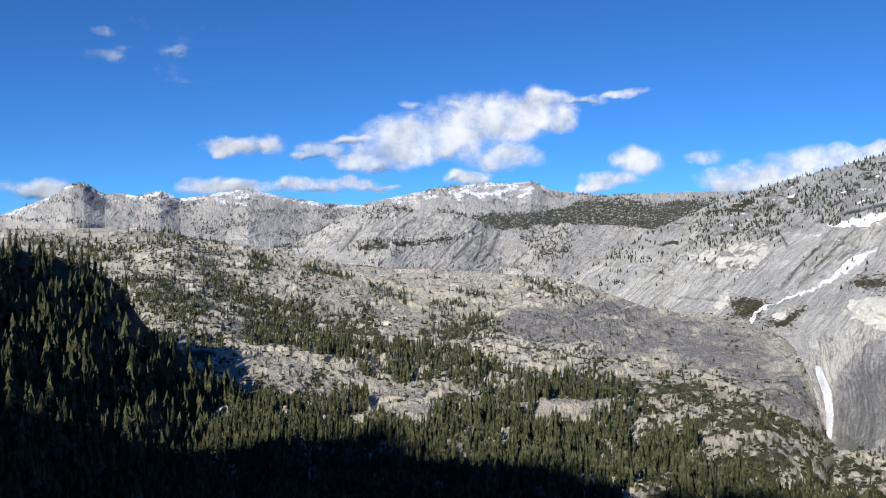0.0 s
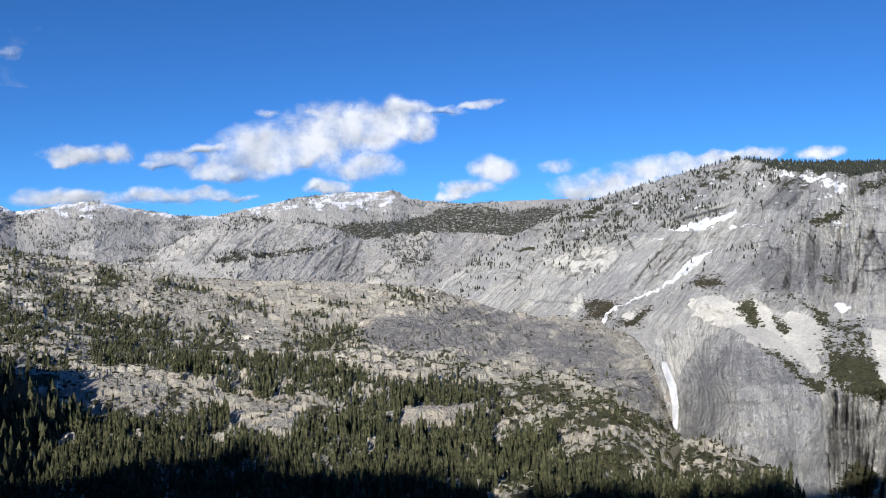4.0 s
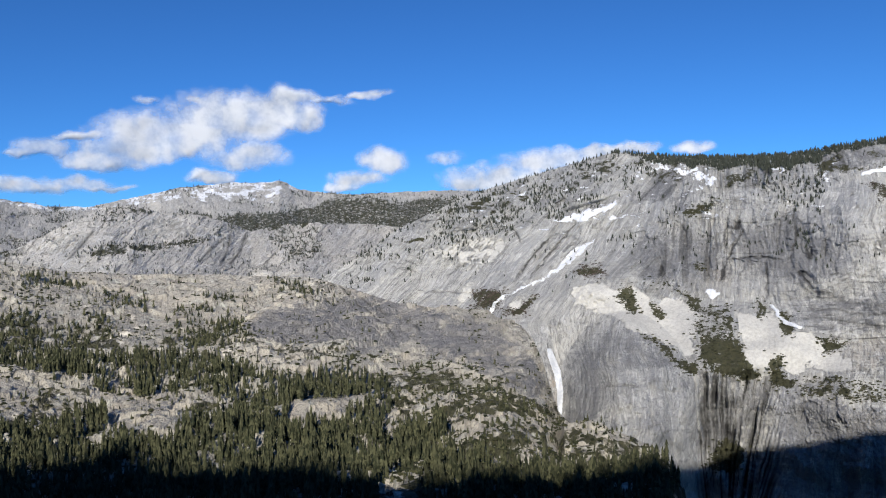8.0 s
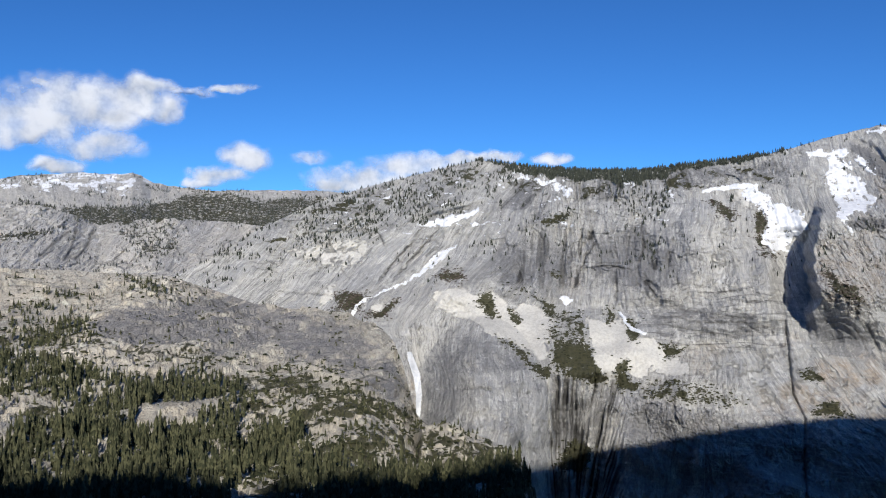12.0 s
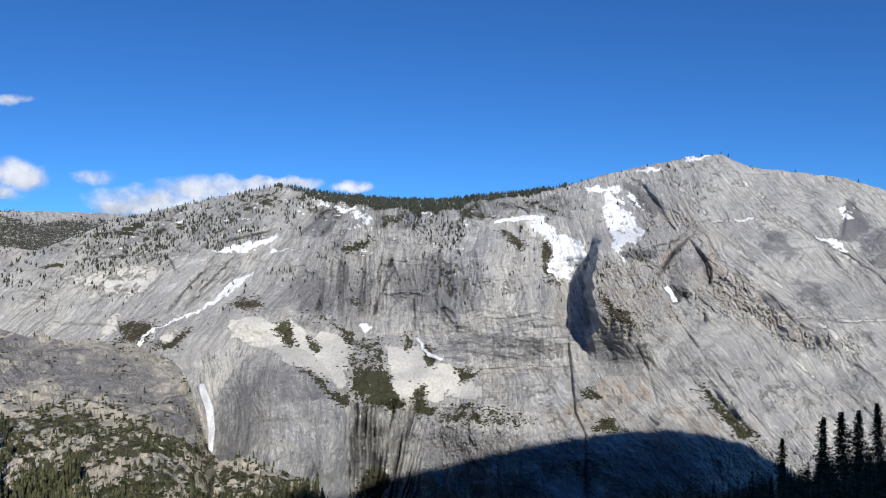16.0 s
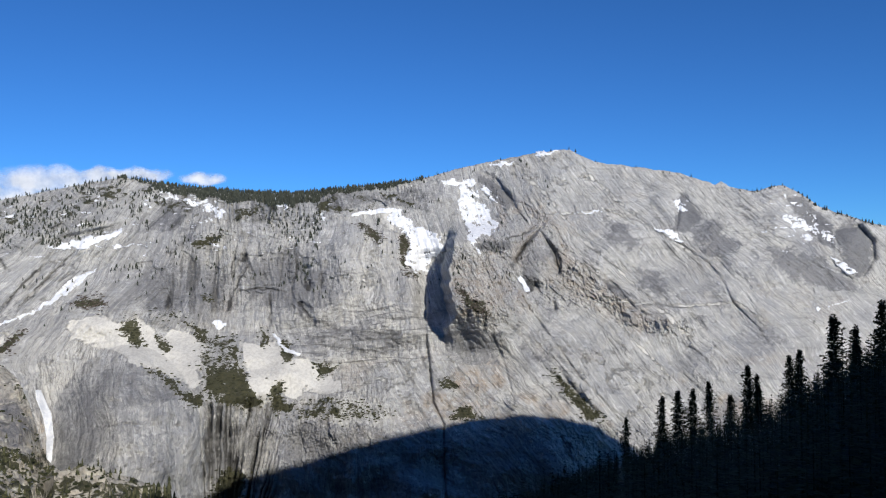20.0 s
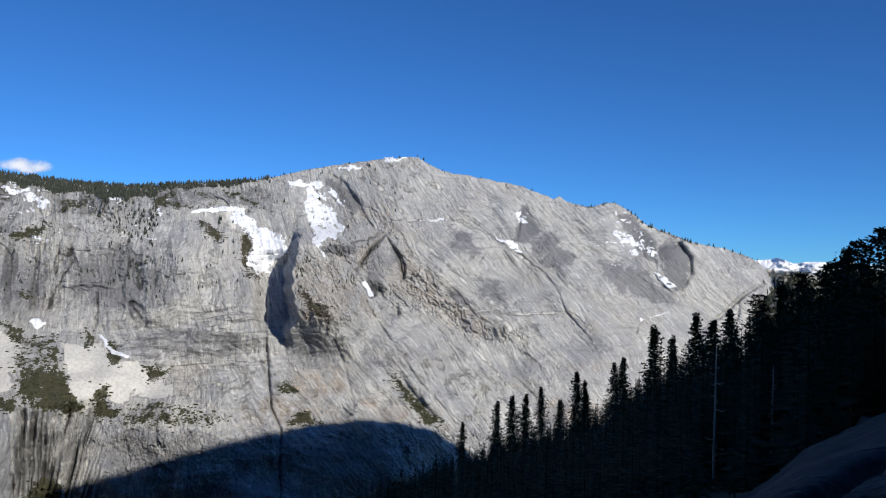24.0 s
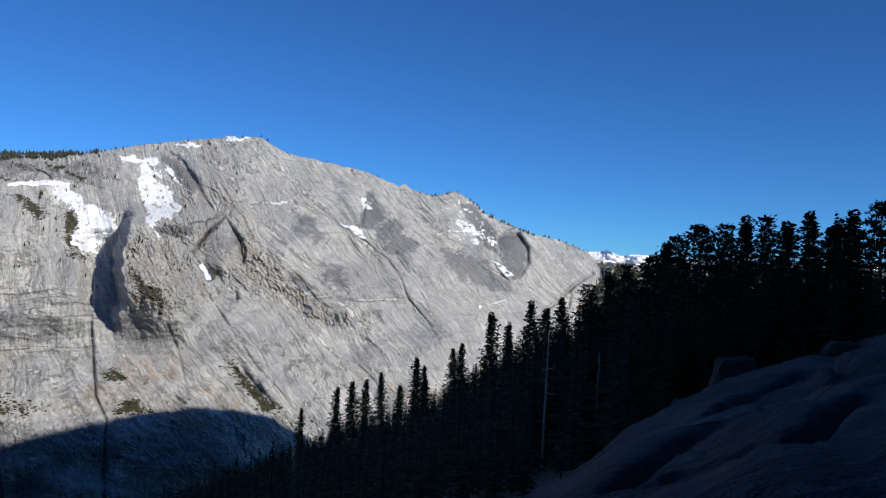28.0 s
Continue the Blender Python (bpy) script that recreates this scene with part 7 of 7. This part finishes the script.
# bleached dead trees among them
def snag(az, top, r, seed):
    """A dead pine: a bare tapering trunk, broken at the top, with stubs of limbs."""
    g = random.Random(seed)
    x, y, z = slope_at(np.array(float(az)), np.array(float(r)))
    height = r * math.tan(radians(top)) - z
    root = new("dead_pine")
    root.location = (x, y, z)
    bm = bmesh.new()
    tube(bm, [(0.12 * math.sin(3 * s), 0.1 * math.cos(2 * s), s * height - (1.0 if s == 0 else 0)) for s in (0.0, 0.3, 0.6, 0.85, 1.0)], (0.15, 0.13, 0.1, 0.07, 0.03), 8)
    part("trunk", bm, DEAD_WOOD, root)
    for i in range(14):
        s, a = g.uniform(0.3, 0.95), g.uniform(0, 6.28)
        reach = g.uniform(0.6, 2.0) * (1.25 - s)
        bm = bmesh.new()
        tube(bm, [(0, 0, s * height), (reach * 0.6 * math.cos(a), reach * 0.6 * math.sin(a), s * height - 0.1), (reach * math.cos(a), reach * math.sin(a), s * height + 0.15 * reach)], (0.05, 0.035, 0.01), 4)
        part("limb", bm, DEAD_WOOD, root)
    return tagged(root, "bleached dead pine trunk with broken limbs among dark trees", "dead tree")


for i, (az, top, r) in enumerate(SNAGS):
    snag(az, top, r, 30 + i)


# the first row of bench trees, each a tree of its own
def bench_tree(shape, number):
    """A small conifer one metre high with a trunk and a ragged crown."""
    root = new("conifer")
    verts, faces = shape
    cut = len(verts) - 6
    crown = faces[(faces < cut).all(1)]
    trunk = faces[(faces >= cut).all(1)] - cut
    mesh_object("crown", verts[:cut], crown, NEEDLES, root, shade=False)
    mesh_object("trunk", verts[cut:], trunk, BARK, root, shade=False)
    return tagged(root, "slender dark green conifer on the sunlit bench", "tree", "conifers on the bench")


FIRST = [bench_tree(shape, i) for i, shape in enumerate(BENCH_TREES)]
for i, at in enumerate(FRONT):
    x, y, z = FOREST[at]
    h = HEIGHTS[at]
    if i < len(FIRST):
        tree = FIRST[i]
        tree.location = (x, y, z)
    else:
        tree = copy_thing(FIRST[i % len(FIRST)], pose(x, y, z, 0, 0, random.uniform(0, 360)))
    tree.scale = (h, h, h)


# loose blocks on the slab
def slab_block(az, r, size, seed, label):
    """An angular granite block: a box cut by joints, its edges knocked off."""
    g = random.Random(seed)
    bm = bmesh.new()
    bmesh.ops.create_cube(bm, size=1.0)
    bmesh.ops.bevel(bm, geom=bm.edges[:], offset=0.09, segments=2, affect="EDGES", profile=0.6)
    bmesh.ops.subdivide_edges(bm, edges=[e for e in bm.edges if e.calc_length() > 0.4], cuts=4, use_grid_fill=True)
    for v in bm.verts:
        c = v.co
        lean = 1.0 - 0.16 * c.z
        v.co = Vector((c.x * lean * size[0] + 0.12 * c.z * size[0], c.y * lean * size[1], (c.z + 0.12 * c.x) * size[2]))
        v.co += Vector((g.gauss(0, 0.018), g.gauss(0, 0.018), g.gauss(0, 0.018))) * size[0]
    x, y, z = slope_at(np.array(float(az)), np.array(float(r)))
    me = bpy.data.meshes.new("boulder")
    bm.to_mesh(me)
    bm.free()
    ob = new("boulder", me)
    me.materials.append(SHADE_DARK_ROCK)
    ob.matrix_basis = pose(x, y, z + 0.36 * size[2], 2, 4, -az + 12)
    return tagged(ob, label, "boulder")


slab_block(95.0, 36, (1.5, 1.3, 1.7), 1, "large angular granite block standing on the shaded slab")
slab_block(101.6, 33, (1.1, 0.9, 0.5), 2, "low flat granite block lying on the shaded slab")
slab_block(92.0, 30, (0.8, 0.7, 0.4), 3, "small granite block lying on the shaded slab")
